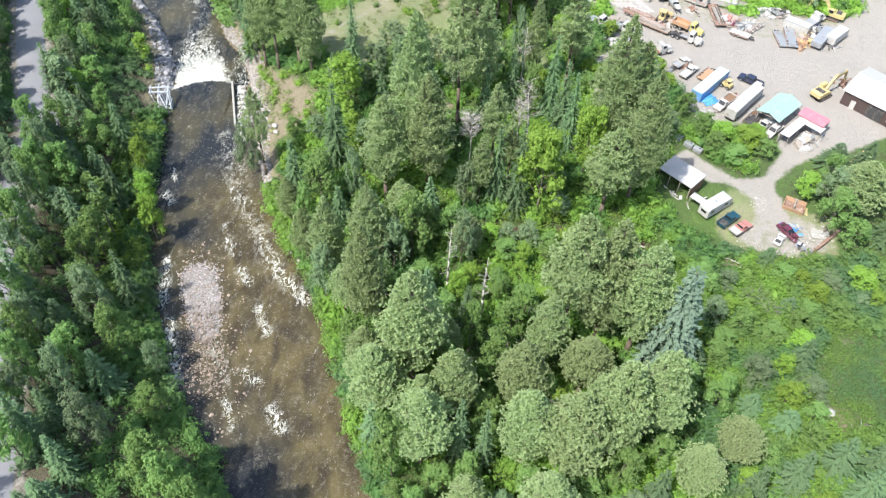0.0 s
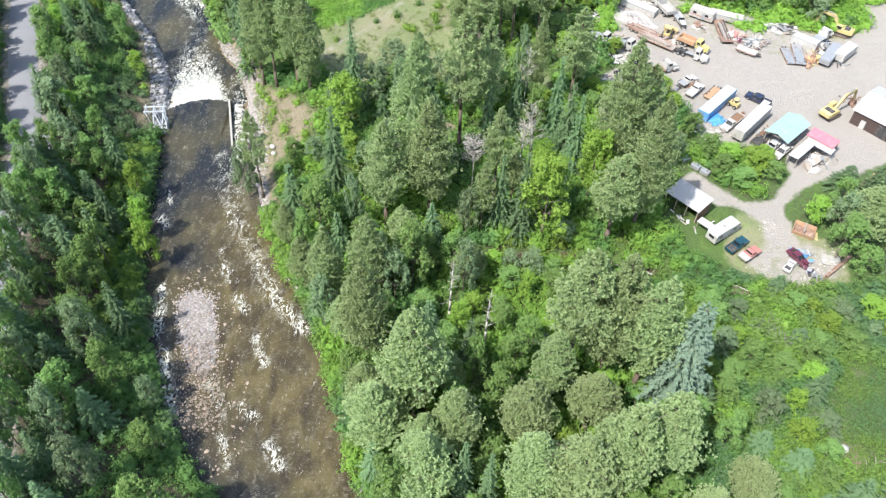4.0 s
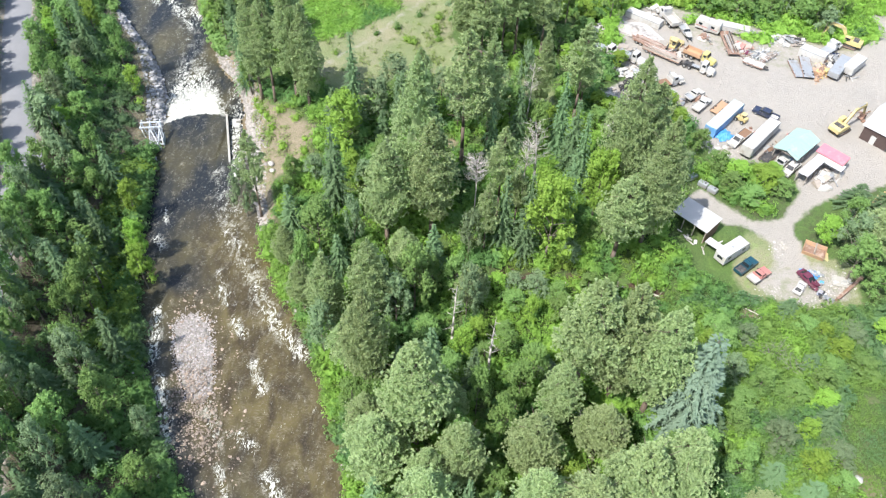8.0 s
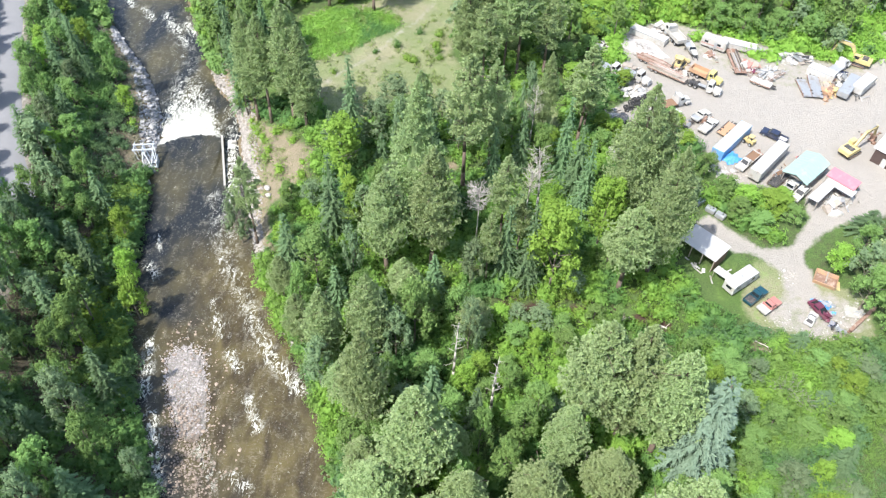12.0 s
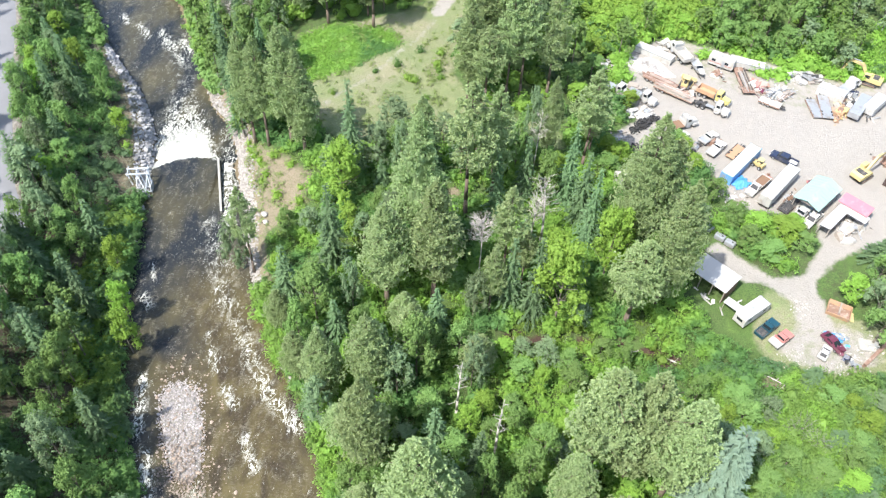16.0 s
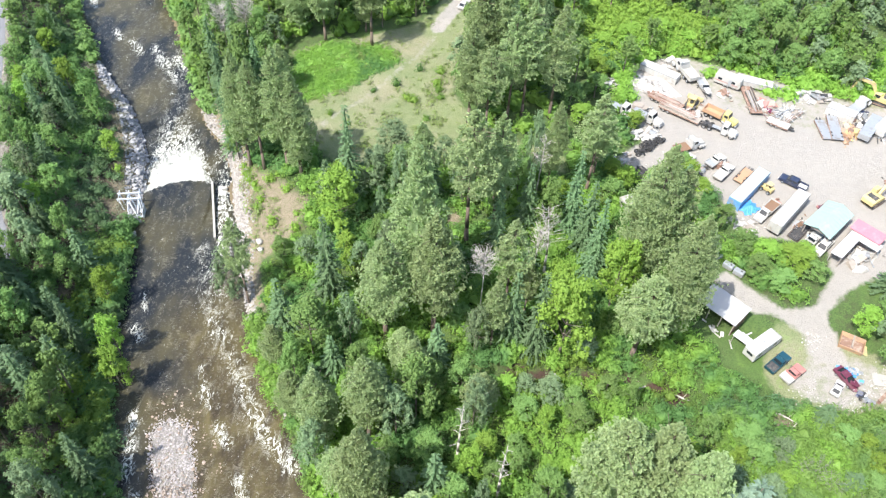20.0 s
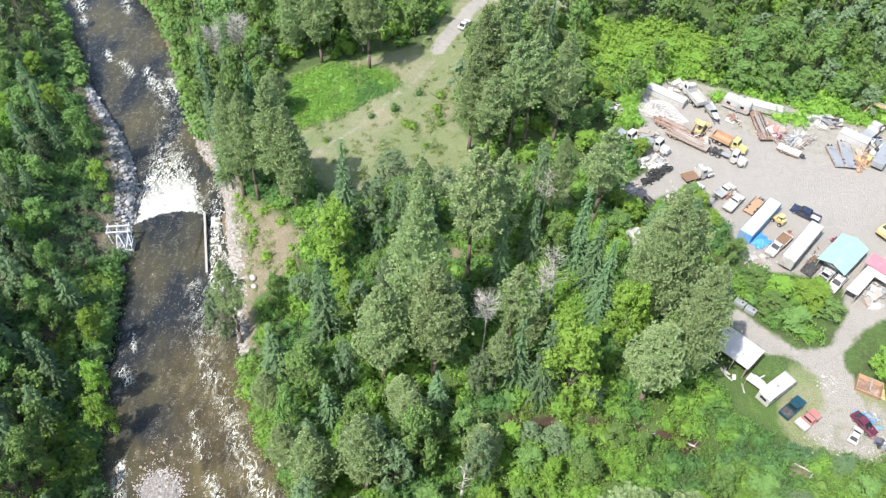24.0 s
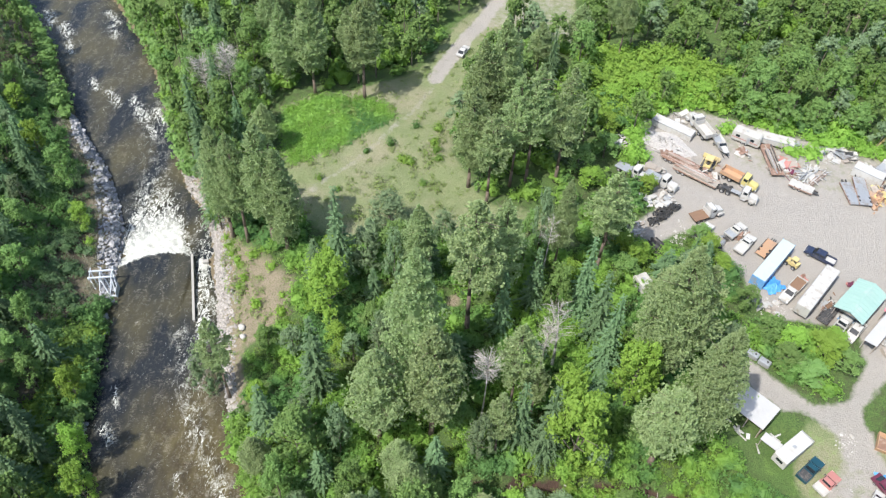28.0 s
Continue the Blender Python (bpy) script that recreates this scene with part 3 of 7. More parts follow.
def stone_field(name, pts, sizes, mat, label, rng, sink=0.15):
    """Many small stones joined into one sheet of rubble."""
    vs, fs, n = [], [], 0
    ground = np.maximum(ground_z(pts[:, 0], pts[:, 1]), -8) if name != "gravel_bar" else np.full(len(pts), -7.05)
    for (x, y), s, base in zip(pts, sizes, ground):
        v, f = STONES[int(rng.integers(5))]
        a = rng.uniform(0, 6.28)
        r = np.array([[math.cos(a), -math.sin(a), 0], [math.sin(a), math.cos(a), 0], [0, 0, 1]])
        sc = s * np.array([rng.uniform(0.8, 1.3), rng.uniform(0.7, 1.0), rng.uniform(0.55, 0.9)])
        vs.append((v * sc) @ r.T + (x, y, base + s * (0.3 - sink)))
        fs.append(f + n)
        n += len(v)
    return tagged(new(name, np_mesh(name, np.concatenate(vs), np.concatenate(fs), [mat])), label, "rocks", kind="stuff")


def island_stone(name, a, bcol):
    m, nt, b = nodes_of(name)
    g = nt.nodes.new("ShaderNodeNewGeometry")
    n = tex(nt, 1.5, 4.0)
    nt.links.new(mix(nt, 0.3, mix(nt, g.outputs["Random Per Island"], a, bcol), mix(nt, n.outputs["Fac"], a, bcol)), b.inputs["Base Color"])
    b.inputs["Roughness"].default_value = 0.85
    return m


RUBBLE_PALE = island_stone("pale_rubble", (0.19, 0.175, 0.16), (0.4, 0.375, 0.345))
RUBBLE_GREY = island_stone("grey_rubble", (0.16, 0.16, 0.165), (0.42, 0.42, 0.43))
RUBBLE_PINK = island_stone("pinkish_gravel", (0.17, 0.15, 0.143), (0.5, 0.47, 0.46))


def build_stones():
    rng = np.random.default_rng(11)
    # gravel bar in midstream
    bx = np.asarray(BAR)
    p = rng.uniform((-51, 70), (-34, 98), (16000, 2))
    p = p[inside(BAR, p[:, 0], p[:, 1]) + 0.1 * (p[:, 1] - 86) > rng.uniform(-0.6, 1.3, len(p)) * np.interp(p[:, 1], [74, 90], [1.6, 0.7])]
    stone_field("gravel_bar", p, rng.gamma(2.0, 0.06, len(p)) + 0.08, RUBBLE_PINK, "bar of pale pinkish river cobbles in midstream", rng)
    # scattered stones round the bar
    p = rng.uniform((-51, 52), (-27, 103), (3600, 2))
    p = p[(inside(SHOAL, p[:, 0], p[:, 1]) > 0) & (rng.random(len(p)) < 0.55)]
    vs = rng.gamma(2.0, 0.085, len(p)) + 0.1
    stone_field("gravel_bar", p, vs, island_stone("wet_cobbles", (0.16, 0.12, 0.09), (0.4, 0.32, 0.26)), "brown wet cobbles breaking the shallow water", rng, 0.05)
    # the bar's lower end trails off in brown cobbles
    u = rng.random(1900)
    p = np.stack([-43.5 + 5.5 * u + rng.normal(size=1900) * 2.1, 84 - 17 * u + rng.normal(size=1900) * 1.6], 1)
    p = p[p[:, 0] > left_bank(p[:, 1]) + 2.5]
    stone_field("gravel_bar", p, rng.gamma(2.0, 0.075, len(p)) + 0.08, island_stone("brown_cobbles", (0.11, 0.085, 0.065), (0.34, 0.28, 0.235)), "brown cobbles trailing off below the gravel bar", rng, -0.2)
    # rock armour on the meadow bank
    t = rng.uniform(108, 188, 5200)
    off = rng.gamma(2.0, 0.75, 5200) - 0.2
    keep = (off < np.interp(t, [108, 123, 134, 162, 170, 188], [2.2, 2.6, 5.0, 4.6, 2.4, 1.2])) & (rng.random(5200) < np.interp(t, [108, 129, 162, 188], [0.55, 0.9, 0.95, 0.35]))
    t, off = t[keep], off[keep]
    stone_field("rock_armour", np.stack([right_bank(t) + off, t], 1), rng.gamma(3.0, 0.1, len(t)) + 0.18, RUBBLE_PALE, "pale angular rocks lining the meadow bank", rng)
    t = rng.uniform(138, 190, 4600)
    off = rng.uniform(-0.12, 1.0, 4600) * np.interp(t, [138, 147, 161, 182, 190], [1.6, 3.2, 3.8, 2.8, 1])
    keep = (off < 1.5 + 0.5 * np.sin(t * 0.9)) | (rng.random(4600) < 0.35)
    t, off = t[keep], off[keep]
    stone_field("rock_armour", np.stack([left_bank(t) - off, t], 1), rng.gamma(3.0, 0.11, len(t)) + 0.18, RUBBLE_GREY, "grey broken rocks along the road-side bank", rng, 0.0)
    # dark stones at the foot of the shaded bank
    t = rng.uniform(48, 138, 700)
    off = rng.normal(0.2, 0.7, 700)
    stone_field("bank_stones", np.stack([left_bank(t) - off, t], 1), rng.gamma(2.5, 0.16, 700) + 0.15, RUBBLE_GREY, "grey stones at the water's edge", rng, 0.3)
    t = rng.uniform(48, 110, 260)
    stone_field("bank_stones", np.stack([right_bank(t) + rng.normal(0.2, 0.6, 260), t], 1), rng.gamma(2.5, 0.13, 260) + 0.15, RUBBLE_PALE, "pale stones under the bushes at the water's edge", rng, 0.3)


build_stones()


# ---- helpers for things ----
def link(name, bm, mat, smooth=False):
    me = bpy.data.meshes.new(name)
    bm.to_mesh(me)
    bm.free()
    me.materials.append(mat)
    if smooth:
        me.polygons.foreach_set("use_smooth", np.ones(len(me.polygons), bool))
    return me


def part(name, bm, mat, parent, label="", smooth=False):
    ob = new(name, link(name, bm, mat, smooth))
    ob.parent = parent
    if label:
        tagged(ob, label)
    return ob


def thing(name, label, category, x, y, rz=0.0, group="", z=None, rx=0.0, ry=0.0):
    e = new(name)
    e.empty_display_size = 0.3
    e.matrix_basis = pose(x, y, gz(x, y) if z is None else z, rx, ry, rz)
    return tagged(e, label, category, group)


def box(x0, x1, y0, y1, z0, z1, bevel=0.0, bm=None, m=None):
    own = bmesh.new()
    bmesh.ops.create_cube(own, size=1.0, matrix=Matrix.LocRotScale(((x0 + x1) / 2, (y0 + y1) / 2, (z0 + z1) / 2), None, (x1 - x0, y1 - y0, z1 - z0)))
    if bevel:
        bmesh.ops.bevel(own, geom=own.edges[:], offset=bevel, segments=2, affect="EDGES", profile=0.6)
    if m is not None:
        bmesh.ops.transform(own, matrix=m, verts=own.verts)
    if bm is None:
        return own
    return join(bm, own)


def join(bm, own):
    me = bpy.data.meshes.new("tmp")
    own.to_mesh(me)
    own.free()
    bm.from_mesh(me)
    bpy.data.meshes.remove(me)
    return bm


def rod(a, b, r0, r1=None, seg=8, bm=None):
    a, b = Vector(a), Vector(b)
    own = bmesh.new()
    bmesh.ops.create_cone(own, cap_ends=True, segments=seg, radius1=r0, radius2=r0 if r1 is None else r1, depth=(b - a).length,
                          matrix=Matrix.Translation((a + b) / 2) @ (b - a).to_track_quat("Z", "Y").to_matrix().to_4x4())
    return own if bm is None else join(bm, own)


def extrude(profile, y0, y1, bevel=0.0, taper=0.0, bm=None):
    """A side profile in x, z pulled across y; taper draws the upper points inward."""
    own = bmesh.new()
    zs = [p[1] for p in profile]
    lo, hi = min(zs), max(zs)

    def side(y):
        return [own.verts.new((px, y * (1 - taper * (pz - lo) / (hi - lo)), pz)) for px, pz in profile]

    a, b = side(y0), side(y1)
    own.faces.new(a)
    own.faces.new(b[::-1])
    for i in range(len(a)):
        j = (i + 1) % len(a)
        own.faces.new((a[i], b[i], b[j], a[j]))
    bmesh.ops.recalc_face_normals(own, faces=own.faces)
    if bevel:
        bmesh.ops.bevel(own, geom=own.edges[:], offset=bevel, segments=2, affect="EDGES", profile=0.6)
    return own if bm is None else join(bm, own)


# ---- the weir ----
STEEL = surface("galvanised_steel", (0.62, 0.66, 0.7), 0.45, 0.3, 0.2, 2.0)


def build_weir():
    w = thing("weir", "low bowed concrete weir with water pouring over it", "weir", -58, 148, z=-7.4)
    bm = bmesh.new()
    xs = np.linspace(-65.1, -51.1, 22)
    for x0, x1 in zip(xs[:-1], xs[1:]):
        y0 = float(crest_y((x0 + x1) / 2))
        box(x0 + 58, x1 + 58, y0 - 148 - 0.6, y0 - 148 + 0.1, -1.6, 0.1, 0.0, bm)
    part("sill", bm, CONCRETE, w, "wet concrete crest sill")
    d = Vector((3.9, -15.3, 0))
    a = math.degrees(math.atan2(d.y, d.x))
    wall = thing("dividing_wall", "long pale concrete wall dividing the side chute from the weir", "wall", -51.3, 150.3, a, z=-7.2)
    part("wall", box(0, d.length + 0.3, -0.17, 0.17, -1.6, 0.6, 0.03), CONCRETE, wall)
    part("coping", box(-0.05, d.length + 0.35, -0.22, 0.22, 0.602, 0.7, 0.02), CONCRETE, wall, "pale worn concrete coping")
    chute = thing("side_chute", "concrete block at the head of the side chute", "weir", -49.4, 149.0, a, z=-7.6)
    part("block", box(-0.4, 0.4, 0.3, 1.4, -1, 0.5, 0.05), CONCRETE, chute)
    f = thing("water_intake", "pale galvanised steel truss of a water intake beside the weir", "water intake", -64.9, 140.4, 8, z=-5.7)
    for y, z in ((1.1, 2.0), (2.5, 2.2)):
        part("beam", box(-2.7, 1.8, y - 0.13, y + 0.13, z - 0.13, z + 0.13, 0.02), STEEL, f)
        for x0, x1 in ((-2.4, -0.9), (-0.6, -0.9), (-0.6, 0.9), (1.5, 0.9), (1.5, 2.0)):
            part("leg", rod((x0, y, z), (x1, y - 2.2, -0.9), 0.12), STEEL, f)
        part("foot_beam", box(-1.3, 2.3, y - 2.35, y - 2.05, -1.1, -0.85, 0.02), STEEL, f)
    for x in (-2.4, -0.6, 1.5):
        part("cross_beam", rod((x, 0.6, 2.0), (x, 3.2, 2.35), 0.1), STEEL, f)
    part("screen", box(2.1, 2.2, -1.4, 1.2, -2.0, 0.4, 0.01), STEEL, f, "grey trash screen")
    base = thing("intake_footing", "rough concrete footing under the steel water intake", "footing", -65.1, 140.4, 100, z=-7.6)
    part("slab", box(-3.0, 2.3, -2.2, 1.8, -1.0, 0.55, 0.1), CONCRETE, base)


build_weir()


def boulder(x, y, s, label):
    v, f = STONES[int(abs(x * 3 + y)) % 5]
    o = new("boulder", np_mesh("boulder", v * np.array([1.15, 0.9, 0.85]) * s, f, [STONE], True))
    o.matrix_basis = pose(x, y, gz(x, y) + 0.2 * s, 0, 0, x * 40)
    tagged(o, label, "boulder", "boulders")


boulder(-37.4, 131.4, 1.7, "large pale boulder on the bare bank")
boulder(-37.0, 129.5, 1.4, "pale rounded boulder on the bare bank")
boulder(-39.6, 124.6, 1.2, "pale boulder above the water's edge")
boulder(-58.2, 113.2, 1.1, "dark wet boulder at the shaded bank")
boulder(63.4, 66.3, 1.9, "bleached rock lying among low bushes")

# ---- trees ----
def unit(v):
    return v / np.maximum(np.linalg.norm(v, axis=-1, keepdims=True), 1e-6)


def blades(c, d, n, length, width, tip=False):
    """Three-cornered leaves or needle sprays: centres, directions, rough normals, lengths, widths."""
    s = unit(np.cross(n, d))
    l, w = length[:, None] / 2, width[:, None] / 2
    a, b = (c + d * l, c - d * l) if tip else (c - d * l, c + d * l)
    v = np.stack([a, b + s * w, b - s * w], 1).reshape(-1, 3)
    return v, np.arange(len(v)).reshape(-1, 3)


def tufts(rng, centres, radii, outward, k, slim, lift=0.5):
    """k needle sprays standing out of each tuft like a brush."""
    n = len(centres)
    d = unit(rng.normal(size=(n, k, 3)) * 0.62 + outward[:, None] * 0.6 + np.array([0, 0, lift]))
    ln = radii[:, None, None] * rng.uniform(0.75, 1.35, (n, k, 1))
    c = centres[:, None] + d * ln * 0.5
    nor = unit(np.array([0, 0, 1.0]) + outward[:, None] * 0.4 + rng.normal(size=(n, k, 3)) * 0.55)
    ln = ln.ravel()
    return blades(c.reshape(-1, 3), d.reshape(-1, 3), nor.reshape(-1, 3), ln, ln * slim)


def leaves(rng, centres, radii, outward, k, length, slim):
    """k broad leaves lying round each clump, facing outward and up."""
    n = len(centres)
    off = unit(rng.normal(size=(n, k, 3)) + outward[:, None] * 0.5 + np.array([0, 0, 0.3]))
    c = centres[:, None] + off * (radii[:, None, None] * rng.uniform(0.4, 1.1, (n, k, 1)))
    nor = unit(off * 0.8 + outward[:, None] * 0.5 + rng.normal(size=(n, k, 3)) * 0.55 + np.array([0, 0, 0.45]))
    d = unit(np.cross(nor, rng.normal(size=(n, k, 3))))
    ln = length * rng.uniform(0.65, 1.35, n * k)
    return blades(c.reshape(-1, 3), d.reshape(-1, 3), nor.reshape(-1, 3), ln, ln * slim)


def with_core(leafage, rings, seed=0):
    """Adds the dense inner foliage as rough closed shapes: lobes (x, y, z, radius, height) or rings of (z, radius)."""
    rng = np.random.default_rng(seed)
    v, f = leafage
    vs, fs, n = [v], [f], len(v)
    for kind, data in rings:
        seg = 10 if kind == "ring" else 6
        a = np.linspace(0, 2 * math.pi, seg, endpoint=False)
        if kind == "lobe":
            x, y, z, r, h = data
            prof = [(z + h * t, r * math.sqrt(max(0.02, 1 - t * t))) for t in (-0.95, -0.3, 0.45, 1)]
        else:
            x, y, prof = 0.0, 0.0, data
        for z, r in prof:
            w = r * rng.uniform(0.72, 1.25, seg)
            vs.append(np.stack([x + w * np.cos(a), y + w * np.sin(a), z + rng.normal(size=seg) * 0.12 * r], 1))
        k = np.arange(seg)
        for i in range(len(prof) - 1):
            b = n + i * seg
            fs.append(np.stack([b + k, b + (k + 1) % seg, b + seg + (k + 1) % seg], 1))
            fs.append(np.stack([b + k, b + seg + (k + 1) % seg, b + seg + k], 1))
        n += seg * len(prof)
    return np.concatenate(vs), np.concatenate(fs)


def pine_crown(seed, H=24.0, R=4.0, base=0.26, boughs=105, k=7, heart=0.42):
    """A pine's crown: boughs of uneven length, each carrying tufts of needles towards its end."""
    rng = np.random.default_rng(seed)

    def prof(u):
        return R * np.where(u < 0.3, 0.55 + 1.5 * u, np.clip(1 - np.clip((u - 0.3) / 0.7, 0, 1) ** 1.2, 0.02, 1) ** 0.85)

    cs, outs, rs = [], [], []
    for i in range(boughs):
        u = (i + rng.uniform(0, 1)) / boughs
        u = u ** 0.9
        a = i * 2.399 + rng.normal() * 0.35
        z = H * (base + (0.97 - base) * u)
        ln = float(prof(np.array(u))) * rng.uniform(0.72, 1.12)
        rise = -0.12 + 0.5 * u
        m = 11 + int(ln * 10.5)
        t = 1.04 - rng.uniform(0, 1, m) ** 1.3 * 0.6
        side = rng.normal(size=m) * 0.3 * ln * t
        ca, sa = math.cos(a), math.sin(a)
        x, y = ln * t * ca - side * sa, ln * t * sa + side * ca
        cs.append(np.stack([x, y, z + rise * ln * t + 0.1 * ln * t * t + rng.normal(size=m) * 0.2], 1))
        outs.append(np.stack([x, y, np.full(m, 0.35 * ln + 0.3 + 1.2 * u)], 1))
        rs.append(rng.uniform(0.19, 0.31, m))
    core = [(H * (base + (0.95 - base) * t), float(prof(np.array(t))) * heart) for t in np.linspace(0.04, 0.72, 11)]
    c = np.concatenate(cs)
    c[:, 2] = np.minimum(c[:, 2], H * 0.985)
    return with_core(tufts(rng, c, np.concatenate(rs), unit(np.concatenate(outs)), k, 0.85), [("ring", core)], seed)


def fir_crown(seed, H=16.0, R=3.0, base=0.06, k=7, power=0.85, dense=1.0):
    """Tiers of drooping branches, each a flat fan of sprays pointing outwards."""
    rng = np.random.default_rng(seed)
    cs, rs, out, core = [], [], [], []
    z = base * H
    while z < H * 0.99:
        u = (z / H - base) / (1 - base)
        prof = R * max(0.05, 1 - u) ** power * rng.uniform(0.8, 1.12)
        n = max(4, int((prof * 2.6 + 3) * dense))
        a0 = rng.uniform(0, 6.283)
        for i in range(n):
            a = a0 + 6.283 * i / n + rng.normal() * 0.18
            b = prof * rng.uniform(0.68, 1.12)
            m = max(1, int(b / 0.42))
            for j in range(m):
                s = 1.0 - j * 0.8 / max(m, 1)
                cs.append((b * s * math.cos(a), b * s * math.sin(a), z - 0.25 * b * s * s + rng.normal() * 0.05))
                out.append((math.cos(a), math.sin(a), -0.05 - 0.2 * s))
                rs.append(0.36 + 0.2 * (1 - s))
        core.append((z, R * max(0.03, 1 - u) ** power * 0.36))
        z += rng.uniform(0.5, 0.7) * (0.75 + 0.5 * (1 - u))
    o = unit(np.array(out))
    n = len(o)
    d = unit(o[:, None] * 1.1 + rng.normal(size=(n, k, 3)) * np.array([0.62, 0.62, 0.22]))
    ln = np.array(rs)[:, None, None] * rng.uniform(0.8, 1.5, (n, k, 1))
    c = np.array(cs)[:, None] + d * ln * 0.45
    nor = unit(np.array([0, 0, 1.0]) + o[:, None] * 0.35 + rng.normal(size=(n, k, 3)) * 0.3)
    leaf = blades(c.reshape(-1, 3), d.reshape(-1, 3), nor.reshape(-1, 3), ln.ravel(), ln.ravel() * 0.5, True)
    return with_core(leaf, [("ring", core[::3])], seed)


def leafy_crown(seed, H=12.0, R=4.0, base=0.22, clumps=400, k=10, size=0.3, n_lobes=17):
    """Many lobes of unequal size held out on limbs, with gaps of shade between them."""
    rng = np.random.default_rng(seed)
    lobes = []
    for i in range(n_lobes):
        t = (i + rng.uniform(0, 1)) / n_lobes
        a = i * 2.399 + rng.normal() * 0.5
        rr = R * rng.uniform(0.38, 0.78) * math.sqrt(max(0.05, 1 - 0.85 * t))
        lobes.append((rr * math.cos(a), rr * math.sin(a), H * (base + 0.1 + (0.86 - base) * t), R * rng.uniform(0.2, 0.38)))
    lobes.append((0, 0, H * 0.84, R * 0.34))
    lobes = np.array(lobes)
    pick = rng.choice(len(lobes), size=clumps, p=lobes[:, 3] ** 2 / np.sum(lobes[:, 3] ** 2))
    d = unit(rng.normal(size=(clumps, 3)) + np.array([0, 0, 0.5]) + 0.4 * unit(lobes[pick, :3] - np.array([0, 0, H * 0.45])))
    rad = lobes[pick, 3] * rng.uniform(0.5, 1.15, clumps)
    c = lobes[pick, :3] + d * rad[:, None] * np.array([1, 1, 1.1])
    c[:, 2] = np.minimum(c[:, 2], H * 0.985)
    inner = [("lobe", (x, y, z, r * 0.48, r * 0.52)) for x, y, z, r in lobes]
    return with_core(leaves(rng, c, rng.uniform(0.25, 0.5, clumps), d, k, size, 0.8), inner, seed)


def shrub_crown(seed, R=1.7, H=2.4, clumps=36, k=10, size=0.25, bare=False):
    rng = np.random.default_rng(seed)
    a, q = rng.uniform(0, 6.283, clumps), np.sqrt(rng.uniform(0, 1, clumps))
    lump = 1 + 0.22 * np.sin(3 * a + seed) + 0.12 * np.sin(5 * a + 2 * seed)
    r = R * q * lump
    z = H * np.sqrt(np.clip(1 - 0.85 * q**2, 0, 1)) * rng.uniform(0.5, 1.1, clumps)
    c = np.stack([r * np.cos(a), r * np.sin(a), z], 1)
    leaf = leaves(rng, c, rng.uniform(0.25, 0.5, clumps), unit(c * np.array([1, 1, 0.9]) + 1e-3), k, size, 0.8)
    return leaf if bare else with_core(leaf, [("lobe", (0, 0, H * 0.26, R * 0.66, H * 0.46))], seed)


def trunk_mesh(name, H, r, mat, limbs=(), lean=0.0, seg=8):
    bm = bmesh.new()
    n = 6
    prev = Vector((0, 0, -0.5))
    for i in range(1, n + 1):
        u = i / n
        p = Vector((lean * u * u, 0.15 * math.sin(3 * u), H * u))
        rod(prev, p, r * (1.12 - (i - 1) / n) if i > 1 else r * 1.35, max(0.03, r * (1.12 - u)), seg, bm)
        prev = p
    for a, b, q in limbs:
        rod(a, b, q, q * 0.35, 5, bm)
    return link(name, bm, mat, True)


def limb_set(seed, H, R, lo, hi, n, thick, rise=0.35):
    rng = np.random.default_rng(seed)
    out = []
    for _ in range(n):
        z, a = H * rng.uniform(lo, hi), rng.uniform(0, 6.283)
        ln = R * rng.uniform(0.5, 0.95)
        out.append(((0, 0, z), (ln * math.cos(a), ln * math.sin(a), z + rise * ln), thick * rng.uniform(0.6, 1.0)))
    return out


class Kind:
    def __init__(self, name, category, label, H, R, crowns, trunks, mat, group):
        self.name, self.category, self.label, self.H, self.R, self.group, self.count = name, category, label, H, R, group, 0
        self.crowns = [np_mesh("crown", v, f, [mat]) for v, f in crowns]
        self.trunks = trunks

    def put(self, x, y, h, r, spin=None, label=""):
        i = self.count
        self.count += 1
        e = new(self.name)
        e.empty_display_size = 0.5
        s = r / self.R
        e.matrix_basis = Matrix.LocRotScale((x, y, gz(x, y) - 0.1), Euler((0, 0, spin if spin is not None else (i * 2.4) % 6.283)), (s, s, h / self.H))
        tagged(e, label or self.label, self.category, self.group)
        for nm, me in (("trunk", self.trunks[i % len(self.trunks)]), ("crown", self.crowns[i % len(self.crowns)])):
            o = new(nm, me)
            o.parent = e
        PLANTED.append((x, y, r))


PLANTED = []
PINES = Kind("pine_tree", "pine", "tall pine with a clumped olive-green crown and bare reddish trunk", 24, 4.0, [pine_crown(s) for s in (1, 2, 3)] + [pine_crown(4, base=0.38, boughs=90), pine_crown(5, base=0.18, boughs=120)],
             [trunk_mesh("trunk", 23.5, 0.36, BARK_PINE, limb_set(s, 24, 4, 0.3, 0.85, 16, 0.07)) for s in (1, 2)], PINE, "pines of the river flat")
THIN_PINES = Kind("pine_tree", "pine", "slender pine with a thin gappy crown and a long bare trunk", 26, 3.4, [pine_crown(s, 26, 3.4, 0.42, 52, 7, 0.16) for s in (6, 7)] + [pine_crown(8, 26, 3.4, 0.3, 60, 7, 0.16)],
                  [trunk_mesh("trunk", 25.5, 0.28, BARK_PINE, limb_set(s, 26, 3.0, 0.34, 0.9, 26, 0.06)) for s in (3, 4)], PINE, "pines of the river flat")
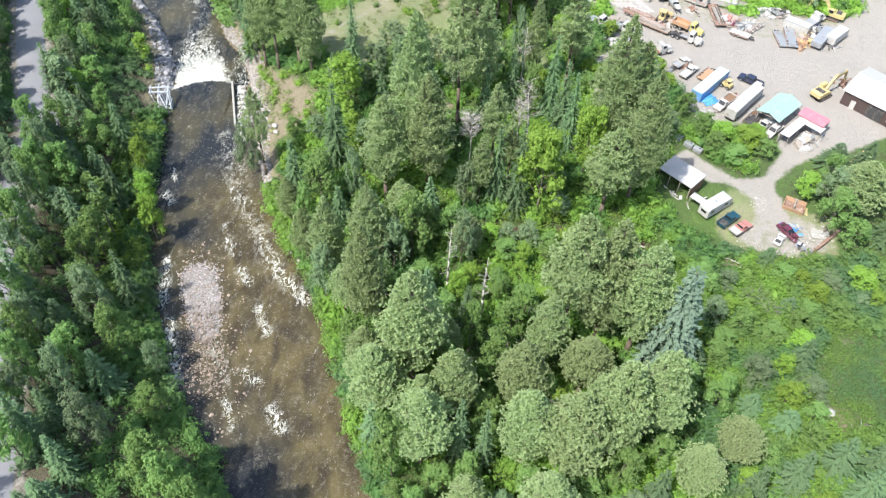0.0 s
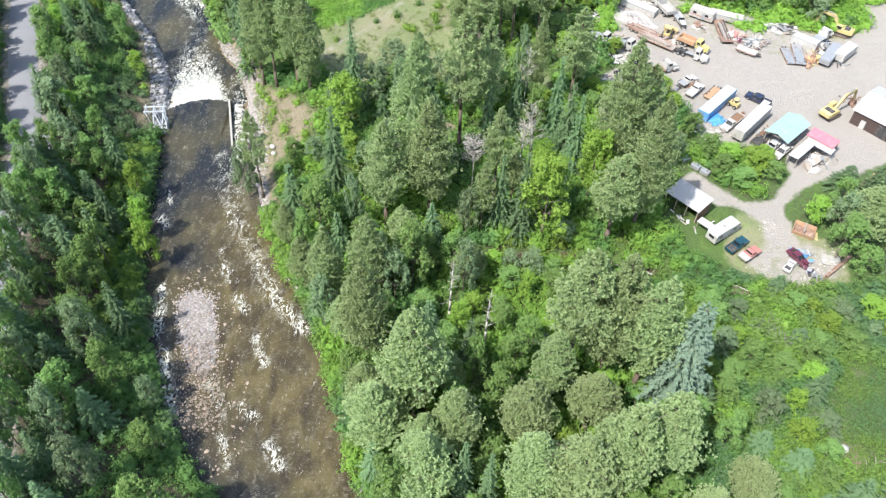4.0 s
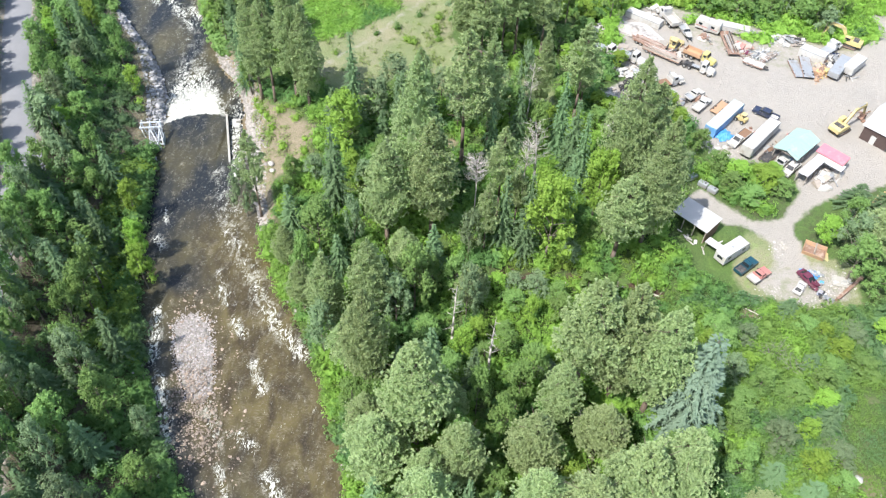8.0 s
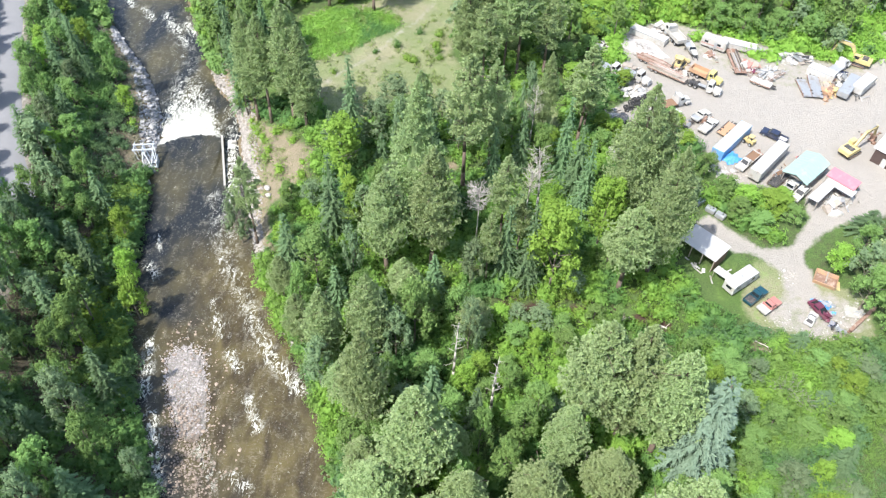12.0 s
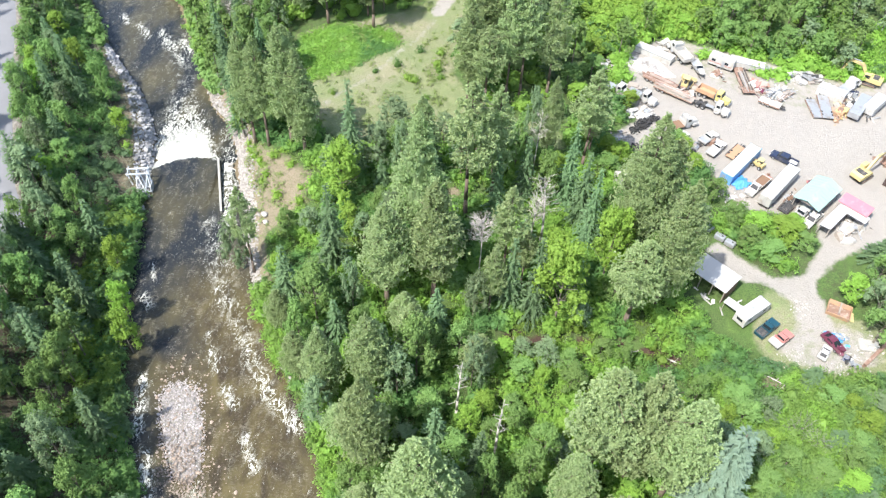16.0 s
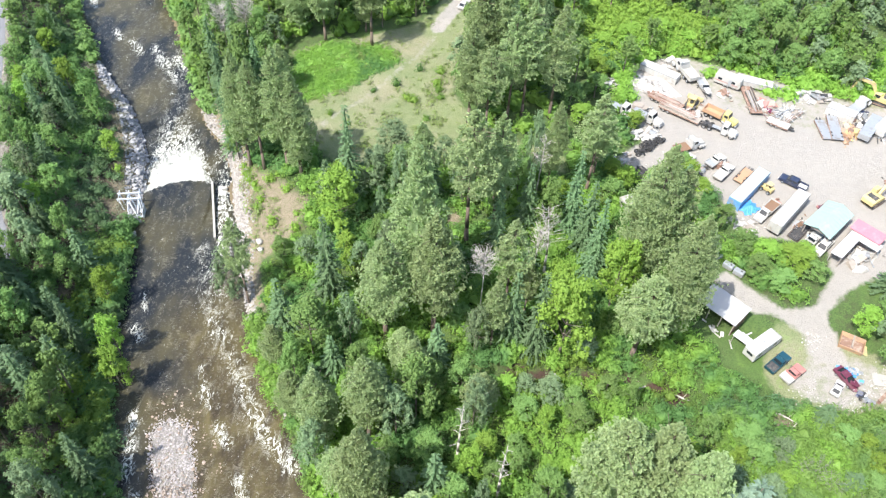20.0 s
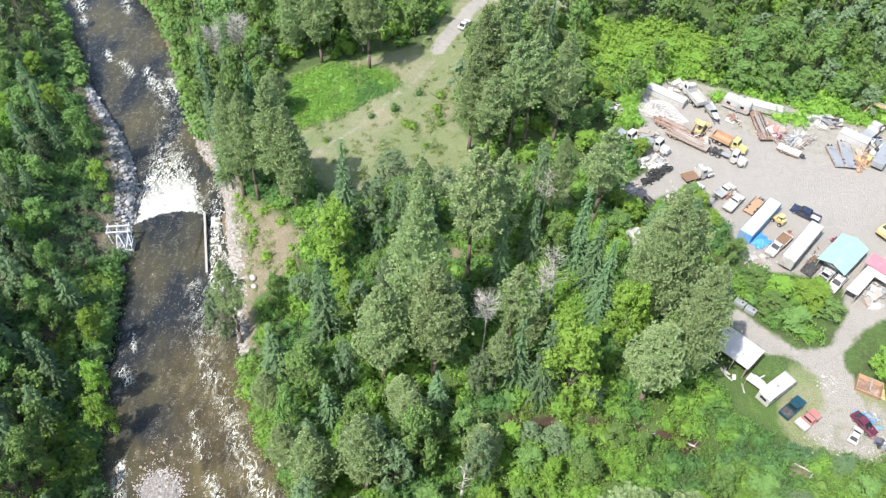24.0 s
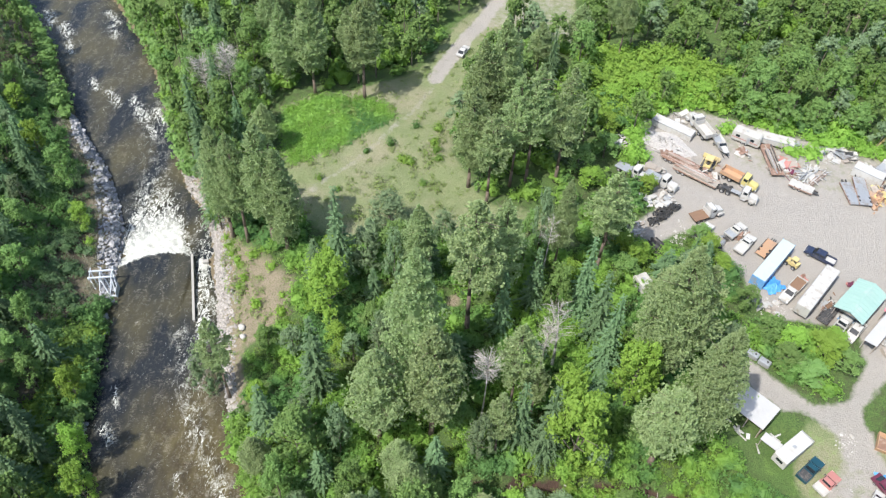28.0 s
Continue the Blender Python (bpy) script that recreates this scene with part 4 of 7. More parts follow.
BROAD_PINES = Kind("pine_tree", "pine", "massive broad pine with a dense olive-green crown", 33, 6.0, [pine_crown(s, 33, 6.0, 0.2, 150, 7, 0.4) for s in (9, 10)],
                   [trunk_mesh("trunk", 32.0, 0.45, BARK_PINE, limb_set(s, 33, 6, 0.25, 0.85, 20, 0.09)) for s in (5,)], PINE, "pines of the river flat")
FIRS = Kind("fir_tree", "fir", "dark green conical fir with drooping layered branches", 16, 3.0, [fir_crown(s) for s in (11, 12, 13)],
            [trunk_mesh("trunk", 15.6, 0.24, BARK)], FIR, "firs of the river flat")
SPRUCES = Kind("spruce_tree", "spruce", "blue-grey conical spruce with feathery layered branches", 16, 3.0, [fir_crown(17, k=12, power=0.6, dense=1.7)],
               [trunk_mesh("trunk", 15.6, 0.26, BARK)], SPRUCE, "spruces")
MAPLES = Kind("leafy_tree", "tree", "mid-green broadleaf tree with an uneven crown", 12, 4.0, [leafy_crown(s) for s in (21, 22, 23, 24)],
              [trunk_mesh("trunk", 9.5, 0.2, BARK, limb_set(s, 12, 3.6, 0.25, 0.65, 9, 0.09, 0.9)) for s in (5, 6)], LEAF, "broadleaf trees")
BRIGHTS = Kind("leafy_tree", "tree", "bright yellow-green broadleaf tree in full sun", 12, 4.0, [leafy_crown(s) for s in (31, 32, 33)],
               [trunk_mesh("trunk", 9.5, 0.2, BARK, limb_set(7, 12, 3.6, 0.25, 0.65, 9, 0.09, 0.9))], LEAF_BRIGHT, "bright broadleaf trees")
GREYS = Kind("willow_tree", "willow", "grey-green willow with thin pale foliage", 12, 4.0, [leafy_crown(s, clumps=360, k=9, size=0.26, n_lobes=22) for s in (41, 42)],
             [trunk_mesh("trunk", 10, 0.17, BARK, limb_set(8, 12, 3.4, 0.2, 0.7, 12, 0.08, 0.9))], LEAF_GREY, "grey-green willows")


def pine(x, y, top, r, **k):
    PINES.put(x, y, top - gz(x, y), r * 1.08, **k)


def thin_pine(x, y, top, r, **k):
    THIN_PINES.put(x, y, top - gz(x, y), r * 1.08, **k)


def broad_pine(x, y, top, r, **k):
    BROAD_PINES.put(x, y, top - gz(x, y), r * 1.05, **k)


def fir(x, y, top, r, **k):
    FIRS.put(x, y, top - gz(x, y), r, **k)


def maple(x, y, top, r, **k):
    MAPLES.put(x, y, top - gz(x, y), r, **k)


def bright(x, y, top, r, **k):
    BRIGHTS.put(x, y, top - gz(x, y), r, **k)


def grey(x, y, top, r, **k):
    GREYS.put(x, y, top - gz(x, y), r, **k)


def spruce(x, y, top, r, **k):
    SPRUCES.put(x, y, top - gz(x, y), r, **k)

# ---- trees that stand out ----
# near, the river flat
pine(-4.1, 69.2, 25.5, 4.8)
pine(-12.2, 78.1, 24.4, 3.6)
pine(-12.9, 91.6, 19.7, 3.2)
maple(-23.6, 106.2, 11.9, 4.8)
pine(20.8, 78.4, 28.4, 4.8)
pine(26.5, 79.0, 27.3, 4.6)
pine(31.6, 75.9, 26.2, 4.2)
spruce(36.7, 73.6, 22.7, 5.0)
pine(2.7, 62.7, 16.3, 3.4)
pine(12.8, 64.5, 16.4, 3.6)
pine(22.8, 67.4, 13.6, 3.6)
pine(26.0, 57.6, 22.7, 4.5)
pine(32.3, 60.4, 21.5, 4.2)
pine(13.3, 55.4, 18.1, 3.8)
pine(19.6, 54.3, 19.2, 4.6)
pine(-2.1, 54.9, 17, 4.2)
fir(3.7, 55.6, 14.7, 2.2)
fir(7.3, 54.7, 13.5, 2)
maple(-6.1, 52.8, 13.5, 3.5)
pine(-20.0, 90.8, 17, 3)
fir(-20.6, 92.9, 14.8, 2.8)
pine(15.5, 44.3, 15.8, 4)
maple(11.6, 76.5, 10.2, 3.2)
maple(8.9, 70.7, 9, 3)
fir(4.4, 78.9, 10.2, 2.4)
maple(-5.7, 94.8, 13.6, 4.4)
grey(-8.6, 91.3, 11.3, 3.4)
pine(17.1, 72.6, 17, 3)
maple(-11.2, 74.4, 6.7, 2.6)
maple(-14.3, 74.9, 5.6, 3)
pine(-9.6, 64.2, 13.6, 4.2)
maple(0.9, 80.7, 5.6, 3)
# scrub flat below the yard
pine(44.9, 57.0, 9.5, 3.2)
pine(38.3, 52.2, 10.5, 3.2)
fir(59.4, 73.7, 7.0, 3.0)
fir(53.0, 52.9, 9.0, 3.2)
fir(60.4, 56.0, 8.0, 3.2)
fir(63.2, 51.4, 8.5, 3.2)
fir(46.0, 50.4, 9.0, 2.8)
grey(51.6, 71.1, 4.5, 3.2)
fir(32.2, 49.4, 9.0, 2.6)
fir(66.8, 56.5, 6.5, 3.0)
# round the yard
grey(74.6, 111.0, 9.6, 4.0)
pine(79.0, 110.6, 12.5, 4.6)
bright(71.4, 114.8, 4.5, 3.2)
maple(73.4, 105.7, 9.1, 4)
bright(57.2, 129.8, 4.0, 3.6)
bright(62.9, 128.5, 3.9, 4.2)
maple(53.6, 131.6, 5.0, 3.0)
bright(64.8, 130.4, 3.2, 2.8)
maple(58.9, 123.8, 3, 3.8)
maple(65.8, 125.9, 3.2, 3)
maple(55.5, 126.3, 3.9, 3.2)
# the middle of the flat
thin_pine(-37.5, 118.9, 16.7, 2.6)
grey(-40.6, 119.6, 7.2, 3.2)
pine(-34.3, 148.7, 29.2, 3.8)
pine(-43.1, 152.5, 25.2, 3.2)
pine(-39.7, 150.3, 25.2, 3)
pine(-31.3, 146.7, 25.2, 3.3)
fir(-20.8, 140.9, 22.9, 3.4)
grey(-13.1, 153.1, 9.2, 4.5)
grey(-16.2, 143.5, 10.3, 4)
maple(-11.5, 145.1, 10.3, 4)
pine(-6.6, 118.9, 34.3, 4.2)
pine(-3.6, 111.5, 27.4, 4.2)
pine(-11.7, 110.5, 22.8, 4)
thin_pine(1.8, 130.4, 32, 4.5)
thin_pine(6.7, 134.2, 28.6, 3.4)
bright(-22.0, 133.4, 13.7, 5.5)
fir(-22.0, 117.8, 19.4, 3.4)
grey(3.6, 107.5, 10.2, 2.8)
bright(17.6, 106.4, 19.4, 5.6)
bright(27.1, 116.6, 17.1, 4.4)
bright(16.9, 113.3, 14.8, 4)
fir(13.6, 108.1, 19, 3)
thin_pine(8.8, 115.6, 22.8, 3)
broad_pine(31.6, 121.6, 34.3, 5.0)
broad_pine(35.6, 110.8, 30.8, 4.3)
maple(32.6, 112.4, 15.0, 3.4)
thin_pine(25.4, 144.7, 25.2, 3.6)
pine(30.1, 107.4, 20.5, 4.2)
thin_pine(36.0, 124.0, 27.4, 4.2)
fir(21.0, 134.3, 20.6, 3)
fir(23.2, 129.5, 18.3, 3.2)
maple(16.8, 134.1, 13.7, 3)
fir(7.3, 130.5, 16, 2.6)
fir(12.9, 135.5, 16, 2.8)
# far side of the meadow
pine(3.8, 176.8, 27.5, 3.6)
pine(7.8, 179.2, 31, 3.8)
thin_pine(13.4, 166.5, 29.8, 3.6)
thin_pine(10.2, 165.9, 27.5, 3.2)
thin_pine(19.5, 167.7, 28.7, 3.6)
pine(1.9, 165.4, 25.2, 3.4)
thin_pine(5.5, 160.7, 22.9, 3.4)
pine(-32.3, 192.8, 26, 3.4)
pine(-21.2, 191.6, 25, 3.6)
pine(-38.5, 194.5, 22, 3)
maple(-46.8, 200.8, 13.9, 4.5)
maple(-53.8, 194.3, 15, 5)
maple(-40.2, 197.1, 13.9, 4)
maple(-57.7, 189.3, 12.7, 3.5)
fir(-55.3, 178.6, 15, 3)
fir(-51.9, 169.8, 13.8, 2.8)
fir(-48.2, 158.8, 13.8, 2.6)
grey(-43.6, 189.2, 9.3, 3)
maple(-46.5, 189.4, 10.4, 3.4)
maple(-49.7, 176.9, 10.4, 3)
maple(-43.8, 180.6, 9.3, 3.4)
# behind the yard
maple(27.0, 204.3, 13.9, 3.6)
maple(64.1, 192.4, 13.9, 5)
maple(73.9, 197.2, 13.9, 5)
maple(82.3, 195.3, 12.7, 5)
maple(69.2, 187.2, 9.3, 4)
maple(76.9, 187.3, 8.1, 4)
maple(84.9, 185.9, 8.1, 4)
maple(62.9, 189.2, 8.1, 3.6)
bright(33.8, 193.7, 4.7, 4)
bright(40.7, 198.2, 4.7, 4.5)
bright(48.7, 200.9, 4.7, 4.5)
bright(54.6, 196.8, 4.2, 3.6)
bright(30.5, 198.5, 4.7, 3.4)
maple(24.0, 170.9, 7, 3.6)
bright(26.2, 167.0, 4.7, 3.4)
maple(30.3, 176.1, 5.8, 3.4)
# road-side bank
fir(-82.6, 132.3, 14.9, 3)
fir(-80.0, 144.0, 10.6, 2.6)
fir(-85.2, 156.0, 14.9, 2.8)
fir(-84.0, 163.3, 13.8, 2.6)
bright(-71.6, 153.1, 3.5, 2.6)
maple(-77.1, 162.3, 9.2, 3)
fir(-64.5, 93.2, 13.6, 3)
fir(-62.9, 105.3, 10.2, 2.4)
grey(-56.4, 76.3, 13.6, 3.6)
fir(-54.2, 83.0, 10.2, 2.6)
bright(-57.6, 106.9, 4.5, 2.8)
bright(-61.6, 116.7, 4.5, 2.6)
maple(-61.1, 91.5, 10.2, 3.4)
bright(-55.2, 100.4, 4.5, 2.8)
maple(-70.7, 105.2, 12.5, 3.4)
grey(-75.5, 123.2, 9.1, 2.8)
maple(-43.8, 61.3, 4.4, 2.8)
maple(-56.5, 65.8, 11.3, 3.6)
maple(-51.7, 71.2, 10.1, 3.4)
grey(-46.2, 69.9, 3.3, 2.2)


# ---- dead trees ----
def snag(x, y, h, r, label, spread=1.2, n=26, base=0.35, lean=0.3, category="dead tree"):
    rng = np.random.default_rng(int(abs(x * 31 + y * 17)))
    e = thing("dead_tree", label, category, x, y, rng.uniform(0, 360))
    limbs, twigs = [], bmesh.new()
    for _ in range(n):
        z, a = h * rng.uniform(base, 0.97), rng.uniform(0, 6.283)
        ln = spread * rng.uniform(0.4, 1.1) * (1.15 - 0.6 * z / h)
        p = Vector((lean * (z / h) ** 2, 0, z))
        q = p + Vector((ln * math.cos(a), ln * math.sin(a), ln * (rng.uniform(-0.1, 0.6) if spread < 2 else rng.uniform(0.3, 1.1))))
        limbs.append((p, q, 0.014 if h < 4 else 0.05 if spread < 2 else 0.035))
        for _ in range(2 if spread < 2 else 4):
            s = p.lerp(q, rng.uniform(0.5, 1.0))
            rod(s, s + ((q - p).normalized() * 0.5 + Vector(rng.normal(size=3)) * 0.4 + Vector((0, 0, 0.25))) * 0.3 * spread, 0.012 if h < 4 else 0.022, 0.006, 3, twigs)
    grey_wood = BARK_GREY if h < 4 else BARK_DEAD
    t = new("trunk", trunk_mesh("trunk", h, r, grey_wood, limbs, lean))
    t.parent = e
    part("twig_spray", twigs, grey_wood, e)["kind"] = "stuff"
    PLANTED.append((x, y, 1.2))


snag(1.0, 88.2, 16.5, 0.24, "slender bleached snag with stubby broken branches", 1.9, 18, 0.3)
snag(7.2, 82.2, 16.2, 0.24, "bleached snag with short splintered branches", 1.6, 20, 0.4)
snag(4.2, 114.0, 18.4, 0.17, "dead tree with a dense grey twiggy top", 3.4, 90, 0.68, 0.0)
snag(16.0, 124.0, 18.7, 0.26, "forked grey dead tree with a bare pale trunk", 3.4, 34, 0.5, 1.5)
snag(13.9, 122.4, 14.3, 0.2, "leafless grey tree with fine branching", 3.0, 90, 0.55, 0.4)
snag(-10.2, 214.8, 9.9, 0.2, "pale dead trunk with two bare branches", 1.4, 6, 0.6, 0.2)
snag(21.1, 73.4, 5.5, 0.18, "bleached stump with splayed roots", 1.2, 14, 0.75, 0.1)
snag(15.2, 142.3, 16.5, 0.18, "dead tree with grey upturned branches", 2.4, 30, 0.55, 0.3)
snag(55.2, 87.6, 2.6, 0.1, "grey leafless bush with splayed limbs", 3.2, 44, 0.15, 0.6)
snag(57.6, 85.0, 2.2, 0.1, "low grey dead bush among lime scrub", 2.8, 34, 0.15, 0.4)
snag(-55.0, 188.5, 13, 0.18, "leafless grey tree with a haze of twigs", 3.8, 150, 0.45, 0.2)
snag(-50.0, 190.5, 13, 0.18, "leafless grey tree with fine upright twigs", 3.8, 150, 0.45, 0.2)


# ---- the rest of the wood ----
def field(fn):
    """A quick lookup of a plan function, tabled every half metre."""
    gx, gy = np.meshgrid(np.arange(-160, 160, 0.5), np.arange(20, 270, 0.5))
    table = fn(gx, gy)

    def read(x, y):
        return float(table[min(499, max(0, int((y - 20) * 2 + 0.5))), min(639, max(0, int((x + 160) * 2 + 0.5)))])

    return read


open_ground = field(lambda x, y: np.maximum.reduce([r + 0.3 - np.hypot(x - gx, y - gy) for gx, gy, r in GLADES] + [
    inside(YARD, x, y) + 1.2, inside(MEADOW, x, y) + 1.5, inside(BARE, x, y) + 0.5, inside(DRIVE, x, y) + 1.5, inside(LOT, x, y) + 0.3]))
in_yard = field(lambda x, y: inside(YARD, x, y))
to_creek = field(lambda x, y: np.minimum.reduce([near_line(CREEK, x, y)] + [np.hypot(x - hx, y - hy) - r + 1.3 for hx, hy, r in HOLLOWS]))


def free(x, y, r, slack=0.62):
    return all((x - a) ** 2 + (y - b) ** 2 > (slack * (r + c)) ** 2 for a, b, c in PLANTED)


FAR_WOOD = []


def far(n, x0, x1, y0, y1, lo, hi, r0, r1, ok, slack=0.6, tries=9):
    rng = np.random.default_rng(int(abs(x0 * 5 + y0 * 11 + n)))
    done = 0
    for _ in range(n * tries):
        x, y = rng.uniform(x0, x1), rng.uniform(y0, y1)
        r, h = rng.uniform(r0, r1), rng.uniform(lo, hi)
        if ok(x, y) and free(x, y, r, slack):
            FAR_WOOD.append((x, y, h, r))
            PLANTED.append((x, y, r))
            done += 1
            if done == n:
                return


def build_far_wood():
    shapes = [leafy_crown(s, clumps=170, k=6, size=0.55, n_lobes=12) for s in (71, 72, 73)]
    rng = np.random.default_rng(77)
    for half, mat, label in ((0, LEAF, "mid-green broadleaf wood behind the meadow and yard"), (1, LEAF_GREY, "paler broadleaf trees mixed into the far wood")):
        vs, fs, n = [], [], 0
        for i, (x, y, h, r) in enumerate(FAR_WOOD):
            if (i % 5 == 0) != (half == 1):
                continue
            v, f = shapes[i % 3]
            a = rng.uniform(0, 6.283)
            m = np.array([[math.cos(a), -math.sin(a), 0], [math.sin(a), math.cos(a), 0], [0, 0, 1]])
            vs.append((v * np.array([r / 4, r / 4, h / 12])) @ m.T + (x, y, gz(x, y) - 0.1))
            fs.append(f + n)
            n += len(v)
        tagged(new("far_wood", np_mesh("far_wood", np.concatenate(vs), np.concatenate(fs), [mat])), label, "trees", kind="stuff")
    bm = bmesh.new()
    for x, y, h, r in FAR_WOOD:
        z = gz(x, y)
        rod((x, y, z - 0.4), (x, y, z + h * 0.75), 0.2, 0.07, 6, bm)
    tagged(new("far_wood_trunks", link("far_wood_trunks", bm, BARK)), "slim grey trunks of the far wood", "trees", kind="stuff")


def sow(n, x0, x1, y0, y1, kinds, lo, hi, r0, r1, ok, slack=0.62, tries=9):
    rng = np.random.default_rng(int(abs(x0 * 7 + y0 * 13 + n)))
    done = 0
    for _ in range(n * tries):
        x, y = rng.uniform(x0, x1), rng.uniform(y0, y1)
        r, h = rng.uniform(r0, r1), rng.uniform(lo, hi)
        kind = kinds[int(rng.integers(len(kinds)))]
        if ok(x, y) and free(x, y, r, slack):
            kind.put(x, y, h, r)
            done += 1
            if done == n:
                return


def flat(x, y):
    return (x - right_bank(y)) * 0.86 > 2.0 and open_ground(x, y) < 0 and to_creek(x, y) > 2.2


def clear_of_shed(x, y):
    return flat(x, y) and not (x > 33 and 94 < y < 119)


def slope(x, y):
    d = (left_bank(y) - x) * 0.86
    return d > 1.2 and abs(float(road_off(x, y))) > 5.0


def riprap_free(x, y):
    return slope(x, y) and (left_bank(y) - x) > 5.5 and not (128 < y < 188 and (left_bank(y) - x) < 12)


M, B, G, F, P = MAPLES, BRIGHTS, GREYS, FIRS, PINES
sow(26, -40, 6, 46, 112, [P, G, F, P, M], 10, 16, 2.2, 3.2, flat, 0.55)
sow(26, -45, 3, 46, 106, [M, M, G, B, F], 6, 11, 2.2, 3.2, flat)
sow(26, -8, 44, 44, 83, [M, M, G, B, M, F], 6, 11, 2.2, 3.4, flat)
sow(30, 0, 46, 82, 115, [M, B, M, B, G], 3.5, 8, 1.8, 3.0, clear_of_shed, 0.55)
sow(26, 38, 62, 44, 97, [M, B, M, G, F], 3.4, 7.0, 2.0, 3.4, flat)
sow(20, 60, 86, 66, 98, [B, M, G], 2.8, 5.2, 2.0, 3.6, lambda x, y: flat(x, y) and inside(SOFT, x, y) < 0 and not (59 < x < 79 and 95 < y))
sow(10, 56, 80, 42, 62, [F, M, G], 4.0, 6.5, 2.2, 3.2, flat)
sow(16, -30, 44, 106, 152, [THIN_PINES, P, G, THIN_PINES, F], 14, 23, 2.2, 3.2, clear_of_shed, 0.55)
sow(34, -40, 48, 109, 156, [M, M, B, F, G], 5, 10, 2.0, 3.2, clear_of_shed)
sow(10, 30, 60, 137, 186, [M, B], 4, 6, 2.0, 3.0, flat)
sow(16, 72, 100, 96, 135, [M, M, F], 6, 10, 2.8, 4.0, flat)
sow(14, -60, 0, 160, 215, [P, F], 12, 20, 2.4, 3.2, flat)
far(120, -112, 4, 152, 256, 8, 13, 2.6, 4.2, flat)
sow(10, 8, 40, 160, 230, [P, F], 12, 20, 2.4, 3.2, flat)
far(120, 6, 124, 180, 248, 8, 13, 3.0, 4.6, lambda x, y: flat(x, y) and inside(LIME, x, y) < 0)
for i, y in enumerate(np.arange(48, 119, 3.1)):
    x = float(np.interp(y, ROAD_Y, ROAD_X)) + 5.4 + 1.2 * math.sin(i * 2.1)
    if free(x, y, 2.4, 0.5):
        (M, F, M, G)[i % 4].put(x, y, 14.0 + 2.5 * math.sin(i * 1.7), 2.9)
for i, y in enumerate(np.arange(96, 215, 4.3)):
    x = float(np.interp(y, ROAD_Y, ROAD_X)) - 7.4 - 1.5 * math.sin(i * 2.7)
    (F, M, F, P)[i % 4].put(x, y, 11.0 + 3.0 * math.sin(i * 1.3), 2.8)
for x, y in ((-75.5, 107.5), (-72.0, 111.0), (-78.5, 111.5), (-76.0, 115.0), (-71.5, 104.5), (-80.5, 107.0)):
    (M, F)[int(y) % 2].put(x, y, 9.5, 2.8)
for x, y, top, r in ((-31.0, 41.5, 16.0, 3.6), (-35.2, 44.0, 15.0, 4.0), (-39.5, 48.5, 12.5, 3.8), (-30.0, 36.0, 18.0, 3.6)):
    maple(x, y, top, r)
sow(70, -100, -22, 38, 124, [F, M, F, G, M, F, F], 8.5, 15, 2.1, 3.3, riprap_free)
sow(56, -100, -40, 96, 200, [M, M, B, F, F, M, G], 6, 11, 2.0, 3.2, riprap_free)
far(210, -150, -60, 80, 256, 7, 13, 2.6, 4.2, lambda x, y: slope(x, y) and (left_bank(y) - x > 4) and not (126 < y < 190 and left_bank(y) - x < 15), 0.5, 14)
build_far_wood()


# ---- undergrowth ----
def undergrowth(name, shapes, mat, pts, sizes, label, sink=0.1):
    rng = np.random.default_rng(len(pts))
    vs, fs, n = [], [], 0
    z = ground_z(pts[:, 0], pts[:, 1])
    for i, (x, y) in enumerate(pts):
        v, f = shapes[i % len(shapes)]
        a, s = rng.uniform(0, 6.283), sizes[i]
        r = np.array([[math.cos(a), -math.sin(a), 0], [math.sin(a), math.cos(a), 0], [0, 0, rng.uniform(0.75, 1.2)]])
        vs.append((v * s) @ r.T + (x, y, z[i] - sink))
        fs.append(f + n)
        n += len(v)
    tagged(new(name, np_mesh(name, np.concatenate(vs), np.concatenate(fs), [mat])), label, "bushes", kind="stuff")


SHRUBS = [shrub_crown(s) for s in (51, 52, 53, 54)]
SHRUBS_FAR = [shrub_crown(s, clumps=24, k=7, size=0.38) for s in (55, 56, 57)]


def scatter(n, x0, x1, y0, y1, ok, seed, gap):
    rng = np.random.default_rng(seed)
    cell, got = {}, []
    for x, y in rng.uniform((x0, y0), (x1, y1), (n * 4, 2)):
        key = (int(x // gap), int(y // gap))
        if key in cell or not ok(x, y):
            continue
        cell[key] = 1
        got.append((x, y))
        if len(got) == n:
            break
    return np.array(got)


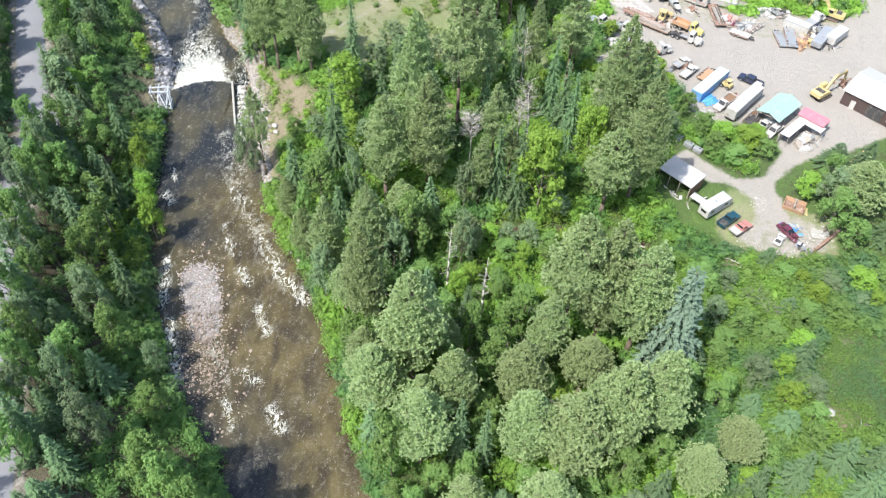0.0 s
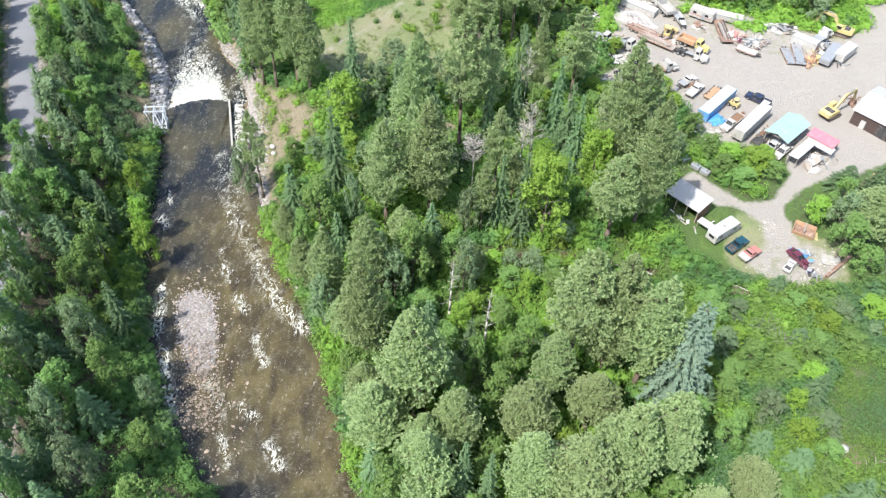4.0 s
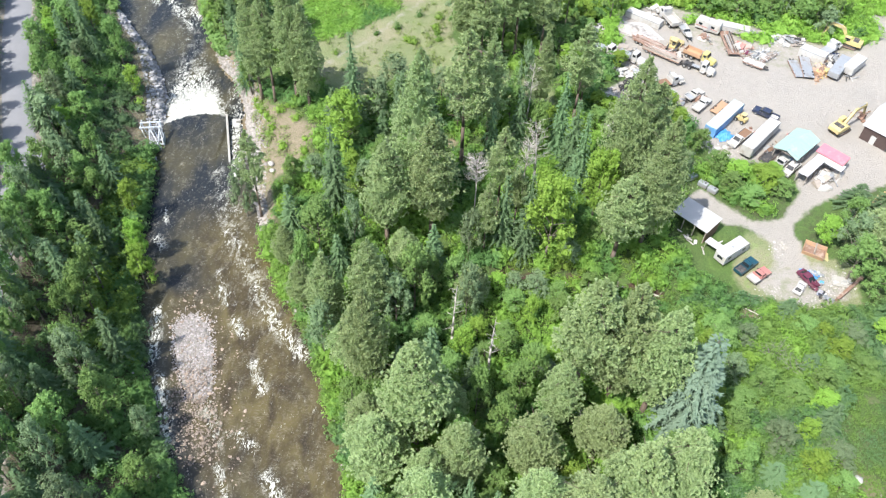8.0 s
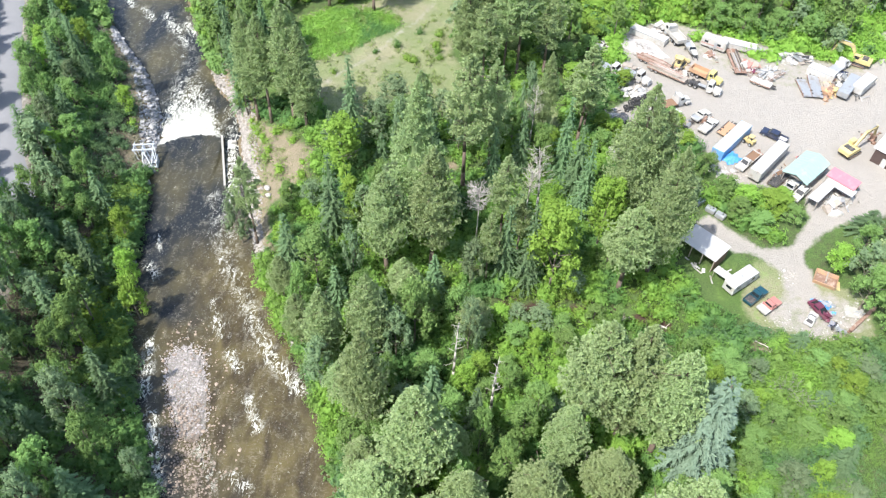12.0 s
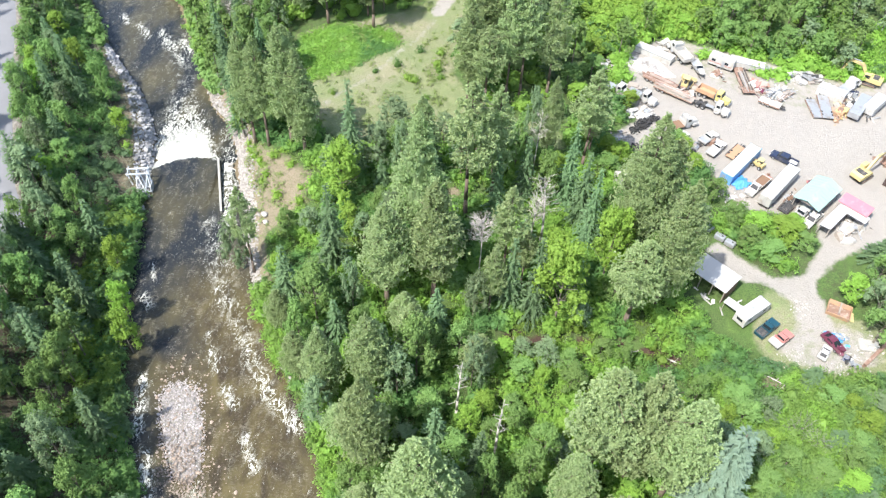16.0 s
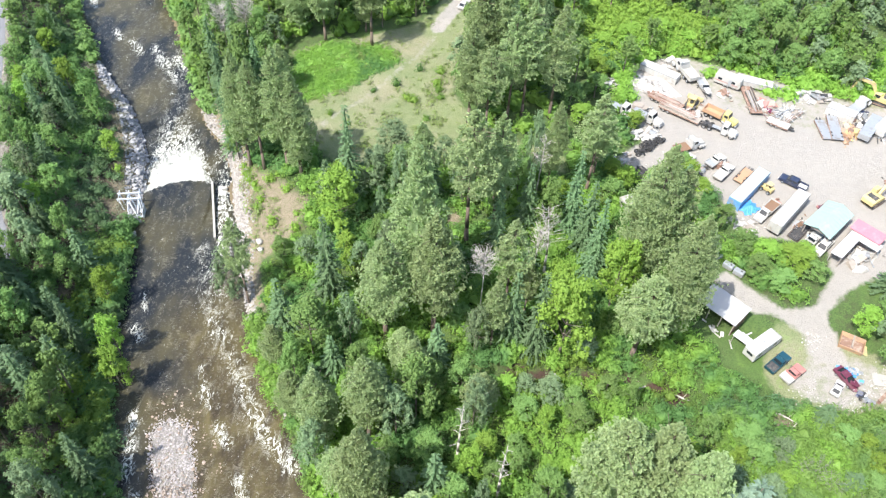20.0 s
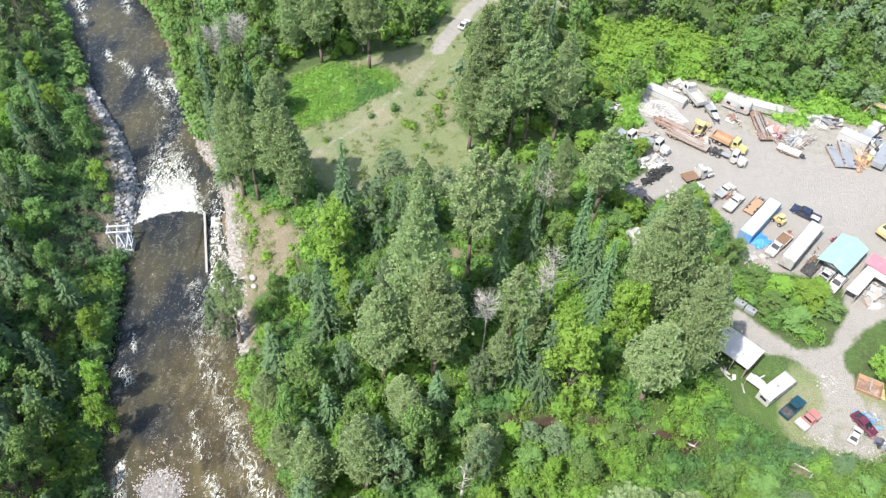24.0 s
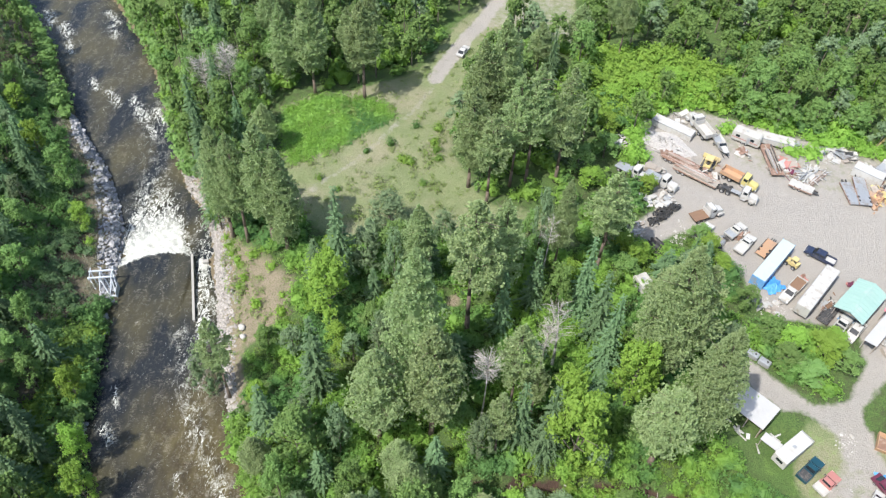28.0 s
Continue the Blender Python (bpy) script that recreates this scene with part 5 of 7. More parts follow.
def build_undergrowth():
    rng = np.random.default_rng(5)

    def edge_flat(x, y):
        return (x - right_bank(y)) * 0.86 > (0.4 if y < 114 else 4.0 if y < 172 else 0.8) and open_ground(x, y) < -0.4 and to_creek(x, y) > 1.5

    def edge_slope(x, y):
        d = (left_bank(y) - x) * 0.86
        return d > (0.3 if not 134 < y < 188 else 6.0) and abs(float(road_off(x, y))) > 4.4

    p = scatter(1500, -44, 62, 46, 158, edge_flat, 3, 1.9)
    undergrowth("undergrowth", SHRUBS, UNDER, p, rng.uniform(0.7, 1.35, len(p)), "dense bright green undergrowth on the river flat")
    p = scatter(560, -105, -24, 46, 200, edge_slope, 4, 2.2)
    undergrowth("undergrowth", SHRUBS, LEAF_SHADE, p, rng.uniform(0.7, 1.3, len(p)), "bushes on the road-side bank, the trees' shade in their colour")
    p = scatter(520, -110, 120, 154, 250, edge_flat, 6, 3.0)
    undergrowth("undergrowth", SHRUBS_FAR, UNDER, p, rng.uniform(0.9, 1.7, len(p)), "bright green scrub behind the meadow and yard")
    y = np.arange(46, 117, 1.5) + rng.uniform(-0.7, 0.7, 48)
    p = np.stack([right_bank(y) + rng.uniform(0.3, 2.8, len(y)), y], 1)
    undergrowth("bank_bushes", SHRUBS, SCRUB, p, rng.uniform(0.4, 1.2, len(p)), "green bushes overhanging the water")
    y = np.arange(46, 138, 1.5)
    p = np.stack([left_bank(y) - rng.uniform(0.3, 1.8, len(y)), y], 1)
    undergrowth("bank_bushes", SHRUBS, LEAF_SHADE, p, rng.uniform(0.75, 1.4, len(p)), "bushes overhanging the shaded bank, its shade in their colour")
    y = np.repeat(np.arange(84, 131, 2.1), 3)
    p = np.stack([left_bank(y) - rng.uniform(1.2, 7.5, len(y)), y + rng.uniform(-1, 1, len(y))], 1)
    undergrowth("bank_bushes", SHRUBS, UNDER, p, rng.uniform(0.8, 1.5, len(p)), "tall bright green bushes crowding the top of the shaded bank")
    # low scrub below the yard and fine growth on the floor of the wood
    p = scatter(620, 42, 86, 44, 99, lambda x, y: edge_flat(x, y) and inside(SOFT, x, y) < 1.0, 31, 1.6)
    undergrowth("scrub", SHRUBS, SCRUB, p, rng.uniform(0.65, 1.5, len(p)), "rounded lime green scrub on the flat below the yard")
    p = scatter(260, 26, 64, 187, 214, lambda x, y: inside(LIME, x, y) > -1 and in_yard(x, y) < -1, 36, 1.8)
    undergrowth("scrub", SHRUBS_FAR, LEAF_BRIGHT, p, rng.uniform(0.8, 1.6, len(p)), "lime green scrub behind the machinery yard")
    fine = [shrub_crown(s, 1.1, 0.8, 14, 7, 0.2, True) for s in (63, 64, 65)]
    p = scatter(700, 58, 86, 60, 87, lambda x, y: inside(SOFT, x, y) > -1.5, 32, 0.7)
    undergrowth("tall_grass", fine, SCRUB, p, rng.uniform(0.5, 1.1, len(p)), "soft grey-green grass and weeds in the clearing")
    p = scatter(2300, -44, 60, 46, 156, edge_flat, 33, 1.3)
    undergrowth("ground_growth", fine, UNDER, p, rng.uniform(0.7, 1.5, len(p)), "knee-high green growth on the floor of the wood")
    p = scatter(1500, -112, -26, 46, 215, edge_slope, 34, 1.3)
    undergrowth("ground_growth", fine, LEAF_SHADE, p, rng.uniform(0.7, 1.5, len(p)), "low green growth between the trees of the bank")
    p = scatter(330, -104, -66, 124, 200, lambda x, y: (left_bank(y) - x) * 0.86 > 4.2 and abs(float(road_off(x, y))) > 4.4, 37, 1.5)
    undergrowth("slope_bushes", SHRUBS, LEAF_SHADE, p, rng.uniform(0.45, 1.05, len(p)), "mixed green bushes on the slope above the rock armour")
    y = rng.uniform(136, 190, 150)
    p = np.stack([left_bank(y) - rng.uniform(1.6, 5.0, 150), y], 1)
    undergrowth("bank_tufts", fine, DRY_GREY, p, rng.uniform(0.3, 0.9, 150), "dry tufts growing through the upper rocks")
    p = scatter(240, -84, -66, 128, 152, lambda x, y: edge_slope(x, y), 35, 0.9)
    undergrowth("dry_scrub", fine, DRY_GREY, p, rng.uniform(0.5, 1.2, len(p)), "grey-green dry scrub on the slope above the weir")
    # bushes crowding the yard's far edge and the hollow
    p = scatter(170, 36, 125, 172, 200, lambda x, y: -7.5 < in_yard(x, y) < 0.2 and y > 172, 14, 1.9)
    p = np.concatenate([p, [(71.3, 178.9), (72.8, 179.4), (70.0, 180.0), (78.5, 183.2), (76.6, 182.2), (57.4, 185.2), (58.6, 186.4), (74.8, 178.6)]])
    undergrowth("undergrowth", SHRUBS, LEAF_BRIGHT, p, rng.uniform(0.8, 1.5, len(p)), "bright green scrub pressing on the yard's edge")
    u = np.array([v for v in np.arange(1, 39, 1.3) if not (4 < v < 9 or 12 < v < 17 or 28 < v < 33)])
    side = np.where(np.arange(len(u)) % 2 == 0, 1.7, -1.5)
    p = np.stack([u, np.interp(u, [c[0] for c in CREEK], [c[1] for c in CREEK]) + side + rng.normal(size=len(u)) * 0.5], 1)
    undergrowth("undergrowth", SHRUBS, UNDER, p, rng.uniform(0.6, 1.1, len(p)), "low bushes leaning over the dark hollow")
    # low growth on the meadow
    low = [shrub_crown(s, 0.8, 0.4, 14, 7, 0.17, True) for s in (61, 62)]
    p = scatter(330, -41, -13, 166, 197, lambda x, y: float(inside(LUSH, x, y)) > -0.5, 8, 0.9)
    undergrowth("lush_grass", low, UNDER, p, rng.uniform(0.9, 1.6, len(p)), "patch of lush knee-high green plants")
    p = scatter(240, -40, 14, 150, 236, lambda x, y: float(inside(MEADOW, x, y)) > 0.5 and float(near_line(TRACK, x, y)) > 2.0, 9, 1.5)
    undergrowth("meadow_tufts", low, DRY, p, rng.gamma(2.0, 0.32, len(p)) + 0.25, "scattered grassy tufts on the dry meadow")
    p = np.array([(-9.4, 182.8), (-4.6, 182.4), (-5.4, 178.0), (-4.3, 173.1), (-4.8, 175.4), (-14.4, 176.7), (-19.4, 174.6), (-7.2, 165.6), (-11.2, 172.0), (-10.2, 171.6), (-12.0, 172.6), (-24.0, 163.0), (-28.0, 166.0)])
    undergrowth("meadow_bushes", SHRUBS, UNDER, p, rng.uniform(0.5, 0.85, len(p)), "small green bushes dotted over the meadow")
    p = np.array([(-44.9, 153.2), (-40.4, 144.8), (-39.5, 140.3), (-35.6, 135.6), (-42.7, 148.4), (-43.6, 150.4), (-41.2, 146.4), (-39.0, 141.6), (-34.0, 143.5), (-31.0, 137.0), (-33.6, 129.6), (-38.0, 146.6), (-69.5, 148.6), (-70.4, 150.2), (-30.6, 133.4), (-36.4, 147.6)])
    undergrowth("bank_bushes", SHRUBS, LEAF_BRIGHT, p, rng.uniform(0.45, 0.85, len(p)), "small bright bushes along the top of the rock bank")
    y = np.arange(172, 252, 1.6)
    p = np.concatenate([np.stack([right_bank(y) + rng.uniform(0.8, 3.2, len(y)), y], 1), np.stack([left_bank(y[10:]) - rng.uniform(0.8, 3.0, len(y) - 10), y[10:]], 1)])
    undergrowth("bank_bushes", SHRUBS_FAR, LEAF, p, rng.uniform(0.9, 1.6, len(p)), "mid-green bushes lining the far reach of the river")
    p = scatter(46, -46, -27, 125, 154, lambda x, y: float(inside(BARE, x, y)) > -1.0, 10, 1.6)
    undergrowth("bank_tufts", low, DRY, p, rng.gamma(2.0, 0.4, len(p)) + 0.25, "green tufts on the bare bank")


build_undergrowth()


# ---- fallen timber ----
def fallen_log(x, y, rz, length, r, label):
    e = thing("fallen_log", label, "log", x, y, rz, "fallen logs", z=gz(x, y) + 0.5)
    part("trunk", rod((-length / 2, 0, -0.1), (length / 2, 0, 0.25), r, r * 0.6, 8), BARK_DEAD if length < 6 else BARK, e)
    for i in range(5):
        u = -length / 2 + length * (0.3 + 0.14 * i)
        part("branch_stub", rod((u, 0, 0.1), (u + 0.4, (0.9 if i % 2 else -0.9), 0.5 + 0.1 * i), 0.05, 0.02, 5), BARK_DEAD, e)


fallen_log(1.0, 102.6, 60, 5.0, 0.18, "pale fallen log across the dark hollow")
fallen_log(9.0, 103.0, 10, 7.0, 0.22, "dark fallen trunk lying in the hollow")
fallen_log(19.5, 103.2, -20, 5.5, 0.18, "bleached fallen log over reddish soil")
fallen_log(30.0, 102.2, 15, 5.0, 0.2, "broken pale log among the bushes")
fallen_log(38.5, 100.6, -30, 5.6, 0.18, "grey fallen branch on bare soil")
fallen_log(66.5, 63.4, 25, 6.5, 0.16, "bleached branch lying among low bushes")
fallen_log(54.6, 95.4, 40, 5.0, 0.12, "bleached dead branch on pinkish bare soil")
fallen_log(53.4, 97.6, -35, 4.6, 0.12, "grey broken branch on bare soil")
fallen_log(56.4, 81.4, 10, 5.6, 0.12, "pale dead limb lying on the scrub")
fallen_log(45.6, 60.8, 60, 5.2, 0.12, "bleached limb between low bushes")
fallen_log(-62.4, 74.0, 50, 5.5, 0.14, "grey dead branch in the shaded bushes")
fallen_log(-50.0, 80.5, -50, 4.5, 0.12, "bare branch leaning over the water")

# ---- the machinery yard: paints ----
def paint(name, col, rough=0.4, dirt=(0.3, 0.26, 0.2)):
    return surface(name, col, rough, 0.0, 0.14, 0.9, dirt)


WHITE = paint("white_paint", (0.46, 0.455, 0.44), 0.5, (0.36, 0.33, 0.28))
OFFWHITE = paint("chalky_white_metal", (0.43, 0.42, 0.395), 0.7, (0.27, 0.24, 0.2))
BLUE_P = paint("blue_paint", (0.12, 0.3, 0.55))
NAVY = paint("dark_navy_paint", (0.025, 0.035, 0.07), 0.25, (0.08, 0.08, 0.09))
TEAL = paint("teal_paint", (0.012, 0.06, 0.085), 0.3, (0.06, 0.08, 0.08))
RED = paint("faded_red_paint", (0.4, 0.17, 0.15), 0.5)
MAROON = paint("maroon_paint", (0.12, 0.025, 0.05), 0.35, (0.15, 0.1, 0.1))
YELLOW = paint("machine_yellow", (0.52, 0.42, 0.19), 0.55, (0.36, 0.3, 0.2))
LEMON = paint("lemon_yellow", (0.5, 0.44, 0.17), 0.5, (0.38, 0.33, 0.18))
ORANGE = paint("faded_orange_paint", (0.44, 0.27, 0.16), 0.6, (0.27, 0.21, 0.17))
RUST = surface("rusty_steel", (0.25, 0.155, 0.115), 0.85, 0.1, 0.4, 1.5, (0.38, 0.31, 0.26))
BROWN = surface("brown_boards", (0.2, 0.12, 0.075), 0.85, 0, 0.35, 1.5)
DARK_BOARDS = surface("dark_brown_boards", (0.075, 0.05, 0.045), 0.85, 0, 0.35, 1.5)
TIMBER = surface("weathered_timber", (0.33, 0.29, 0.25), 0.85, 0, 0.35, 1.5)
STEEL_DK = surface("dark_chassis", (0.06, 0.06, 0.062), 0.7, 0.2, 0.3, 2.0, (0.2, 0.175, 0.15))
GREYM = surface("grey_sheet_metal", (0.38, 0.4, 0.42), 0.5, 0.4, 0.2, 1.0, (0.28, 0.25, 0.22))
GLASS = surface("dark_window_glass", (0.02, 0.025, 0.03), 0.06, 0.0, 0.2, 1.0)
RUBBER = surface("tyre_rubber", (0.035, 0.035, 0.036), 0.85, 0, 0.3, 3.0)
LAMP = surface("lamp_lens", (0.8, 0.78, 0.7), 0.1, 0, 0.1, 2.0)
GREEN_ROOF = surface("pale_green_metal_roof", (0.27, 0.41, 0.365), 0.6, 0.0, 0.12, 0.5, (0.34, 0.42, 0.39))
PINK_ROOF = surface("sun_faded_red_roof", (0.56, 0.17, 0.21), 0.6, 0.0, 0.15, 0.5, (0.5, 0.26, 0.27))
WHITE_ROOF = surface("white_metal_roof", (0.41, 0.41, 0.405), 0.55, 0.0, 0.14, 0.5, (0.44, 0.43, 0.41))
PINKISH = surface("faded_red_steel", (0.36, 0.25, 0.21), 0.8, 0.0, 0.3, 1.2, (0.42, 0.36, 0.31))
MINT = surface("pale_mint_paint", (0.4, 0.49, 0.46), 0.6, 0.0, 0.12, 0.6, (0.36, 0.38, 0.36))
TARP_BLUE = surface("blue_tarpaulin", (0.07, 0.28, 0.62), 0.5, 0, 0.3, 1.2)
WHEELS = {}


def wheel(parent, x, y, r=0.36, w=0.25):
    if (r, w) not in WHEELS:
        t = bmesh.new()
        rod((0, -w / 2, 0), (0, w / 2, 0), r, seg=14, bm=t)
        bmesh.ops.bevel(t, geom=[e for e in t.edges if abs(e.verts[0].co.y - e.verts[1].co.y) < 1e-5], offset=0.05, segments=1, affect="EDGES")
        rim = rod((0, -w / 2 - 0.012, 0), (0, w / 2 + 0.012, 0), r * 0.55, seg=10)
        WHEELS[(r, w)] = link("tyre", t, RUBBER), link("rim", rim, GREYM)
    tyre, rim = WHEELS[(r, w)]
    o = new("wheel", tyre)
    o.parent, o.location = parent, (x, y, r)
    q = new("rim", rim)
    q.parent = o


def pickup(x, y, rz, coat, label, crew=True, length=5.6, bed="cargo", bedmat=None, name="pickup_truck", category="pickup truck", group="vehicles in the yard"):
    e = thing(name, label, category, x, y, rz, group)
    h, f, b = length / 2, length / 2, -length / 2
    c0 = f - 1.55
    c1 = c0 - (2.35 if crew else 1.5)
    body = extrude([(b + 0.1 if bed == "cargo" else c1, 0.45), (f - 0.1, 0.45), (f, 0.6), (f - 0.05, 1.0), (c0 - 0.1, 1.12), (c1, 1.12), (c1, 1.05), (b + 0.1 if bed == "cargo" else c1, 1.05)][:6] + ([(c1, 0.7), (b + 0.1, 0.7)] if bed == "cargo" else []), -0.95, 0.95, 0.05)
    part("body", body, coat, e)
    part("cab", extrude([(c0 + 0.1, 1.1), (c0 - 0.55, 1.78), (c1 + 0.2, 1.8), (c1, 1.1)], -0.88, 0.88, 0.04, 0.16), coat, e)
    part("windshield", extrude([(c0 + 0.08, 1.15), (c0 - 0.5, 1.73), (c0 - 0.45, 1.74), (c0 + 0.13, 1.15)], -0.74, 0.74, 0, 0.1), GLASS, e)
    part("rear_window", extrude([(c1 - 0.02, 1.2), (c1 + 0.16, 1.7), (c1 + 0.12, 1.7), (c1 - 0.06, 1.2)], -0.7, 0.7), GLASS, e)
    for s in (-1, 1):
        for i in range(2 if crew else 1):
            xa = c0 - 0.32 - i * 1.0
            part("side_window", box(xa - 0.8, xa, s * 0.81 - 0.035, s * 0.81 + 0.035, 1.22, 1.6, 0.02), GLASS, e)
        part("headlight", box(f - 0.06, f + 0.02, s * 0.72 - 0.16, s * 0.72 + 0.16, 0.72, 0.92, 0.02), LAMP, e)
        part("mirror", box(c0 - 0.3, c0 - 0.12, s * 1.06 - 0.1, s * 1.06 + 0.1, 1.15, 1.35, 0.02), STEEL_DK, e)
        for xw in (f - 0.95, b + 1.0):
            wheel(e, xw, s * 0.84)
    if bed == "cargo":
        for s in (-1, 1):
            part("bed_side", box(b + 0.1, c1 - 0.03, s * 0.9 - 0.07, s * 0.9 + 0.07, 0.702, 1.15, 0.03), coat, e)
        part("tailgate", box(b + 0.04, b + 0.14, -0.82, 0.82, 0.66, 1.13, 0.03), coat, e)
        part("bed_floor", box(b + 0.15, c1 - 0.04, -0.82, 0.82, 0.702, 0.74), bedmat or STEEL_DK, e)
    else:
        part("chassis", box(b + 0.2, c1 + 0.1, -0.45, 0.45, 0.5, 0.72), STEEL_DK, e)
        part("flat_bed", box(b, c1 - 0.06, -1.05, 1.05, 0.85, 0.98, 0.02), bedmat or TIMBER, e)
        part("headboard", box(c1 - 0.16, c1 - 0.07, -1.05, 1.05, 0.982, 1.5, 0.02), coat, e)
        for s in (-1, 1):
            part("side_rail", box(b, c1 - 0.17, s * 1.02 - 0.05, s * 1.02 + 0.05, 0.982, 1.3, 0.02), OFFWHITE, e)
        part("tail_rail", box(b, b + 0.1, -0.96, 0.96, 0.982, 1.25, 0.02), OFFWHITE, e)
    part("bumper", box(f - 0.04, f + 0.1, -0.92, 0.92, 0.42, 0.62, 0.03), GREYM, e)
    return e


def box_trailer(x, y, rz, length, coat, label, wheels=True, lift=0.85, tall=2.3, side=None, name="semi_trailer", category="trailer"):
    """A long van body with ribs, rear doors, rails and running gear; without wheels, a container on the ground."""
    e = thing(name, label, category, x, y, rz, "trailers and containers")
    z0 = lift if wheels else 0.08
    z1, h = z0 + tall, length / 2
    part("body", box(-h, h, -1.22, 1.22, z0, z1, 0.03), side or coat, e)
    part("roof", box(-h + 0.02, h - 0.02, -1.2, 1.2, z1 + 0.004, z1 + 0.05, 0.015), coat, e, "sun-bleached white roof")
    for s in (-1, 1):
        part("top_rail", box(-h, h, s * 1.24 - 0.03, s * 1.24 + 0.03, z1 - 0.12, z1 + 0.02), GREYM, e)
        n = int(length / 1.2)
        for i in range(1, n):
            xx = -h + length * i / n
            part("rib", box(xx - 0.04, xx + 0.04, s * 1.235 - 0.02, s * 1.235 + 0.02, z0 + 0.1, z1 - 0.13), side or coat, e)
        part("door", box(-h - 0.05, -h - 0.003, s * 0.6 - 0.57, s * 0.6 + 0.57, z0 + 0.08, z1 - 0.08, 0.01), side or coat, e)
        part("lock_bar", rod((-h - 0.09, s * 0.25, z0 + 0.1), (-h - 0.09, s * 0.25, z1 - 0.1), 0.025, seg=6), GREYM, e)
    if wheels:
        part("chassis", box(-h + 0.3, h - 0.6, -0.5, 0.5, z0 - 0.3, z0 - 0.004), STEEL_DK, e)
        for xw in (-h + 1.3, -h + 2.5):
            for s in (-1, 1):
                wheel(e, xw, s * 0.98, 0.5, 0.45)
        for s in (-1, 1):
            part("landing_leg", box(h - 2.4, h - 2.2, s * 0.6 - 0.08, s * 0.6 + 0.08, 0.0, z0 - 0.31), STEEL_DK, e)
    else:
        for cx in (-h, h):
            for s in (-1, 1):
                part("corner_post", box(cx - 0.1, cx + 0.1, s * 1.2 - 0.08, s * 1.2 + 0.08, 0.0, z1 + 0.06, 0.01), side or coat, e)
    return e


def flat_trailer(x, y, rz, length, label, deck=None, width=2.3, lift=0.95, rails=False, name="flatbed_trailer"):
    e = thing(name, label, "trailer", x, y, rz, "trailers and containers")
    h, w = length / 2, width / 2
    n = max(4, int(width / 0.32))
    for i in range(n):
        y0 = -w + width * i / n
        part("deck_board", box(-h, h, y0 + 0.015, y0 + width / n - 0.015, lift, lift + 0.07), deck or TIMBER, e)
    for s in (-1, 1):
        part("side_beam", box(-h, h, s * (w + 0.05) - 0.05, s * (w + 0.05) + 0.05, lift - 0.2, lift + 0.08), RUST, e)
        part("main_beam", box(-h + 0.3, h + 0.9, s * 0.4 - 0.06, s * 0.4 + 0.06, lift - 0.35, lift - 0.003), STEEL_DK, e)
        for xw in (-h + 1.2, -h + 2.3):
            wheel(e, xw, s * (w - 0.15), min(0.45, lift - 0.2), 0.3)
        if rails:
            part("side_rail", box(-h, h, s * (w + 0.05) - 0.03, s * (w + 0.05) + 0.03, lift + 0.3, lift + 0.42), STEEL_DK, e)
            for k in range(4):
                xx = -h + 0.1 + (length - 0.2) * k / 3
                part("stake", box(xx - 0.04, xx + 0.04, s * (w + 0.05) - 0.04, s * (w + 0.05) + 0.04, lift + 0.082, lift + 0.3), STEEL_DK, e)
    part("drawbar", box(h, h + 1.3, -0.08, 0.08, lift - 0.5, lift - 0.36), STEEL_DK, e)
    return e


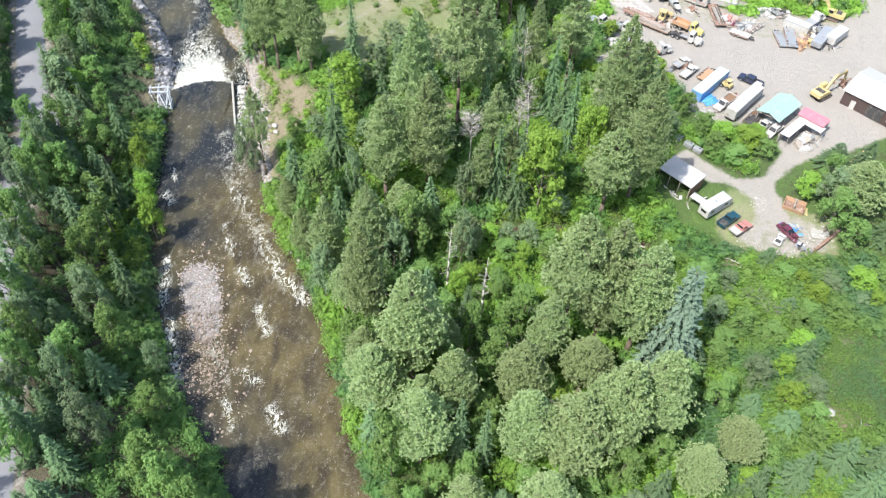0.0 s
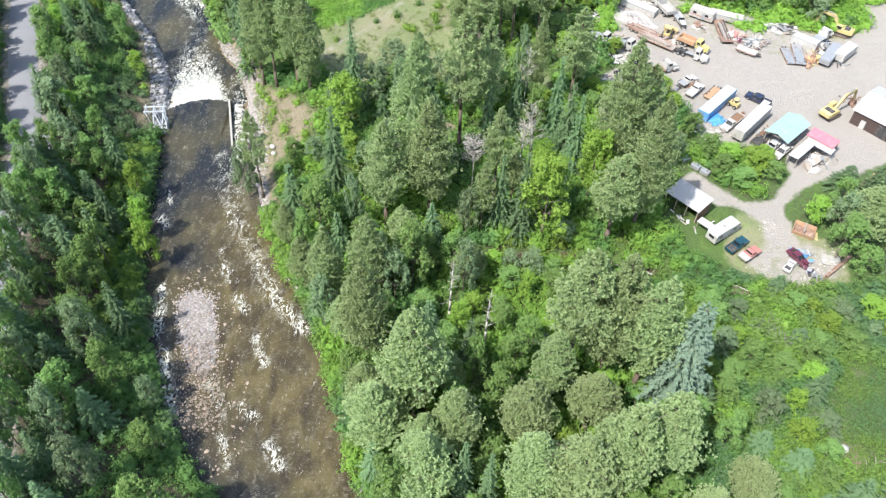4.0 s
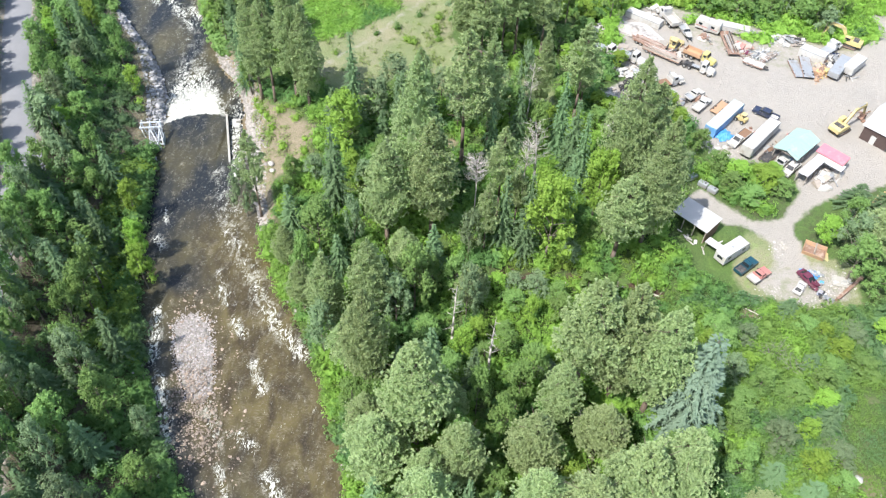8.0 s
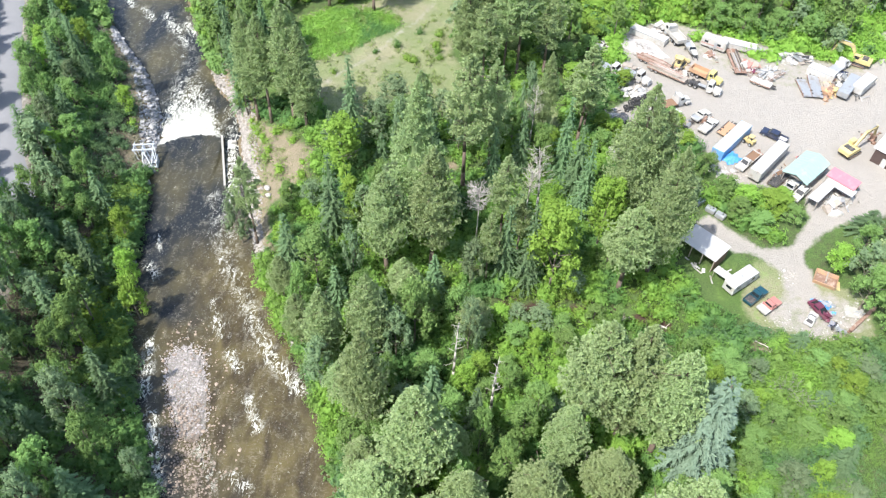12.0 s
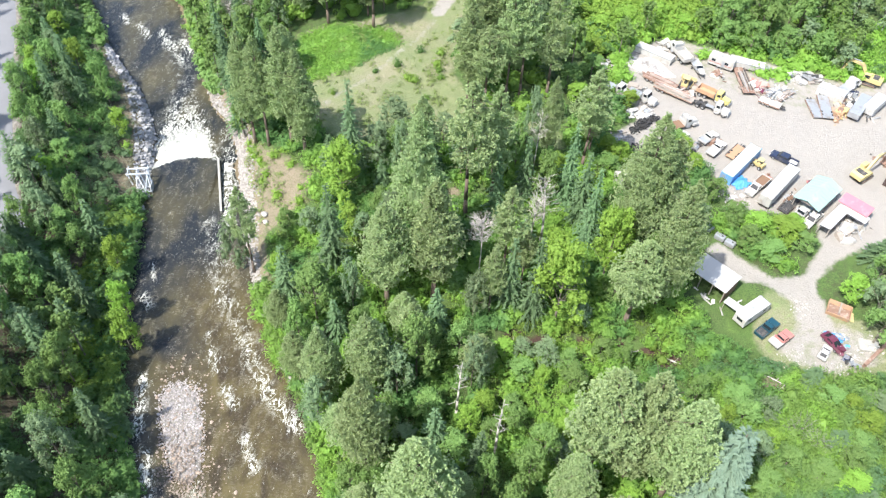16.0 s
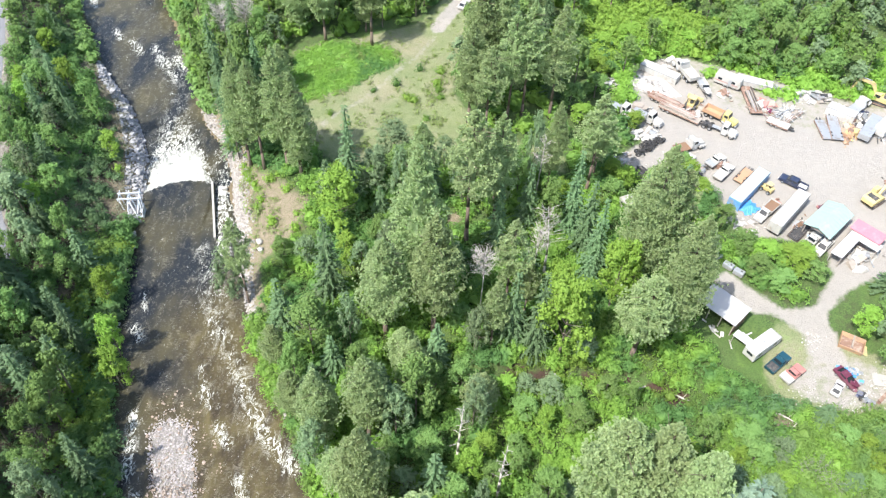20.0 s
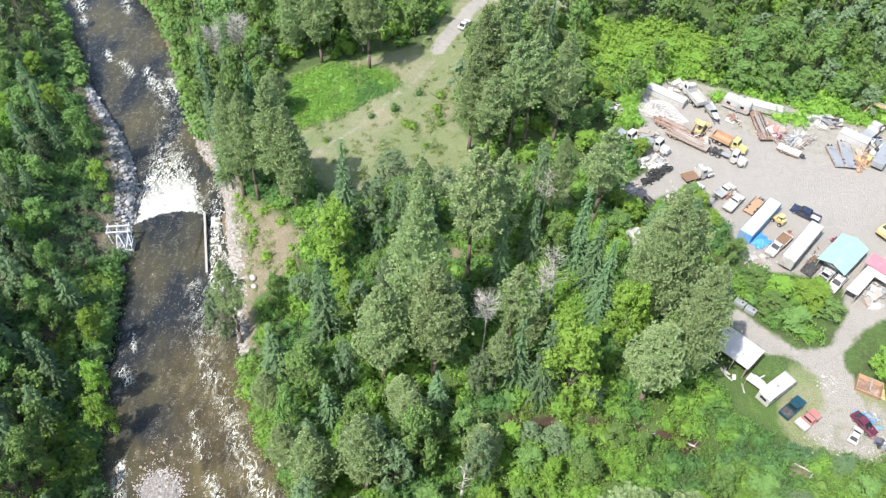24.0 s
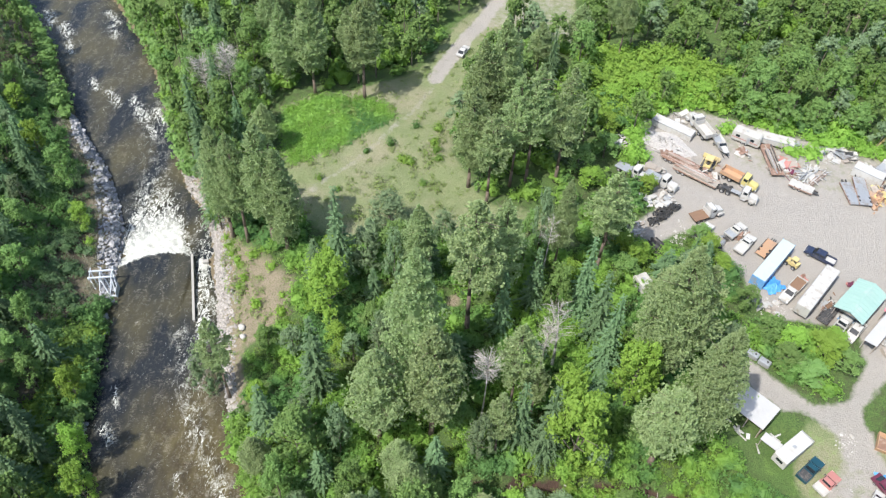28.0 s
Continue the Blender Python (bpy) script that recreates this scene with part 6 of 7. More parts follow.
def heavy_truck(x, y, rz, coat, label, bed=None, bedmat=None, length=8.0, hood=None, name="truck"):
    """A bonneted lorry; bed: None for a bare chassis, 'dump' or 'flat'."""
    e = thing(name, label, "truck", x, y, rz, "trucks in the yard")
    f, b = length / 2, -length / 2
    part("frame", box(b, f - 0.4, -0.45, 0.45, 0.65, 0.9), STEEL_DK, e)
    part("hood", extrude([(f - 1.9, 0.7), (f, 0.7), (f, 1.35), (f - 0.2, 1.55), (f - 1.9, 1.8)], -0.75, 0.75, 0.06, 0.12), hood or coat, e)
    cab = part("cab", extrude([(f - 3.2, 0.85), (f - 1.8, 0.85), (f - 1.8, 1.85), (f - 2.1, 2.7), (f - 3.2, 2.75)], -1.05, 1.05, 0.06, 0.06), coat, e)
    part("windshield", extrude([(f - 1.77, 1.9), (f - 2.04, 2.6), (f - 2.0, 2.62), (f - 1.73, 1.92)], -0.9, 0.9), GLASS, e)
    for s in (-1, 1):
        part("side_window", box(f - 2.9, f - 2.1, s * 1.02 - 0.03, s * 1.02 + 0.03, 1.9, 2.5, 0.02), GLASS, e)
        part("fender", extrude([(f - 1.5, 0.75), (f - 0.3, 0.75), (f - 0.4, 1.15), (f - 1.3, 1.2)], s * 1.08 - 0.2, s * 1.08 + 0.2, 0.04), hood or coat, e)
        part("exhaust_pipe", rod((f - 3.35, s * 0.9, 0.9), (f - 3.35, s * 0.9, 3.2), 0.07), GREYM, e)
        part("fuel_tank", rod((f - 3.1, s * 0.85, 0.55), (f - 2.0, s * 0.85, 0.55), 0.28, seg=10), GREYM, e)
        part("headlight", box(f - 0.02, f + 0.05, s * 0.95 - 0.12, s * 0.95 + 0.12, 0.85, 1.05, 0.02), LAMP, e)
        wheel(e, f - 0.9, s * 0.95, 0.5, 0.3)
        for xw in (b + 0.8, b + 2.05):
            wheel(e, xw, s * 0.85, 0.5, 0.55)
    part("bumper", box(f, f + 0.14, -1.1, 1.1, 0.45, 0.75, 0.03), GREYM, e)
    r = f - 3.5
    if bed == "dump":
        part("bed_floor", box(b - 0.2, r, -1.15, 1.15, 1.05, 1.15), bedmat, e)
        for s in (-1, 1):
            part("bed_side", box(b - 0.2, r, s * 1.15 - 0.05, s * 1.15 + 0.05, 1.152, 2.0, 0.02), bedmat, e)
        part("bed_front", box(r - 0.1, r, -1.09, 1.09, 1.152, 2.2, 0.02), bedmat, e)
        part("tailgate", box(b - 0.2, b - 0.1, -1.09, 1.09, 1.152, 1.95, 0.02), bedmat, e)
    elif bed == "flat":
        part("flat_bed", box(b - 0.2, r, -1.2, 1.2, 1.0, 1.14, 0.02), bedmat or TIMBER, e)
        part("headboard", box(r - 0.1, r, -1.2, 1.2, 1.142, 2.1, 0.02), coat, e)
    else:
        part("fifth_wheel", rod((b + 1.4, 0, 0.9), (b + 1.4, 0, 1.05), 0.5, seg=14), STEEL_DK, e)
        part("deck_plate", box(b + 2.4, r, -0.5, 0.5, 0.902, 0.95), GREYM, e)
    return e


def tracks(e, length, gauge, h, w, y0=0.0):
    for s in (-1, 1):
        prof = [(length / 2 * math.cos(a) * (1 if abs(math.cos(a)) < 0.5 else 1), h / 2 + h / 2 * math.sin(a)) for a in np.linspace(0, 2 * math.pi, 14, endpoint=False)]
        prof = [(max(-length / 2, min(length / 2, px * 1.25)), pz) for px, pz in prof]
        t = part("track", extrude(prof, s * gauge - w / 2, s * gauge + w / 2, 0.0), STEEL_DK, e)
        part("track_frame", box(-length / 2 + 0.35, length / 2 - 0.35, s * gauge - w / 2 - 0.03, s * gauge + w / 2 + 0.03, h * 0.35, h * 0.65, 0.02), RUST, t)


def arm(name, pts, w, mat, e, label=""):
    """A welded box arm along points in x, z, with depths."""
    bm = bmesh.new()
    for (x0, z0, d0), (x1, z1, d1) in zip(pts[:-1], pts[1:]):
        n = Vector((z0 - z1, 0, x1 - x0)).normalized()
        v = []
        for yy in (-w / 2, w / 2):
            for x, z, d, s in ((x0, z0, d0, -1), (x1, z1, d1, -1), (x1, z1, d1, 1), (x0, z0, d0, 1)):
                v.append(bm.verts.new((x + n.x * d * s / 2, yy, z + n.z * d * s / 2)))
        for q in ((0, 1, 2, 3), (7, 6, 5, 4), (0, 4, 5, 1), (1, 5, 6, 2), (2, 6, 7, 3), (3, 7, 4, 0)):
            bm.faces.new([v[i] for i in q])
    bmesh.ops.recalc_face_normals(bm, faces=bm.faces)
    return part(name, bm, mat, e, label)


def excavator(x, y, rz, s, label, reach=1.0, coat=None):
    e = thing("excavator", label, "excavator", x, y, rz, "earth-moving machines")
    e.scale = (s, s, s)
    coat = coat or YELLOW
    tracks(e, 4.0, 1.1, 0.9, 0.6)
    part("turntable", rod((0, 0, 0.75), (0, 0, 1.1), 0.7, seg=16), STEEL_DK, e)
    part("house", extrude([(-2.3, 1.1), (1.2, 1.1), (1.2, 1.7), (0.2, 2.1), (-1.9, 2.15), (-2.3, 1.9)], -1.3, 1.3, 0.08), coat, e)
    part("counterweight", extrude([(-2.75, 1.15), (-2.31, 1.1), (-2.31, 2.1), (-2.7, 2.0)], -1.25, 1.25, 0.1), coat, e)
    part("cab", box(0.0, 1.5, 0.35, 1.28, 1.12, 2.9, 0.1), coat, e)
    part("cab_window", box(1.46, 1.54, 0.45, 1.18, 1.6, 2.7, 0.03), GLASS, e)
    part("side_window", box(0.15, 1.3, 1.24, 1.3, 1.9, 2.7, 0.03), GLASS, e)
    part("roof_hatch", box(0.5, 1.0, 0.6, 1.05, 2.902, 2.94, 0.02), coat, e)
    part("engine_grille", box(-1.8, -0.5, -1.0, 1.0, 2.152, 2.2, 0.02), STEEL_DK, e)
    arm("boom", [(0.9, 1.6, 0.5), (2.6 * reach, 4.2, 0.75), (5.6 * reach, 4.3, 0.4)], 0.45, coat, e)
    arm("stick", [(5.2 * reach, 4.8, 0.35), (5.6 * reach, 4.2, 0.55), (6.4 * reach, 1.6, 0.3)], 0.35, coat, e)
    part("boom_cylinder", rod((1.2, 0, 1.9), (2.9 * reach, 0, 3.8), 0.1), GREYM, e)
    part("stick_cylinder", rod((3.2 * reach, 0, 4.8), (5.2 * reach, 0, 4.85), 0.09), GREYM, e)
    part("bucket", extrude([(6.2 * reach, 1.7), (6.8 * reach, 1.5), (6.9 * reach, 0.6), (6.1 * reach, 0.1), (5.7 * reach, 0.5), (6.2 * reach, 0.8)], -0.55, 0.55, 0.03), RUST, e)
    return e


def bulldozer(x, y, rz):
    e = thing("bulldozer", "yellow tracked bulldozer with a wide blade and roll cage", "bulldozer", x, y, rz, "earth-moving machines")
    tracks(e, 3.6, 1.0, 0.95, 0.5)
    part("hull", box(-1.6, 1.5, -0.7, 0.7, 0.6, 1.3, 0.06), YELLOW, e)
    part("engine_hood", extrude([(0.0, 1.3), (1.6, 1.3), (1.6, 1.85), (0.0, 2.0)], -0.55, 0.55, 0.06), YELLOW, e)
    part("blade", extrude([(2.3, 0.1), (2.5, 0.15), (2.3, 0.6), (2.45, 1.25), (2.3, 1.25), (2.12, 0.6)], -1.8, 1.8, 0.0), YELLOW, e)
    for s in (-1, 1):
        part("push_arm", box(-0.6, 2.2, s * 1.35 - 0.09, s * 1.35 + 0.09, 0.4, 0.62, 0.02), YELLOW, e)
        for xx in (-1.3, 0.0):
            part("cage_post", box(xx - 0.06, xx + 0.06, s * 0.72 - 0.06, s * 0.72 + 0.06, 1.3, 2.75), YELLOW, e)
    part("canopy", box(-1.5, 0.2, -0.85, 0.85, 2.752, 2.86, 0.03), YELLOW, e)
    part("seat", box(-1.1, -0.5, -0.3, 0.3, 1.302, 1.9, 0.08), STEEL_DK, e)
    part("exhaust", rod((0.9, 0.2, 1.9), (0.9, 0.2, 2.7), 0.07), RUST, e)
    part("ripper", box(-2.3, -1.61, -0.5, 0.5, 0.5, 0.9, 0.03), RUST, e)
    return e


def small_loader(x, y, rz, label="small yellow wheel loader with a raised bucket"):
    e = thing("wheel_loader", label, "loader", x, y, rz, "earth-moving machines")
    part("body", extrude([(-1.4, 0.5), (0.9, 0.5), (0.9, 1.0), (-0.2, 1.3), (-1.4, 1.35)], -0.6, 0.6, 0.06), YELLOW, e)
    part("canopy", box(-0.9, 0.2, -0.6, 0.6, 2.05, 2.12, 0.03), YELLOW, e)
    for s in (-1, 1):
        for xx in (-0.8, 0.1):
            part("post", box(xx - 0.04, xx + 0.04, s * 0.55 - 0.04, s * 0.55 + 0.04, 1.2, 2.048), STEEL_DK, e)
        part("lift_arm", box(0.2, 1.9, s * 0.5 - 0.06, s * 0.5 + 0.06, 0.7, 0.9, 0.02), YELLOW, e)
        for xw in (-0.9, 0.7):
            wheel(e, xw, s * 0.75, 0.42, 0.32)
    part("bucket", extrude([(1.8, 0.15), (2.5, 0.15), (2.45, 0.25), (2.0, 0.35), (1.95, 0.9), (1.8, 0.9)], -0.85, 0.85, 0.0), YELLOW, e)
    part("seat", box(-0.7, -0.3, -0.25, 0.25, 1.3, 1.65, 0.05), STEEL_DK, e)
    return e


def camper(x, y, rz, length, coat, label, stripe=None, name="travel_trailer"):
    e = thing(name, label, "travel trailer", x, y, rz, "trailers and containers")
    h = length / 2
    part("body", extrude([(-h, 0.55), (h - 0.3, 0.55), (h, 1.2), (h - 0.25, 2.55), (h - 0.7, 2.8), (-h + 0.35, 2.8), (-h, 2.5)], -1.2, 1.2, 0.08), coat, e)
    if stripe:
        for s in (-1, 1):
            part("stripe", box(-h + 0.15, h - 0.5, s * 1.205 - 0.012, s * 1.205 + 0.012, 1.2, 1.4), stripe, e)
    for s in (-1, 1):
        for xx in (-h + 1.3, h - 1.8):
            part("window", box(xx - 0.45, xx + 0.45, s * 1.2 - 0.025, s * 1.2 + 0.025, 1.55, 2.15, 0.02), GLASS, e)
        for xw in (-0.5, 0.35):
            wheel(e, xw, s * 1.02, 0.36, 0.24)
    part("door", box(0.2, 0.9, -1.23, -1.2, 0.7, 2.3, 0.01), GREYM, e)
    part("roof_vent", box(-0.6, -0.1, -0.25, 0.25, 2.79, 2.95, 0.04), GREYM, e)
    part("rear_window", box(-h - 0.03, -h + 0.02, -0.6, 0.6, 1.5, 2.1, 0.02), GLASS, e)
    part("hitch", box(h - 0.1, h + 1.1, -0.07, 0.07, 0.45, 0.58), STEEL_DK, e)
    return e


def boat(x, y, rz):
    e = thing("motor_boat", "white fibreglass motor boat on a trailer", "boat", x, y, rz, "trailers and containers")
    bm = bmesh.new()
    secs = []
    for u, w, k in ((-3.0, 1.05, 0.5), (-1.0, 1.1, 0.45), (1.2, 1.0, 0.5), (2.4, 0.55, 0.75), (3.1, 0.06, 1.05)):
        secs.append([bm.verts.new(p) for p in ((u, -w, 1.35), (u, -w * 0.75, k + 0.2), (u, 0, k), (u, w * 0.75, k + 0.2), (u, w, 1.35))])
    for a, b in zip(secs[:-1], secs[1:]):
        for i in range(4):
            bm.faces.new((a[i], a[i + 1], b[i + 1], b[i]))
    bm.faces.new(secs[0][::-1])
    bmesh.ops.recalc_face_normals(bm, faces=bm.faces)
    part("hull", bm, WHITE, e)
    part("foredeck", extrude([(0.9, 1.34), (3.0, 1.34), (3.0, 1.4), (0.9, 1.44)], -0.6, 0.6, 0.02), WHITE, e)
    part("cockpit_floor", box(-2.9, 0.9, -0.85, 0.85, 0.85, 0.95), GREYM, e)
    part("windshield", extrude([(0.9, 1.4), (0.55, 1.85), (0.6, 1.86), (0.97, 1.4)], -0.8, 0.8, 0, 0.1), GLASS, e)
    for s in (-1, 1):
        part("seat", box(-0.5, 0.1, s * 0.45 - 0.25, s * 0.45 + 0.25, 0.96, 1.5, 0.08), OFFWHITE, e)
        wheel(e, -1.0, s * 1.0, 0.32, 0.2)
        part("trailer_rail", box(-2.8, 3.6, s * 0.5 - 0.05, s * 0.5 + 0.05, 0.35, 0.47), STEEL_DK, e)
    part("outboard_motor", box(-3.5, -3.05, -0.22, 0.22, 0.7, 1.7, 0.08), STEEL_DK, e)
    return e


def car_hulk(x, y, rz, coat, label, name="car"):
    e = thing(name, label, "car", x, y, rz, "vehicles in the yard")
    part("body", extrude([(-2.2, 0.4), (2.2, 0.4), (2.25, 0.75), (0.9, 0.95), (-1.4, 0.98), (-2.25, 0.9)], -0.88, 0.88, 0.06), coat, e)
    part("cabin", extrude([(1.0, 0.93), (0.2, 1.42), (-1.0, 1.42), (-1.7, 0.96)], -0.78, 0.78, 0.04, 0.15), coat, e)
    part("windshield", extrude([(0.98, 0.98), (0.25, 1.4), (0.3, 1.41), (1.04, 0.98)], -0.66, 0.66, 0, 0.1), GLASS, e)
    part("rear_window", extrude([(-1.68, 1.0), (-1.05, 1.4), (-1.1, 1.41), (-1.74, 1.0)], -0.66, 0.66, 0, 0.1), GLASS, e)
    for s in (-1, 1):
        part("side_window", box(-0.95, 0.25, s * 0.74 - 0.03, s * 0.74 + 0.03, 1.02, 1.32, 0.02), GLASS, e)
        for xw in (-1.35, 1.35):
            wheel(e, xw, s * 0.8, 0.31, 0.2)
        part("headlight", box(2.2, 2.27, s * 0.6 - 0.15, s * 0.6 + 0.15, 0.58, 0.72, 0.02), LAMP, e)
    return e


def gable_roof(e, length, width, z, rise, mat, name="roof_slope", over=0.3, thick=0.08, ribs=0):
    for s in (-1, 1):
        run = math.hypot(width / 2 + over, rise)
        ang = math.degrees(math.atan2(rise, width / 2 + over))
        m = pose(0, 0, z + rise, -s * ang if s > 0 else ang, 0, 0)
        m = Matrix.Translation((0, 0, z + rise)) @ Matrix.Rotation(math.radians(-s * ang), 4, "X")
        q = part(name, box(-length / 2 - over, length / 2 + over, 0.01 if s > 0 else -run, run if s > 0 else -0.01, -thick, 0, 0.0, m=m), mat, e)
        for i in range(ribs):
            xx = -length / 2 + length * (i + 0.5) / ribs
            part("roof_rib", box(xx - 0.03, xx + 0.03, 0.02 if s > 0 else -run, run if s > 0 else -0.02, 0.003, 0.045, 0.0, m=m), mat, q)
    part("ridge_cap", box(-length / 2 - over, length / 2 + over, -0.14, 0.14, z + rise - 0.03, z + rise + 0.03), mat, e)


def pile(name, label, category, x, y, rz, lx, ly, n, mats, kinds="bpr", size=(0.2, 2.5), group="scrap heaps", h=0.8):
    """A heap whose pieces, boards, pipes and panels, are parts of their own."""
    rng = np.random.default_rng(int(abs(x * 19 + y * 7)))
    e = thing(name, label, category, x, y, rz, group)
    for i in range(n):
        k = kinds[int(rng.integers(len(kinds)))]
        px, py = rng.normal() * lx * 0.32, rng.normal() * ly * 0.32
        up = h * max(0.0, 1 - math.hypot(px / lx, py / ly) * 1.6) * rng.uniform(0.2, 1.0) + 0.12
        ln = rng.uniform(*size)
        m = pose(px, py, up, rng.normal() * 14, rng.normal() * 14, rng.normal() * 40)
        mat = mats[int(rng.integers(len(mats)))]
        if k == "b":
            part("board", box(-ln / 2, ln / 2, -0.13, 0.13, -0.04, 0.04, m=m), mat, e)
        elif k == "p":
            q = m @ Vector((-ln / 2, 0, 0)), m @ Vector((ln / 2, 0, 0))
            part("pipe", rod(q[0], q[1], rng.uniform(0.06, 0.16), seg=8), mat, e)
        elif k == "s":
            part("sheet", box(-ln / 2, ln / 2, -ln * 0.3, ln * 0.3, -0.02, 0.02, m=m), mat, e)
        else:
            w = ln * rng.uniform(0.25, 0.5)
            part("crate", box(-w, w, -w * 0.7, w * 0.7, -w * 0.5, w * 0.5, 0.03, m=m), mat, e)
    return e


def tyre_pile(x, y, rz, lx, ly, n, label):
    rng = np.random.default_rng(int(x * 3 + y))
    e = thing("tyre_pile", label, "tyres", x, y, rz, "scrap heaps")
    bm = bmesh.new()
    rings = []
    for i in range(12):
        a = 6.2832 * i / 12
        rings.append([bm.verts.new(((0.42 + 0.13 * math.cos(b)) * math.cos(a), (0.42 + 0.13 * math.cos(b)) * math.sin(a), 0.13 * math.sin(b))) for b in np.linspace(0, 6.2832, 6, endpoint=False)])
    for i in range(12):
        for j in range(6):
            bm.faces.new((rings[i][j], rings[(i + 1) % 12][j], rings[(i + 1) % 12][(j + 1) % 6], rings[i][(j + 1) % 6]))
    me = link("tyre", bm, RUBBER, True)
    for i in range(n):
        o = new("tyre", me)
        o.parent = e
        px, py = rng.uniform(-lx / 2, lx / 2), rng.uniform(-ly / 2, ly / 2)
        o.matrix_basis = pose(px, py, 0.15 + rng.uniform(0, 0.9) * (1 - abs(py) / ly), rng.normal() * 25, rng.normal() * 25, 0)


# ---- the machinery yard: far rank ----
heavy_truck(56.2, 165.8, -33, WHITE, "white bonneted semi tractor with bare dark chassis", length=7.8)
flat_trailer(48.6, 170.6, -36, 9.5, "rusty flatbed trailer behind the white tractor")
heavy_truck(57.3, 169.6, -38, LEMON, "yellow-cabbed truck with a faded orange dump bed", "dump", ORANGE, 7.6, hood=LEMON)
bulldozer(51.8, 174.2, 60)
flat_trailer(46.0, 174.5, -37, 8.0, "second rusty flatbed with timber deck", RUST)
heavy_truck(41.0, 168.3, -40, WHITE, "white cab truck parked under the trees", "flat", GREYM, 7.0)
heavy_truck(35.5, 170.5, -40, WHITE, "older white truck with a grey flat bed", "flat", GREYM, 7.0)
box_trailer(46.3, 185.3, -36, 9.2, WHITE, "long low white van body at the yard's edge", wheels=False, tall=1.5)
heavy_truck(52.2, 186.2, 110, WHITE, "white dump truck with a pale worn load bed", "dump", OFFWHITE, 7.4).scale = (1.12, 1.12, 1.05)
boat(55.6, 180.2, -80)
camper(61.6, 182.4, -32, 6.2, OFFWHITE, "pinkish-white camper with a faded stripe", RED)
box_trailer(67.4, 182.0, -20, 8.0, OFFWHITE, "chalky white box trailer half under bushes", tall=1.3, lift=0.7)
flat_trailer(65.6, 176.4, 92, 9.6, "worn lowboy trailer loaded with scrap", RUST, 2.5, 0.8)
pile("pipe_stack", "stack of pale plastic and steel pipes", "pipes", 72.2, 172.3, 31, 4.5, 3.0, 26, [OFFWHITE, GREYM, WHITE, GREYM], "p", (3.5, 6.5), h=1.0)
flat_trailer(69.8, 168.6, -34, 4.8, "utility trailer with a white deck", OFFWHITE, 2.3, 0.8)
pile("scrap_heap", "heap of rusty red scrap and boards", "scrap", 69.0, 174.6, 10, 4.5, 3.2, 34, [RUST, RED, OFFWHITE, TIMBER], "bprs", (0.6, 3.0), h=1.0)
pile("scrap_heap", "tangled heap of white sheet metal and pipes", "scrap", 80.5, 179.8, -10, 6.5, 3.0, 40, [WHITE, GREYM, OFFWHITE, STEEL_DK], "bprs", (0.6, 3.2), h=1.2)
pile("scrap_heap", "low heap of pale panels beside the bushes", "scrap", 75.3, 180.6, 20, 4.0, 2.4, 18, [OFFWHITE, GREYM, WHITE], "bs", (0.6, 2.2), h=0.6)
box_trailer(84.6, 172.6, -38, 6.0, WHITE, "white box body with open doors", wheels=False, tall=2.1)
heavy_truck(90.0, 176.0, 42, WHITE, "white cab-over lorry beside the scrap", "flat", GREYM, 6.2)
pile("machine_parts", "orange and rust-red crusher parts", "machine parts", 85.0, 166.6, 62, 6.5, 2.4, 34, [ORANGE, RUST, YELLOW, ORANGE], "brpr", (0.6, 2.6), h=1.3)
flat_trailer(79.5, 167.4, 92, 6.4, "grey steel tray lying on the gravel", GREYM, 2.2, 0.5)
flat_trailer(82.0, 168.0, 83, 8.2, "long grey metal platform trailer", GREYM, 2.4, 0.7)
box_trailer(89.3, 167.6, 53, 8.6, GREYM, "silver open tank trailer", tall=1.3, lift=0.8)
box_trailer(92.9, 168.4, 45, 6.4, WHITE, "white enclosed cargo trailer", tall=2.0, lift=0.6)
excavator(95.3, 178.6, 148, 1.0, "yellow tracked excavator with its boom folded over the bushes")

def beam_stack(x, y, rz, length, n, mats, label, on=0.0, step_y=0.24, tube=False):
    """Long beams or pipes laid roughly side by side, on the ground or on a deck."""
    e = thing("pipe_stack" if tube else "beam_stack", label, "pipes" if tube else "beams", x, y, rz, "scrap heaps", z=gz(x, y) + on)
    rng = np.random.default_rng(int(x * 7 + y))
    for i in range(n):
        row, k = i // 8, i % 8
        ln, sh, dy = length * rng.uniform(0.6, 1.0), rng.normal() * 0.4, rng.normal() * 0.12
        yy, z = (k - 3.5) * step_y + rng.normal() * 0.05, 0.12 + row * 0.2
        if tube:
            part("pipe", rod((-ln / 2 + sh, yy - dy, z), (ln / 2 + sh, yy + dy, z + 0.02), 0.1, seg=7), mats[int(rng.integers(len(mats)))], e)
        else:
            part("beam", box(-ln / 2 + sh, ln / 2 + sh, yy - 0.08, yy + 0.08, z - 0.09, z + 0.07, m=pose(0, 0, 0, 0, 0, math.degrees(dy / ln))), mats[int(rng.integers(len(mats)))], e)


